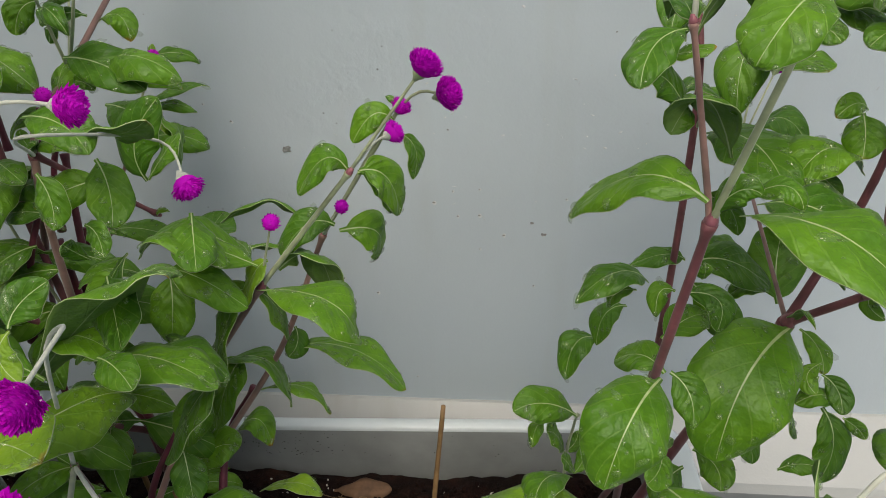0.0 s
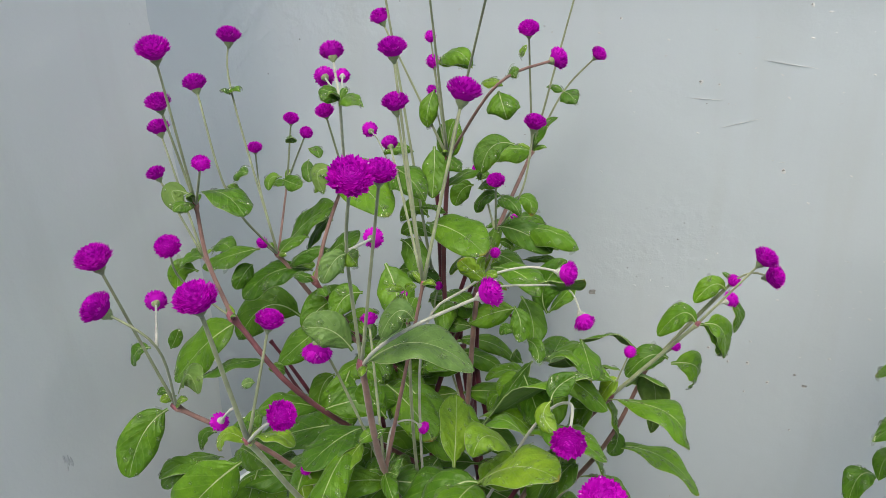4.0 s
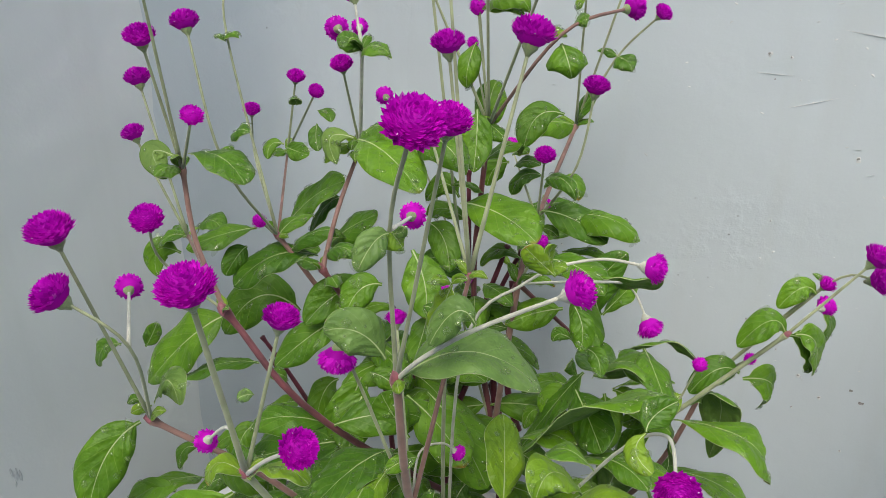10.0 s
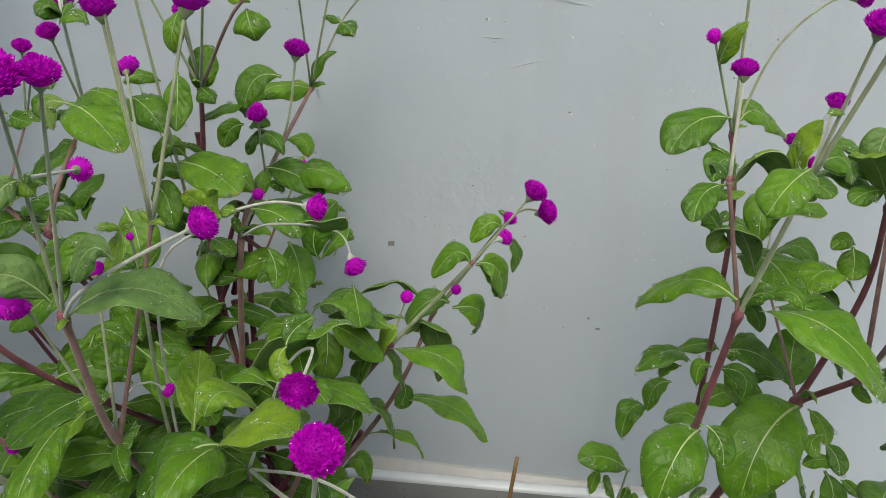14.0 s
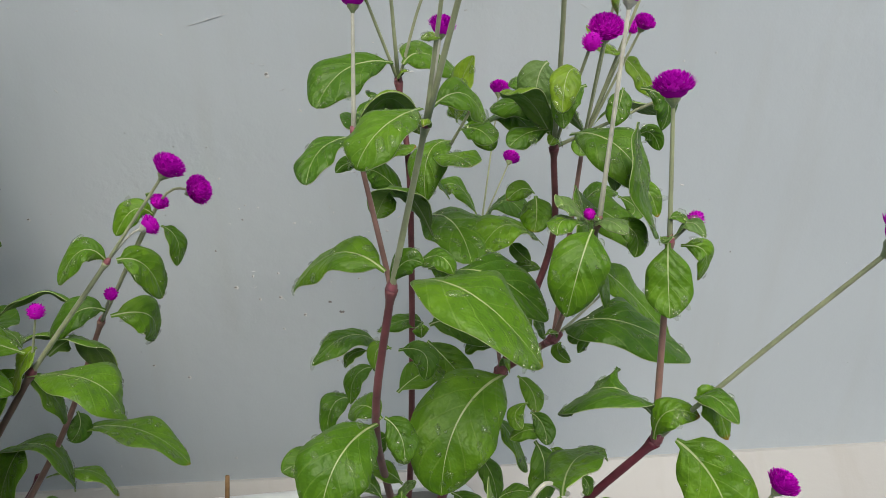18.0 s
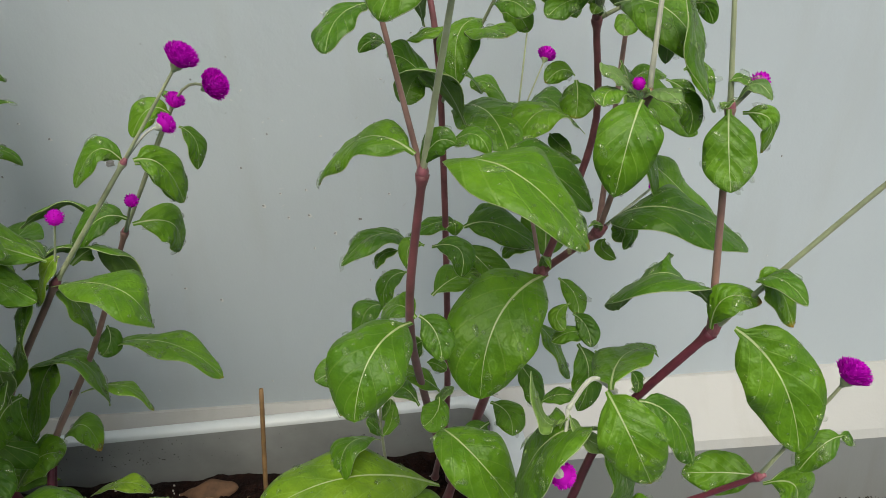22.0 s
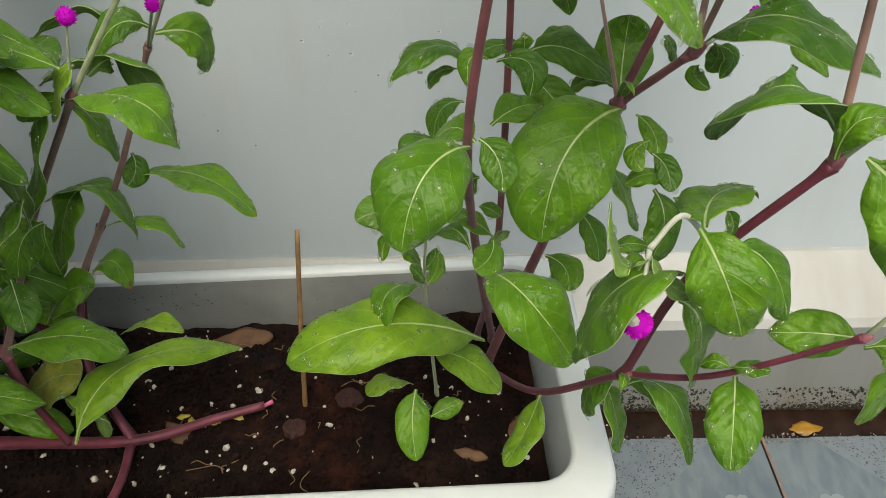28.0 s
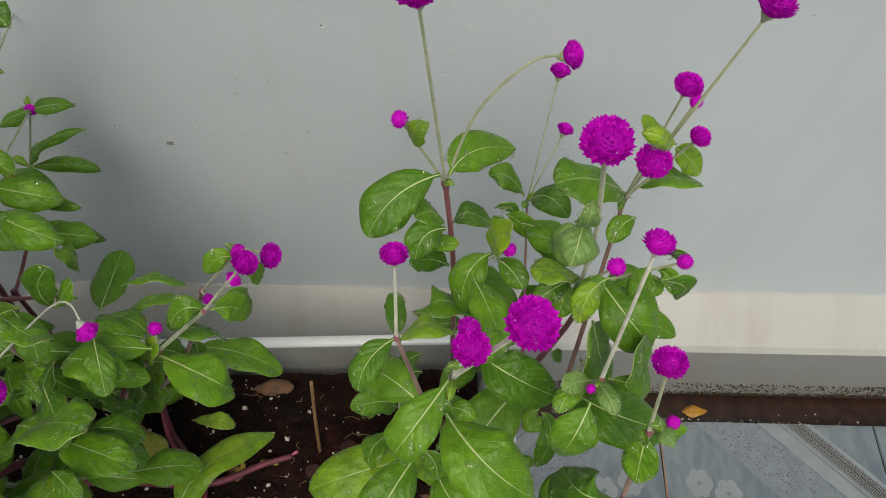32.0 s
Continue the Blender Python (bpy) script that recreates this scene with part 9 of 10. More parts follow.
leaf(A, (-0.432, 0.285, 0.483), (-0.448, 0.280, 0.467), 0.013, mid=(-0.443, 0.282, 0.480), face=(-0.30, -0.80, 0.52), seed=1176, fold=0.35, drops=8)
leaf(A, (-0.392, 0.262, 0.465), (-0.368, 0.255, 0.473), 0.020, LEAF_UNDER, mid=(-0.377, 0.259, 0.485), face=(-0.40, -0.44, 0.81), seed=1177, fold=0.25, drops=13)
leaf(A, (-0.403, 0.260, 0.450), (-0.417, 0.225, 0.412), 0.028, mid=(-0.413, 0.242, 0.438), face=(0.56, -0.70, 0.44), seed=1178, fold=0.30, drops=21)
leaf(A, (-0.401, 0.262, 0.462), (-0.410, 0.260, 0.461), 0.006, mid=(-0.405, 0.261, 0.465), face=(0.13, -0.78, 0.61), seed=1179, fold=0.29, drops=5)
leaf(A, (-0.394, 0.262, 0.462), (-0.398, 0.250, 0.464), 0.007, LEAF_YOUNG, mid=(-0.396, 0.256, 0.464), face=(0.81, -0.22, 0.54), seed=1180, fold=0.25, drops=5)
leaf(A, (-0.314, 0.250, 0.495), (-0.321, 0.245, 0.494), 0.007, LEAF_GREY, mid=(-0.317, 0.247, 0.496), face=(0.42, -0.73, 0.54), seed=1181, fold=0.24, drops=5)
leaf(A, (-0.324, 0.420, 0.478), (-0.359, 0.380, 0.460), 0.029, mid=(-0.342, 0.400, 0.477), face=(0.52, -0.69, 0.50), seed=1182, fold=0.32, drops=22)
leaf(A, (-0.343, 0.400, 0.457), (-0.381, 0.370, 0.427), 0.029, mid=(-0.360, 0.385, 0.447), face=(-0.13, -0.61, 0.78), seed=1183, fold=0.24, drops=22)
leaf(A, (-0.298, 0.380, 0.501), (-0.316, 0.360, 0.485), 0.022, mid=(-0.309, 0.370, 0.500), face=(0.43, -0.77, 0.48), seed=1184, fold=0.28, drops=13)
leaf(A, (-0.276, 0.380, 0.529), (-0.260, 0.360, 0.492), 0.029, mid=(-0.264, 0.370, 0.511), face=(0.26, -0.80, 0.54), seed=1185, fold=0.21, drops=18)
leaf(A, (-0.220, 0.290, 0.554), (-0.230, 0.285, 0.526), 0.015, LEAF_YOUNG, mid=(-0.224, 0.287, 0.542), face=(-0.34, -0.89, 0.29), seed=1186, fold=0.22, drops=9)
leaf(A, (-0.220, 0.290, 0.555), (-0.227, 0.280, 0.559), 0.007, LEAF_YOUNG, mid=(-0.223, 0.285, 0.559), face=(0.57, -0.04, 0.82), seed=1187, fold=0.33, drops=5)
leaf(A, (-0.220, 0.290, 0.554), (-0.212, 0.290, 0.558), 0.005, LEAF_YOUNG, mid=(-0.217, 0.290, 0.558), face=(-0.13, -0.95, 0.28), seed=1188, fold=0.30, drops=5)
leaf(A, (-0.266, 0.380, 0.485), (-0.270, 0.360, 0.456), 0.018, mid=(-0.266, 0.370, 0.474), face=(-0.00, -0.82, 0.57), seed=1189, fold=0.29, drops=11)
leaf(A, (-0.185, 0.430, 0.477), (-0.223, 0.420, 0.463), 0.022, mid=(-0.204, 0.425, 0.473), face=(0.08, -0.89, 0.44), seed=1190, fold=0.26, drops=14)
leaf(A, (-0.168, 0.360, 0.516), (-0.162, 0.350, 0.493), 0.015, mid=(-0.162, 0.355, 0.505), face=(0.10, -0.91, 0.41), seed=1191, fold=0.25, drops=9)
leaf(A, (-0.169, 0.370, 0.488), (-0.181, 0.370, 0.485), 0.009, mid=(-0.177, 0.370, 0.491), face=(-0.12, -0.89, 0.44), seed=1192, fold=0.34, drops=6)
leaf(A, (-0.161, 0.370, 0.484), (-0.150, 0.360, 0.472), 0.012, mid=(-0.153, 0.365, 0.482), face=(-0.03, -0.79, 0.62), seed=1193, fold=0.23, drops=7)
leaf(A, (-0.164, 0.370, 0.464), (-0.168, 0.360, 0.479), 0.009, mid=(-0.168, 0.365, 0.472), face=(0.93, -0.36, 0.03), seed=1194, fold=0.31, drops=6)
leaf(A, (-0.158, 0.400, 0.445), (-0.106, 0.390, 0.448), 0.032, mid=(-0.134, 0.395, 0.465), face=(-0.05, 0.02, 1.00), seed=1195, fold=0.23, drops=27)
leaf(A, (-0.239, 0.250, 0.531), (-0.262, 0.235, 0.550), 0.022, LEAF_GREY, mid=(-0.248, 0.242, 0.548), face=(0.68, -0.67, 0.30), seed=1196, fold=0.19, drops=13)
leaf(A, (-0.231, 0.250, 0.523), (-0.169, 0.270, 0.517), 0.037, LEAF_GREY, mid=(-0.200, 0.260, 0.537), face=(0.14, -0.09, 0.99), seed=1197, fold=0.38, drops=33)
leaf(A, (-0.193, 0.240, 0.563), (-0.212, 0.235, 0.552), 0.015, LEAF_GREY, mid=(-0.201, 0.237, 0.569), face=(-0.15, -0.75, 0.64), seed=1198, fold=0.23, drops=9)
leaf(A, (-0.230, 0.238, 0.600), (-0.239, 0.225, 0.587), 0.013, LEAF_GREY, mid=(-0.234, 0.231, 0.598), face=(0.42, -0.78, 0.46), seed=1199, fold=0.38, drops=8)
leaf(A, (-0.229, 0.238, 0.600), (-0.222, 0.235, 0.605), 0.005, LEAF_GREY, mid=(-0.224, 0.236, 0.602), face=(-0.36, -0.93, -0.02), seed=1200, fold=0.39, drops=5)
leaf(A, (-0.308, 0.370, 0.425), (-0.309, 0.340, 0.390), 0.030, mid=(-0.312, 0.355, 0.407), face=(0.36, -0.71, 0.60), seed=1201, fold=0.20, drops=19)
leaf(A, (-0.261, 0.330, 0.422), (-0.279, 0.330, 0.452), 0.022, mid=(-0.272, 0.330, 0.439), face=(0.52, -0.80, 0.32), seed=1202, fold=0.23, drops=13)
leaf(A, (-0.261, 0.365, 0.434), (-0.213, 0.345, 0.383), 0.037, mid=(-0.237, 0.355, 0.417), face=(0.52, -0.50, 0.69), seed=1203, fold=0.35, drops=33)
leaf(A, (-0.185, 0.270, 0.441), (-0.196, 0.310, 0.469), 0.025, LEAF_YOUNG, mid=(-0.190, 0.290, 0.458), face=(0.70, -0.28, 0.66), seed=1204, fold=0.25, drops=18)
leaf(A, (-0.172, 0.400, 0.432), (-0.185, 0.390, 0.412), 0.017, mid=(-0.183, 0.395, 0.428), face=(0.03, -0.90, 0.43), seed=1205, fold=0.31, drops=10)
leaf(A, (-0.166, 0.380, 0.447), (-0.143, 0.340, 0.433), 0.028, mid=(-0.154, 0.360, 0.441), face=(-0.23, -0.43, 0.87), seed=1206, fold=0.23, drops=19)
leaf(A, (-0.187, 0.410, 0.400), (-0.202, 0.400, 0.394), 0.015, mid=(-0.197, 0.405, 0.407), face=(-0.23, -0.22, 0.95), seed=1207, fold=0.33, drops=9)
leaf(A, (-0.143, 0.290, 0.461), (-0.172, 0.290, 0.452), 0.021, mid=(-0.161, 0.290, 0.470), face=(-0.27, 0.09, 0.96), seed=1208, fold=0.16, drops=13)
leaf(A, (-0.146, 0.280, 0.450), (-0.165, 0.250, 0.469), 0.024, LEAF_YOUNG, mid=(-0.159, 0.265, 0.475), face=(0.41, 0.28, 0.87), seed=1209, fold=0.36, drops=17)
leaf(A, (-0.259, 0.300, 0.437), (-0.279, 0.240, 0.440), 0.033, mid=(-0.267, 0.270, 0.446), face=(0.03, 0.04, 1.00), seed=1210, fold=0.17, drops=27)
leaf(A, (-0.232, 0.270, 0.461), (-0.247, 0.260, 0.455), 0.010, mid=(-0.238, 0.265, 0.461), face=(-0.03, -0.50, 0.86), seed=1211, fold=0.22, drops=7)
leaf(A, (-0.250, 0.270, 0.447), (-0.251, 0.240, 0.442), 0.015, LEAF_YOUNG, mid=(-0.251, 0.255, 0.446), face=(-0.06, -0.15, 0.99), seed=1212, fold=0.35, drops=9)
leaf(A, (-0.290, 0.207, 0.482), (-0.309, 0.200, 0.479), 0.014, LEAF_YOUNG, mid=(-0.304, 0.204, 0.490), face=(-0.09, -0.10, 0.99), seed=1213, fold=0.28, drops=9)
leaf(A, (-0.289, 0.207, 0.484), (-0.255, 0.200, 0.494), 0.016, LEAF_YOUNG, mid=(-0.271, 0.204, 0.497), face=(-0.24, 0.23, 0.94), seed=1214, fold=0.40, drops=11)
leaf(A, (-0.397, 0.300, 0.378), (-0.417, 0.250, 0.391), 0.029, mid=(-0.407, 0.275, 0.392), face=(-0.04, 0.26, 0.97), seed=1215, fold=0.26, drops=22)
leaf(A, (-0.399, 0.300, 0.402), (-0.409, 0.290, 0.390), 0.011, mid=(-0.407, 0.295, 0.402), face=(-0.23, -0.62, 0.75), seed=1216, fold=0.28, drops=7)
leaf(A, (-0.358, 0.400, 0.357), (-0.406, 0.380, 0.361), 0.022, mid=(-0.383, 0.390, 0.365), face=(0.02, 0.16, 0.99), seed=1217, fold=0.39, drops=17)
leaf(A, (-0.372, 0.330, 0.406), (-0.377, 0.310, 0.387), 0.015, mid=(-0.378, 0.320, 0.402), face=(0.48, -0.65, 0.58), seed=1218, fold=0.29, drops=9)
leaf(A, (-0.395, 0.340, 0.385), (-0.416, 0.330, 0.371), 0.014, mid=(-0.406, 0.335, 0.382), face=(-0.27, -0.51, 0.81), seed=1219, fold=0.36, drops=9)
leaf(A, (-0.357, 0.420, 0.390), (-0.369, 0.400, 0.358), 0.022, mid=(-0.365, 0.410, 0.382), face=(0.35, -0.85, 0.39), seed=1220, fold=0.22, drops=14)
leaf(A, (-0.300, 0.360, 0.444), (-0.279, 0.360, 0.433), 0.015, mid=(-0.289, 0.360, 0.442), face=(0.31, -0.77, 0.56), seed=1221, fold=0.16, drops=8)
leaf(A, (-0.250, 0.380, 0.441), (-0.220, 0.360, 0.454), 0.020, mid=(-0.236, 0.370, 0.452), face=(-0.43, -0.02, 0.90), seed=1222, fold=0.29, drops=13)
leaf(A, (-0.120, 0.260, 0.512), (-0.108, 0.270, 0.524), 0.014, mid=(-0.117, 0.265, 0.518), face=(0.03, -0.78, 0.62), seed=1223, fold=0.39, drops=7)
leaf(A, (-0.120, 0.260, 0.511), (-0.115, 0.250, 0.498), 0.011, LEAF_YOUNG, mid=(-0.123, 0.255, 0.504), face=(-0.01, -0.80, 0.60), seed=1224, fold=0.18, drops=7)
leaf(A, (-0.231, 0.360, 0.371), (-0.236, 0.340, 0.355), 0.023, mid=(-0.236, 0.350, 0.364), face=(0.23, -0.65, 0.72), seed=1225, fold=0.24, drops=11)
leaf(A, (-0.242, 0.300, 0.417), (-0.252, 0.280, 0.410), 0.020, mid=(-0.245, 0.290, 0.412), face=(0.40, -0.48, 0.78), seed=1226, fold=0.26, drops=9)
leaf(A, (-0.363, 0.320, 0.350), (-0.295, 0.280, 0.409), 0.031, mid=(-0.331, 0.300, 0.386), face=(-0.60, 0.15, 0.79), seed=1227, fold=0.30, drops=36)
leaf(A, (-0.144, 0.400, 0.439), (-0.104, 0.400, 0.413), 0.024, mid=(-0.126, 0.400, 0.432), face=(0.52, -0.24, 0.82), seed=1228, fold=0.18, drops=17)
leaf(A, (-0.141, 0.320, 0.446), (-0.115, 0.300, 0.447), 0.017, mid=(-0.127, 0.310, 0.450), face=(-0.21, -0.23, 0.95), seed=1229, fold=0.18, drops=11)
leaf(B, (0.130, 0.450, 0.561), (0.111, 0.430, 0.555), 0.022, mid=(0.117, 0.440, 0.567), face=(0.18, -0.42, 0.89), seed=1230, fold=0.29, drops=12)
leaf(B, (0.127, 0.470, 0.539), (0.111, 0.450, 0.573), 0.022, mid=(0.121, 0.460, 0.565), face=(0.70, 0.42, 0.58), seed=1231, fold=0.24, drops=15)
leaf(B, (0.132, 0.500, 0.491), (0.163, 0.500, 0.487), 0.022, mid=(0.145, 0.500, 0.505), face=(0.15, -0.03, 0.99), seed=1232, fold=0.29, drops=15)
leaf(B, (0.179, 0.460, 0.553), (0.206, 0.430, 0.549), 0.023, mid=(0.195, 0.445, 0.561), face=(-0.10, -0.21, 0.97), seed=1233, fold=0.23, drops=15)
leaf(B, (0.210, 0.430, 0.595), (0.203, 0.420, 0.566), 0.022, LEAF_GREY, mid=(0.204, 0.425, 0.586), face=(-0.33, -0.86, 0.38), seed=1234, fold=0.39, drops=12)
leaf(B, (0.214, 0.420, 0.553), (0.183, 0.400, 0.585), 0.025, LEAF_YOUNG, mid=(0.196, 0.410, 0.580), face=(0.42, 0.54, 0.73), seed=1235, fold=0.38, drops=18)
leaf(B, (0.258, 0.500, 0.528), (0.200, 0.480, 0.569), 0.038, mid=(0.226, 0.490, 0.562), face=(0.49, 0.26, 0.83), seed=1236, fold=0.28, drops=35)
leaf(B, (0.195, 0.556, 0.443), (0.225, 0.530, 0.456), 0.027, mid=(0.209, 0.543, 0.467), face=(-0.40, -0.03, 0.91), seed=1237, fold=0.19, drops=20)
leaf(B, (0.191, 0.558, 0.447), (0.161, 0.560, 0.471), 0.022, mid=(0.176, 0.559, 0.473), face=(0.58, -0.31, 0.75), seed=1238, fold=0.16, drops=15)
leaf(B, (0.260, 0.500, 0.537), (0.303, 0.500, 0.544), 0.025, mid=(0.278, 0.500, 0.552), face=(-0.16, 0.29, 0.94), seed=1239, fold=0.17, drops=18)
leaf(B, (0.276, 0.500, 0.582), (0.299, 0.500, 0.556), 0.018, LEAF_YOUNG, mid=(0.286, 0.500, 0.573), face=(0.50, -0.74, 0.45), seed=1240, fold=0.31, drops=11)
leaf(B, (0.276, 0.500, 0.586), (0.252, 0.510, 0.601), 0.016, LEAF_YOUNG, mid=(0.265, 0.505, 0.587), face=(0.45, -0.27, 0.85), seed=1241, fold=0.30, drops=10)
leaf(B, (0.259, 0.480, 0.532), (0.241, 0.460, 0.530), 0.016, mid=(0.247, 0.470, 0.536), face=(0.12, -0.21, 0.97), seed=1242, fold=0.17, drops=9)
leaf(B, (0.160, 0.430, 0.562), (0.169, 0.430, 0.599), 0.019, LEAF_YOUNG, mid=(0.161, 0.430, 0.580), face=(-0.90, -0.38, 0.23), seed=1243, fold=0.33, drops=12)
leaf(B, (0.162, 0.430, 0.558), (0.178, 0.410, 0.556), 0.016, mid=(0.171, 0.420, 0.561), face=(-0.24, -0.30, 0.93), seed=1244, fold=0.22, drops=9)
leaf(B, (0.159, 0.440, 0.548), (0.141, 0.410, 0.523), 0.024, mid=(0.144, 0.425, 0.546), face=(-0.44, -0.40, 0.80), seed=1245, fold=0.28, drops=17)
leaf(B, (0.149, 0.420, 0.546), (0.163, 0.380, 0.554), 0.022, mid=(0.156, 0.400, 0.553), face=(-0.08, 0.17, 0.98), seed=1246, fold=0.19, drops=14)
leaf(B, (0.216, 0.390, 0.599), (0.206, 0.375, 0.582), 0.015, LEAF_YOUNG, mid=(0.209, 0.383, 0.598), face=(-0.27, -0.63, 0.73), seed=1247, fold=0.34, drops=9)
leaf(B, (0.234, 0.430, 0.510), (0.280, 0.430, 0.479), 0.031, mid=(0.255, 0.430, 0.501), face=(0.45, -0.60, 0.66), seed=1248, fold=0.29, drops=23)
leaf(B, (0.223, 0.400, 0.534), (0.243, 0.380, 0.464), 0.038, mid=(0.230, 0.390, 0.511), face=(0.79, -0.49, 0.36), seed=1249, fold=0.28, drops=34)
leaf(B, (0.243, 0.370, 0.578), (0.257, 0.360, 0.519), 0.031, mid=(0.245, 0.365, 0.553), face=(0.78, -0.56, 0.28), seed=1250, fold=0.19, drops=25)
leaf(B, (0.146, 0.420, 0.496), (0.113, 0.410, 0.514), 0.030, mid=(0.128, 0.415, 0.529), face=(0.31, 0.44, 0.84), seed=1251, fold=0.32, drops=23)
leaf(B, (0.106, 0.366, 0.572), (0.136, 0.370, 0.575), 0.025, LEAF_YOUNG, mid=(0.121, 0.368, 0.593), face=(-0.16, 0.54, 0.83), seed=1252, fold=0.35, drops=18)
leaf(B, (0.232, 0.400, 0.556), (0.242, 0.390, 0.534), 0.016, LEAF_GREY, mid=(0.241, 0.395, 0.551), face=(0.05, -0.90, 0.43), seed=1253, fold=0.33, drops=9)
leaf(A, (-0.162, 0.460, 0.412), (-0.164, 0.525, 0.402), 0.033, mid=(-0.166, 0.493, 0.402), face=(0.05, 0.15, 0.99), seed=1254, fold=0.26, drops=28)
leaf(A, (-0.146, 0.480, 0.420), (-0.090, 0.480, 0.422), 0.017, mid=(-0.113, 0.480, 0.436), face=(-0.03, 0.54, 0.84), seed=1255, fold=0.25, drops=16)
leaf(A, (-0.149, 0.470, 0.394), (-0.104, 0.480, 0.402), 0.022, mid=(-0.125, 0.475, 0.405), face=(-0.25, 0.43, 0.87), seed=1256, fold=0.29, drops=16)
leaf(A, (-0.094, 0.430, 0.419), (-0.073, 0.460, 0.356), 0.031, mid=(-0.074, 0.445, 0.417), face=(0.44, 0.75, 0.50), seed=1257, fold=0.28, drops=33)
leaf(A, (-0.111, 0.435, 0.418), (-0.162, 0.455, 0.412), 0.031, mid=(-0.127, 0.445, 0.430), face=(0.12, 0.54, 0.83), seed=1258, fold=0.18, drops=25)
leaf(A, (-0.128, 0.410, 0.468), (-0.112, 0.370, 0.458), 0.023, mid=(-0.120, 0.390, 0.464), face=(0.37, -0.08, 0.93), seed=1259, fold=0.25, drops=15)
leaf(A, (-0.100, 0.430, 0.425), (-0.117, 0.420, 0.397), 0.017, LEAF_YOUNG, mid=(-0.108, 0.425, 0.418), face=(-0.53, -0.65, 0.55), seed=1260, fold=0.17, drops=11)
leaf(A, (-0.162, 0.400, 0.525), (-0.122, 0.380, 0.533), 0.023, mid=(-0.145, 0.390, 0.522), face=(0.09, 0.54, 0.84), seed=1261, fold=0.17, drops=16)
leaf(A, (-0.164, 0.400, 0.448), (-0.203, 0.380, 0.385), 0.022, mid=(-0.180, 0.390, 0.426), face=(-0.68, -0.45, 0.57), seed=1262, fold=0.20, drops=22)
leaf(A, (-0.159, 0.430, 0.476), (-0.146, 0.440, 0.520), 0.025, mid=(-0.163, 0.435, 0.497), face=(-0.11, -0.96, 0.26), seed=1263, fold=0.39, drops=18)
leaf(A, (-0.160, 0.470, 0.460), (-0.165, 0.470, 0.492), 0.020, mid=(-0.154, 0.470, 0.488), face=(0.98, 0.10, 0.18), seed=1264, fold=0.18, drops=13)
leaf(A, (-0.158, 0.430, 0.477), (-0.139, 0.440, 0.500), 0.016, mid=(-0.147, 0.435, 0.491), face=(-0.44, -0.64, 0.63), seed=1265, fold=0.15, drops=10)
leaf(A, (-0.144, 0.400, 0.339), (-0.140, 0.380, 0.402), 0.034, mid=(-0.136, 0.390, 0.388), face=(0.52, 0.82, 0.23), seed=1266, fold=0.39, drops=29)
leaf(A, (-0.245, 0.360, 0.356), (-0.109, 0.340, 0.476), 0.043, mid=(-0.152, 0.350, 0.454), face=(-0.51, 0.56, 0.66), seed=1267, fold=0.17, drops=66)
leaf(A, (-0.126, 0.380, 0.372), (-0.156, 0.360, 0.329), 0.029, mid=(-0.135, 0.370, 0.366), face=(-0.64, -0.41, 0.65), seed=1268, fold=0.17, drops=23)
leaf(A, (-0.162, 0.410, 0.315), (-0.120, 0.420, 0.404), 0.026, mid=(-0.139, 0.415, 0.363), face=(-0.76, -0.49, 0.42), seed=1269, fold=0.33, drops=32)
leaf(A, (-0.166, 0.262, 0.440), (-0.198, 0.240, 0.399), 0.031, mid=(-0.184, 0.251, 0.435), face=(-0.34, -0.69, 0.64), seed=1270, fold=0.29, drops=24)
leaf(A, (-0.167, 0.262, 0.439), (-0.111, 0.240, 0.473), 0.036, LEAF_YOUNG, mid=(-0.138, 0.251, 0.467), face=(-0.54, -0.05, 0.84), seed=1271, fold=0.24, drops=32)
leaf(A, (-0.297, 0.320, 0.402), (-0.314, 0.280, 0.325), 0.048, mid=(-0.322, 0.300, 0.373), face=(-0.42, -0.77, 0.49), seed=1272, fold=0.21, drops=53)
leaf(A, (-0.137, 0.260, 0.347), (-0.062, 0.240, 0.404), 0.038, mid=(-0.098, 0.250, 0.387), face=(-0.56, 0.18, 0.81), seed=1273, fold=0.37, drops=44)
leaf(A, (-0.257, 0.300, 0.326), (-0.301, 0.260, 0.302), 0.033, mid=(-0.280, 0.280, 0.324), face=(-0.18, -0.34, 0.92), seed=1274, fold=0.18, drops=28)
leaf(A, (-0.254, 0.340, 0.305), (-0.177, 0.330, 0.310), 0.039, mid=(-0.215, 0.335, 0.315), face=(-0.03, 0.23, 0.97), seed=1275, fold=0.31, drops=37)
leaf(A, (-0.196, 0.360, 0.416), (-0.151, 0.350, 0.416), 0.026, mid=(-0.173, 0.355, 0.428), face=(0.05, 0.14, 0.99), seed=1276, fold=0.21, drops=19)
leaf(A, (-0.143, 0.360, 0.413), (-0.104, 0.360, 0.397), 0.024, mid=(-0.121, 0.360, 0.416), face=(0.37, 0.01, 0.93), seed=1277, fold=0.21, drops=17)
leaf(A, (-0.102, 0.420, 0.428), (-0.142, 0.410, 0.455), 0.025, mid=(-0.122, 0.415, 0.442), face=(0.57, -0.09, 0.82), seed=1278, fold=0.17, drops=18)
leaf(A, (-0.169, 0.420, 0.418), (-0.207, 0.410, 0.417), 0.022, mid=(-0.188, 0.415, 0.427), face=(-0.00, -0.07, 1.00), seed=1279, fold=0.33, drops=15)
leaf(B, (0.094, 0.435, 0.369), (0.074, 0.415, 0.354), 0.021, mid=(0.080, 0.425, 0.374), face=(-0.39, -0.28, 0.88), seed=1280, fold=0.37, drops=14)
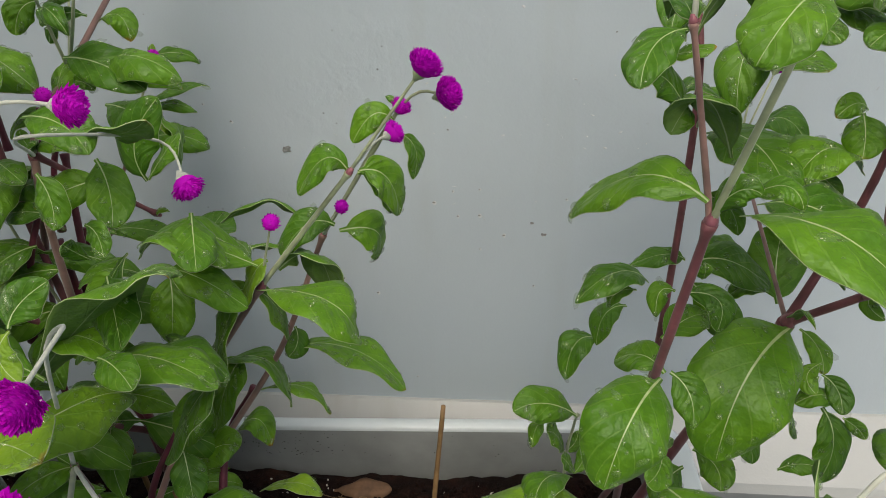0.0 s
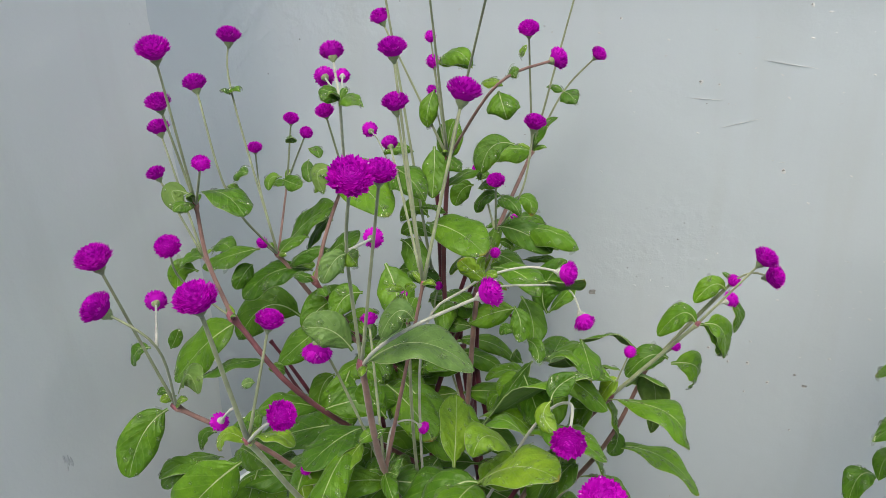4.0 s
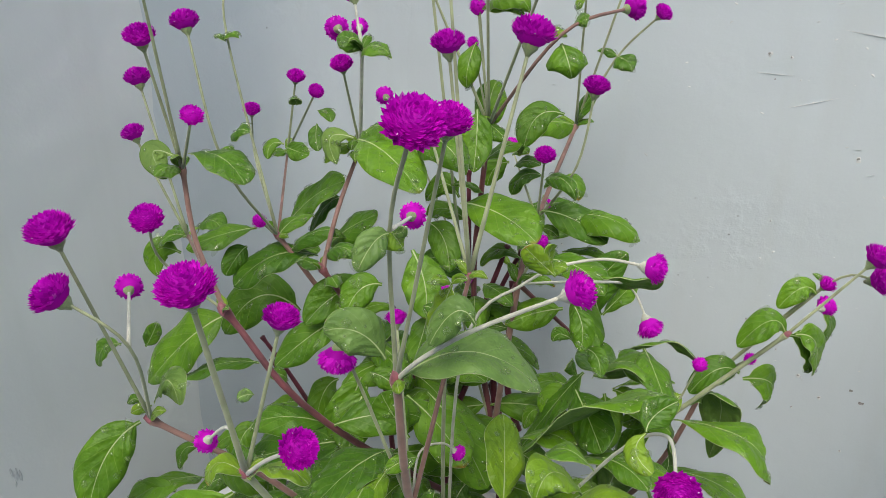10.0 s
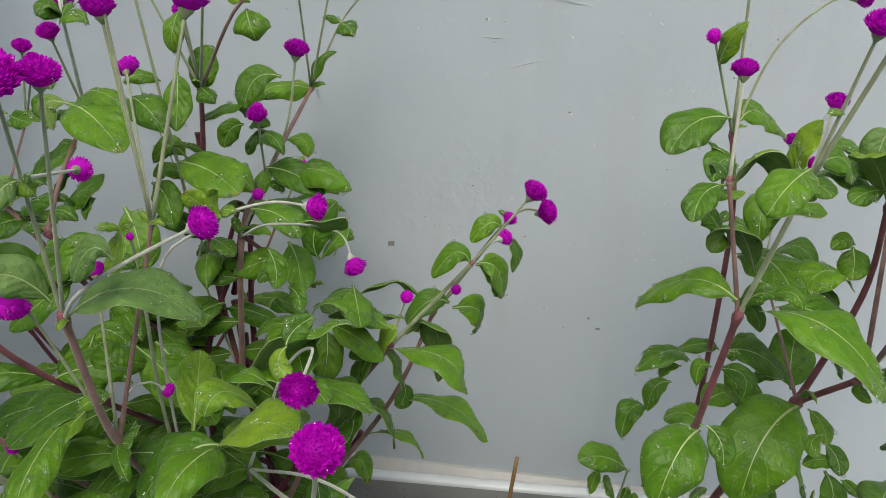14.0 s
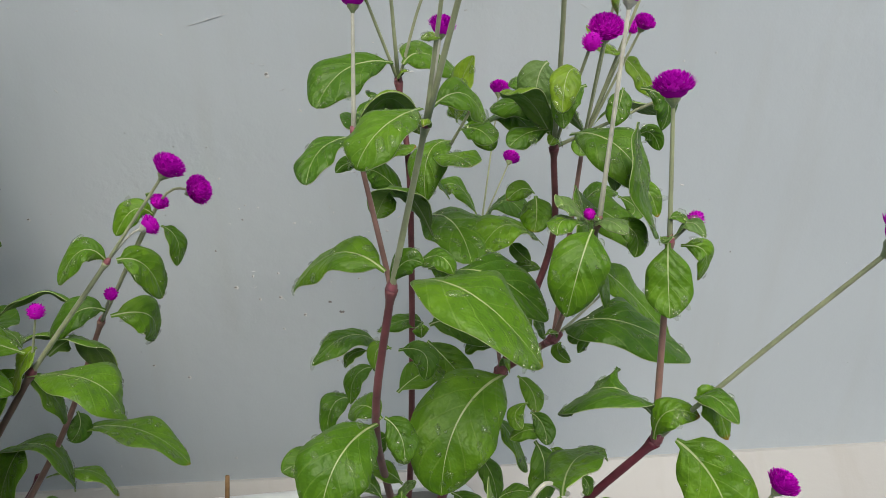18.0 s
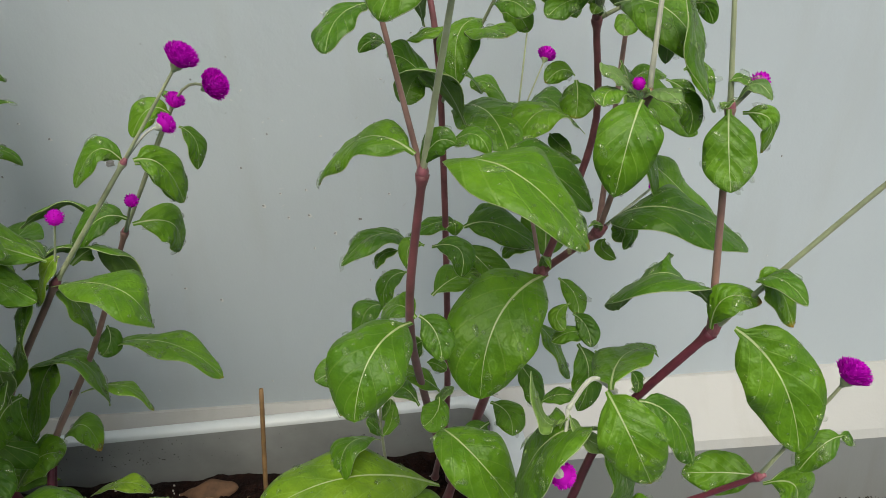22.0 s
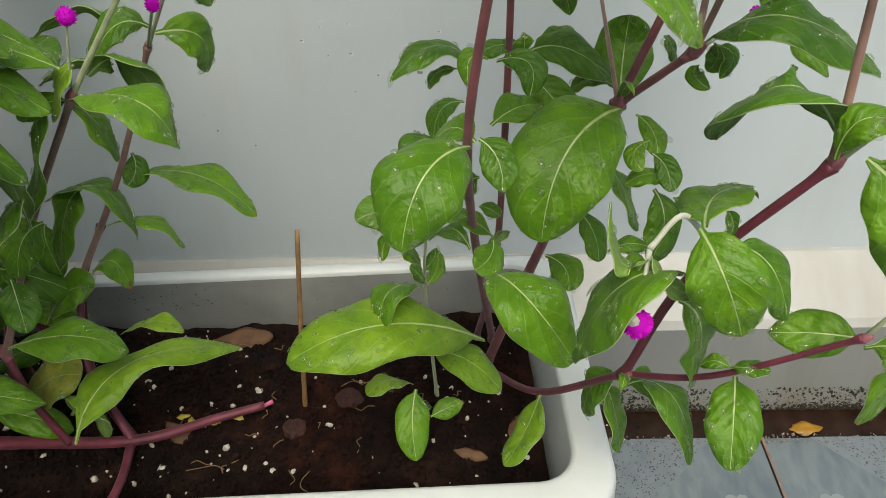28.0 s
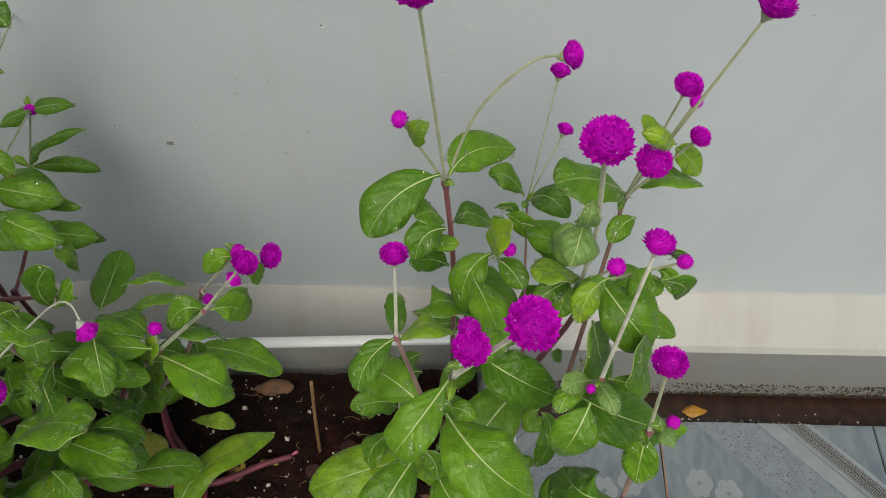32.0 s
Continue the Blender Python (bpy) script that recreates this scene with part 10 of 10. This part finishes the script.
leaf(B, (0.108, 0.435, 0.395), (0.091, 0.420, 0.377), 0.017, mid=(0.095, 0.427, 0.394), face=(-0.47, -0.43, 0.77), seed=1281, fold=0.20, drops=11)
leaf(B, (0.063, 0.420, 0.315), (0.056, 0.410, 0.300), 0.010, mid=(0.058, 0.415, 0.311), face=(-0.36, -0.70, 0.62), seed=1282, fold=0.16, drops=7)
leaf(B, (0.079, 0.430, 0.274), (0.066, 0.420, 0.304), 0.018, mid=(0.073, 0.425, 0.295), face=(0.92, -0.08, 0.39), seed=1283, fold=0.23, drops=11)
leaf(B, (0.079, 0.430, 0.274), (0.088, 0.440, 0.285), 0.010, mid=(0.086, 0.435, 0.279), face=(-0.12, -0.70, 0.70), seed=1284, fold=0.27, drops=6)
leaf(A, (-0.191, 0.300, 0.402), (-0.222, 0.260, 0.386), 0.032, mid=(-0.205, 0.280, 0.412), face=(0.14, -0.45, 0.88), seed=1285, fold=0.21, drops=26)
leaf(A, (-0.274, 0.360, 0.432), (-0.224, 0.330, 0.409), 0.032, mid=(-0.245, 0.345, 0.422), face=(0.22, -0.34, 0.91), seed=1286, fold=0.23, drops=26)
leaf(A, (-0.150, 0.410, 0.428), (-0.149, 0.390, 0.394), 0.025, mid=(-0.147, 0.400, 0.414), face=(0.37, -0.80, 0.48), seed=1287, fold=0.26, drops=15)
leaf(A, (-0.160, 0.350, 0.418), (-0.095, 0.330, 0.420), 0.036, mid=(-0.126, 0.340, 0.429), face=(0.04, 0.22, 0.97), seed=1288, fold=0.36, drops=31)
leaf(A, (-0.178, 0.420, 0.494), (-0.161, 0.390, 0.470), 0.023, mid=(-0.166, 0.405, 0.484), face=(0.23, -0.51, 0.82), seed=1289, fold=0.29, drops=15)
leaf(A, (-0.195, 0.400, 0.526), (-0.154, 0.380, 0.516), 0.025, mid=(-0.170, 0.390, 0.527), face=(0.05, -0.35, 0.94), seed=1290, fold=0.36, drops=17)
leaf(A, (-0.143, 0.410, 0.335), (-0.159, 0.390, 0.309), 0.025, mid=(-0.154, 0.400, 0.329), face=(0.27, -0.83, 0.49), seed=1291, fold=0.29, drops=15)
leaf(A, (-0.156, 0.380, 0.317), (-0.147, 0.360, 0.293), 0.022, mid=(-0.151, 0.370, 0.307), face=(0.34, -0.66, 0.67), seed=1292, fold=0.25, drops=12)
leaf(A, (-0.111, 0.430, 0.427), (-0.144, 0.420, 0.452), 0.022, mid=(-0.128, 0.425, 0.445), face=(0.62, -0.15, 0.77), seed=1293, fold=0.23, drops=14)
leaf(B, (0.254, 0.297, 0.442), (0.282, 0.272, 0.388), 0.034, mid=(0.273, 0.284, 0.422), face=(0.01, -0.91, 0.42), seed=1294, fold=0.37, drops=29)
leaf(B, (0.310, 0.285, 0.383), (0.290, 0.280, 0.367), 0.014, mid=(0.299, 0.282, 0.381), face=(-0.42, -0.59, 0.69), seed=1295, fold=0.17, drops=8)
leaf(B, (0.309, 0.285, 0.383), (0.317, 0.285, 0.376), 0.006, mid=(0.313, 0.285, 0.382), face=(0.39, -0.82, 0.42), seed=1296, fold=0.27, drops=5)
leaf(A, (-0.324, 0.235, 0.440), (-0.371, 0.215, 0.391), 0.038, mid=(-0.349, 0.225, 0.418), face=(0.21, -0.96, 0.19), seed=1297, fold=0.26, drops=33)
leaf(A, (-0.396, 0.270, 0.392), (-0.427, 0.260, 0.372), 0.020, mid=(-0.411, 0.265, 0.390), face=(-0.20, -0.71, 0.67), seed=1298, fold=0.39, drops=13)
leaf(A, (-0.303, 0.350, 0.395), (-0.395, 0.330, 0.366), 0.049, mid=(-0.346, 0.340, 0.386), face=(-0.26, -0.22, 0.94), seed=1299, fold=0.23, drops=55)
leaf(A, (-0.341, 0.270, 0.401), (-0.357, 0.260, 0.355), 0.026, mid=(-0.350, 0.265, 0.376), face=(0.42, -0.91, 0.05), seed=1300, fold=0.24, drops=18)
leaf(A, (-0.312, 0.370, 0.432), (-0.321, 0.350, 0.386), 0.031, mid=(-0.318, 0.360, 0.409), face=(0.43, -0.85, 0.29), seed=1301, fold=0.36, drops=21)
leaf(A, (-0.299, 0.370, 0.356), (-0.308, 0.360, 0.289), 0.036, mid=(-0.301, 0.365, 0.325), face=(0.41, -0.91, 0.08), seed=1302, fold=0.36, drops=30)
leaf(A, (-0.312, 0.280, 0.399), (-0.302, 0.270, 0.360), 0.022, LEAF_YOUNG, mid=(-0.307, 0.275, 0.377), face=(0.59, -0.74, 0.33), seed=1303, fold=0.24, drops=14)
# leaf pairs along the inner stems of the left plant
rnd = random.Random(41)
inner = [((-0.215, 0.465, 0.150), (-0.232, 0.430, 0.360), 5), ((-0.232, 0.430, 0.360), (-0.255, 0.450, 0.470), 3), ((-0.232, 0.430, 0.360), (-0.330, 0.410, 0.440), 4),
         ((-0.225, 0.455, 0.250), (-0.309, 0.313, 0.434), 5), ((-0.240, 0.340, 0.300), (-0.238, 0.275, 0.420), 3), ((-0.235, 0.410, 0.150), (-0.315, 0.285, 0.395), 5),
         ((-0.232, 0.430, 0.360), (-0.310, 0.410, 0.430), 3), ((-0.235, 0.410, 0.150), (-0.240, 0.340, 0.300), 4)]
for low, high, pairs in inner:
    for k in range(pairs):
        at_node = Vector(low).lerp(Vector(high), (k + rnd.uniform(0.6, 1.0)) / pairs)
        turn = rnd.uniform(0, math.pi)
        for side_turn in (0.0, math.pi):
            reach = rnd.uniform(0.042, 0.066)
            drop = rnd.uniform(-0.1, 0.6)
            tip = at_node + Vector((math.cos(turn + side_turn), 0.8 * math.sin(turn + side_turn), -drop)) * reach
            leaf(A, tuple(at_node), tuple(tip), reach * 0.44, seed=rnd.randrange(4000, 9000), arch=rnd.uniform(0.15, 0.3), curl=0.15, fold=0.25, drops=6)

# ---- small things on the soil ----
def clod(name, x, y, r, mat, label, seed):
    rnd = random.Random(seed)
    bm = bmesh.new()
    bmesh.ops.create_icosphere(bm, subdivisions=3, radius=r)
    for v in bm.verts:
        k = 1 + 0.30 * noise.noise(v.co * (1.6 / r) + Vector((seed, 0, 0))) + 0.12 * noise.noise(v.co * (5 / r))
        v.co = Vector((v.co.x * k, v.co.y * k * 0.9, v.co.z * k * 0.4))
    me = bpy.data.meshes.new(name)
    bm.to_mesh(me); bm.free()
    me.materials.append(mat)
    ob = new(name, me)
    ob.matrix_basis = Matrix.Translation((x, y, ground_at(x, y) + r * 0.15))
    return tagged(ob, label, "soil clod", "reddish clods on the soil")


CLAY = plain("red_clay", (0.034, 0.010, 0.007), 0.9, 0.45, 220, 0.8)
clod("soil_clod", -0.022, 0.398, 0.009, CLAY, "crumbly reddish clay clod lying on the soil", 1)
clod("soil_clod", 0.017, 0.424, 0.010, CLAY, "crumbly reddish clay clod lying on the soil", 2)
clod("soil_clod", 0.052, 0.436, 0.009, SOIL, "dark lump of potting soil", 3)
clod("soil_clod", -0.050, 0.460, 0.008, SOIL, "dark lump of potting soil", 4)
z = ground_at(-0.051, 0.412) + 0.003
stub = tagged(new("fallen_floret", tube_mesh("fallen_floret", smooth_line([(-0.058, 0.409, z), (-0.049, 0.413, z + 0.001), (-0.040, 0.418, z + 0.002)], 4), 0.0011, 0.0019, plain("pink_floret", (0.55, 0.12, 0.24), 0.6, 0.4, 300), 8)), "small pink withered floret lying on the soil", "fallen floret")
YDRY = plain("withered_yellow", (0.34, 0.27, 0.045), 0.7, 0.4, 200, 0.3)
rb = random.Random(21)
for x, y in ((-0.078, 0.405), (-0.083, 0.401), (-0.099, 0.402), (-0.103, 0.398), (-0.106, 0.407), (-0.066, 0.406)):
    litter("withered_scrap", (x, y, ground_at(x, y) + 0.004), rb.uniform(0.009, 0.015), rb.uniform(0.004, 0.007), rb.uniform(0, 360), YDRY, "withered yellow scrap of leaf beside the runner", rb.randint(0, 99))
# roots and straws
STRAW = plain("straw", (0.20, 0.125, 0.06), 0.8, 0.4, 150)
rb = random.Random(33)
for i in range(26):
    x, y = rb.uniform(-0.12, 0.12), rb.uniform(0.345, 0.50)
    a, ln = rb.uniform(0, 6.28), rb.uniform(0.008, 0.03)
    q = []
    for k in range(4):
        xx, yy = x + math.cos(a) * ln * k / 3, y + math.sin(a) * ln * k / 3 * 0.6
        a += rb.uniform(-0.5, 0.5)
        xx, yy = min(0.15, max(-0.2, xx)), min(0.505, max(0.342, yy))
        q.append((xx, yy, ground_at(xx, yy) + 0.0022 + 0.002 * (k % 2)))
    tagged(new("straw", tube_mesh("straw", smooth_line(q, 3), 0.0005, 0.0003, STRAW, 5)), "thin brown root fibre lying on the soil", "straw", "root fibres on the soil")
# two cut bamboo splints among the stems
for a, b in (((-0.245, 0.455, 0.14), (-0.262, 0.470, 0.265)), ((-0.205, 0.430, 0.14), (-0.212, 0.436, 0.205))):
    tagged(new("bamboo_stick", tube_mesh("bamboo_stick", smooth_line([a, b], 5), 0.0024, 0.0020, BAMBOO, 8)), "short tan bamboo splint stuck among the stems", "stick")
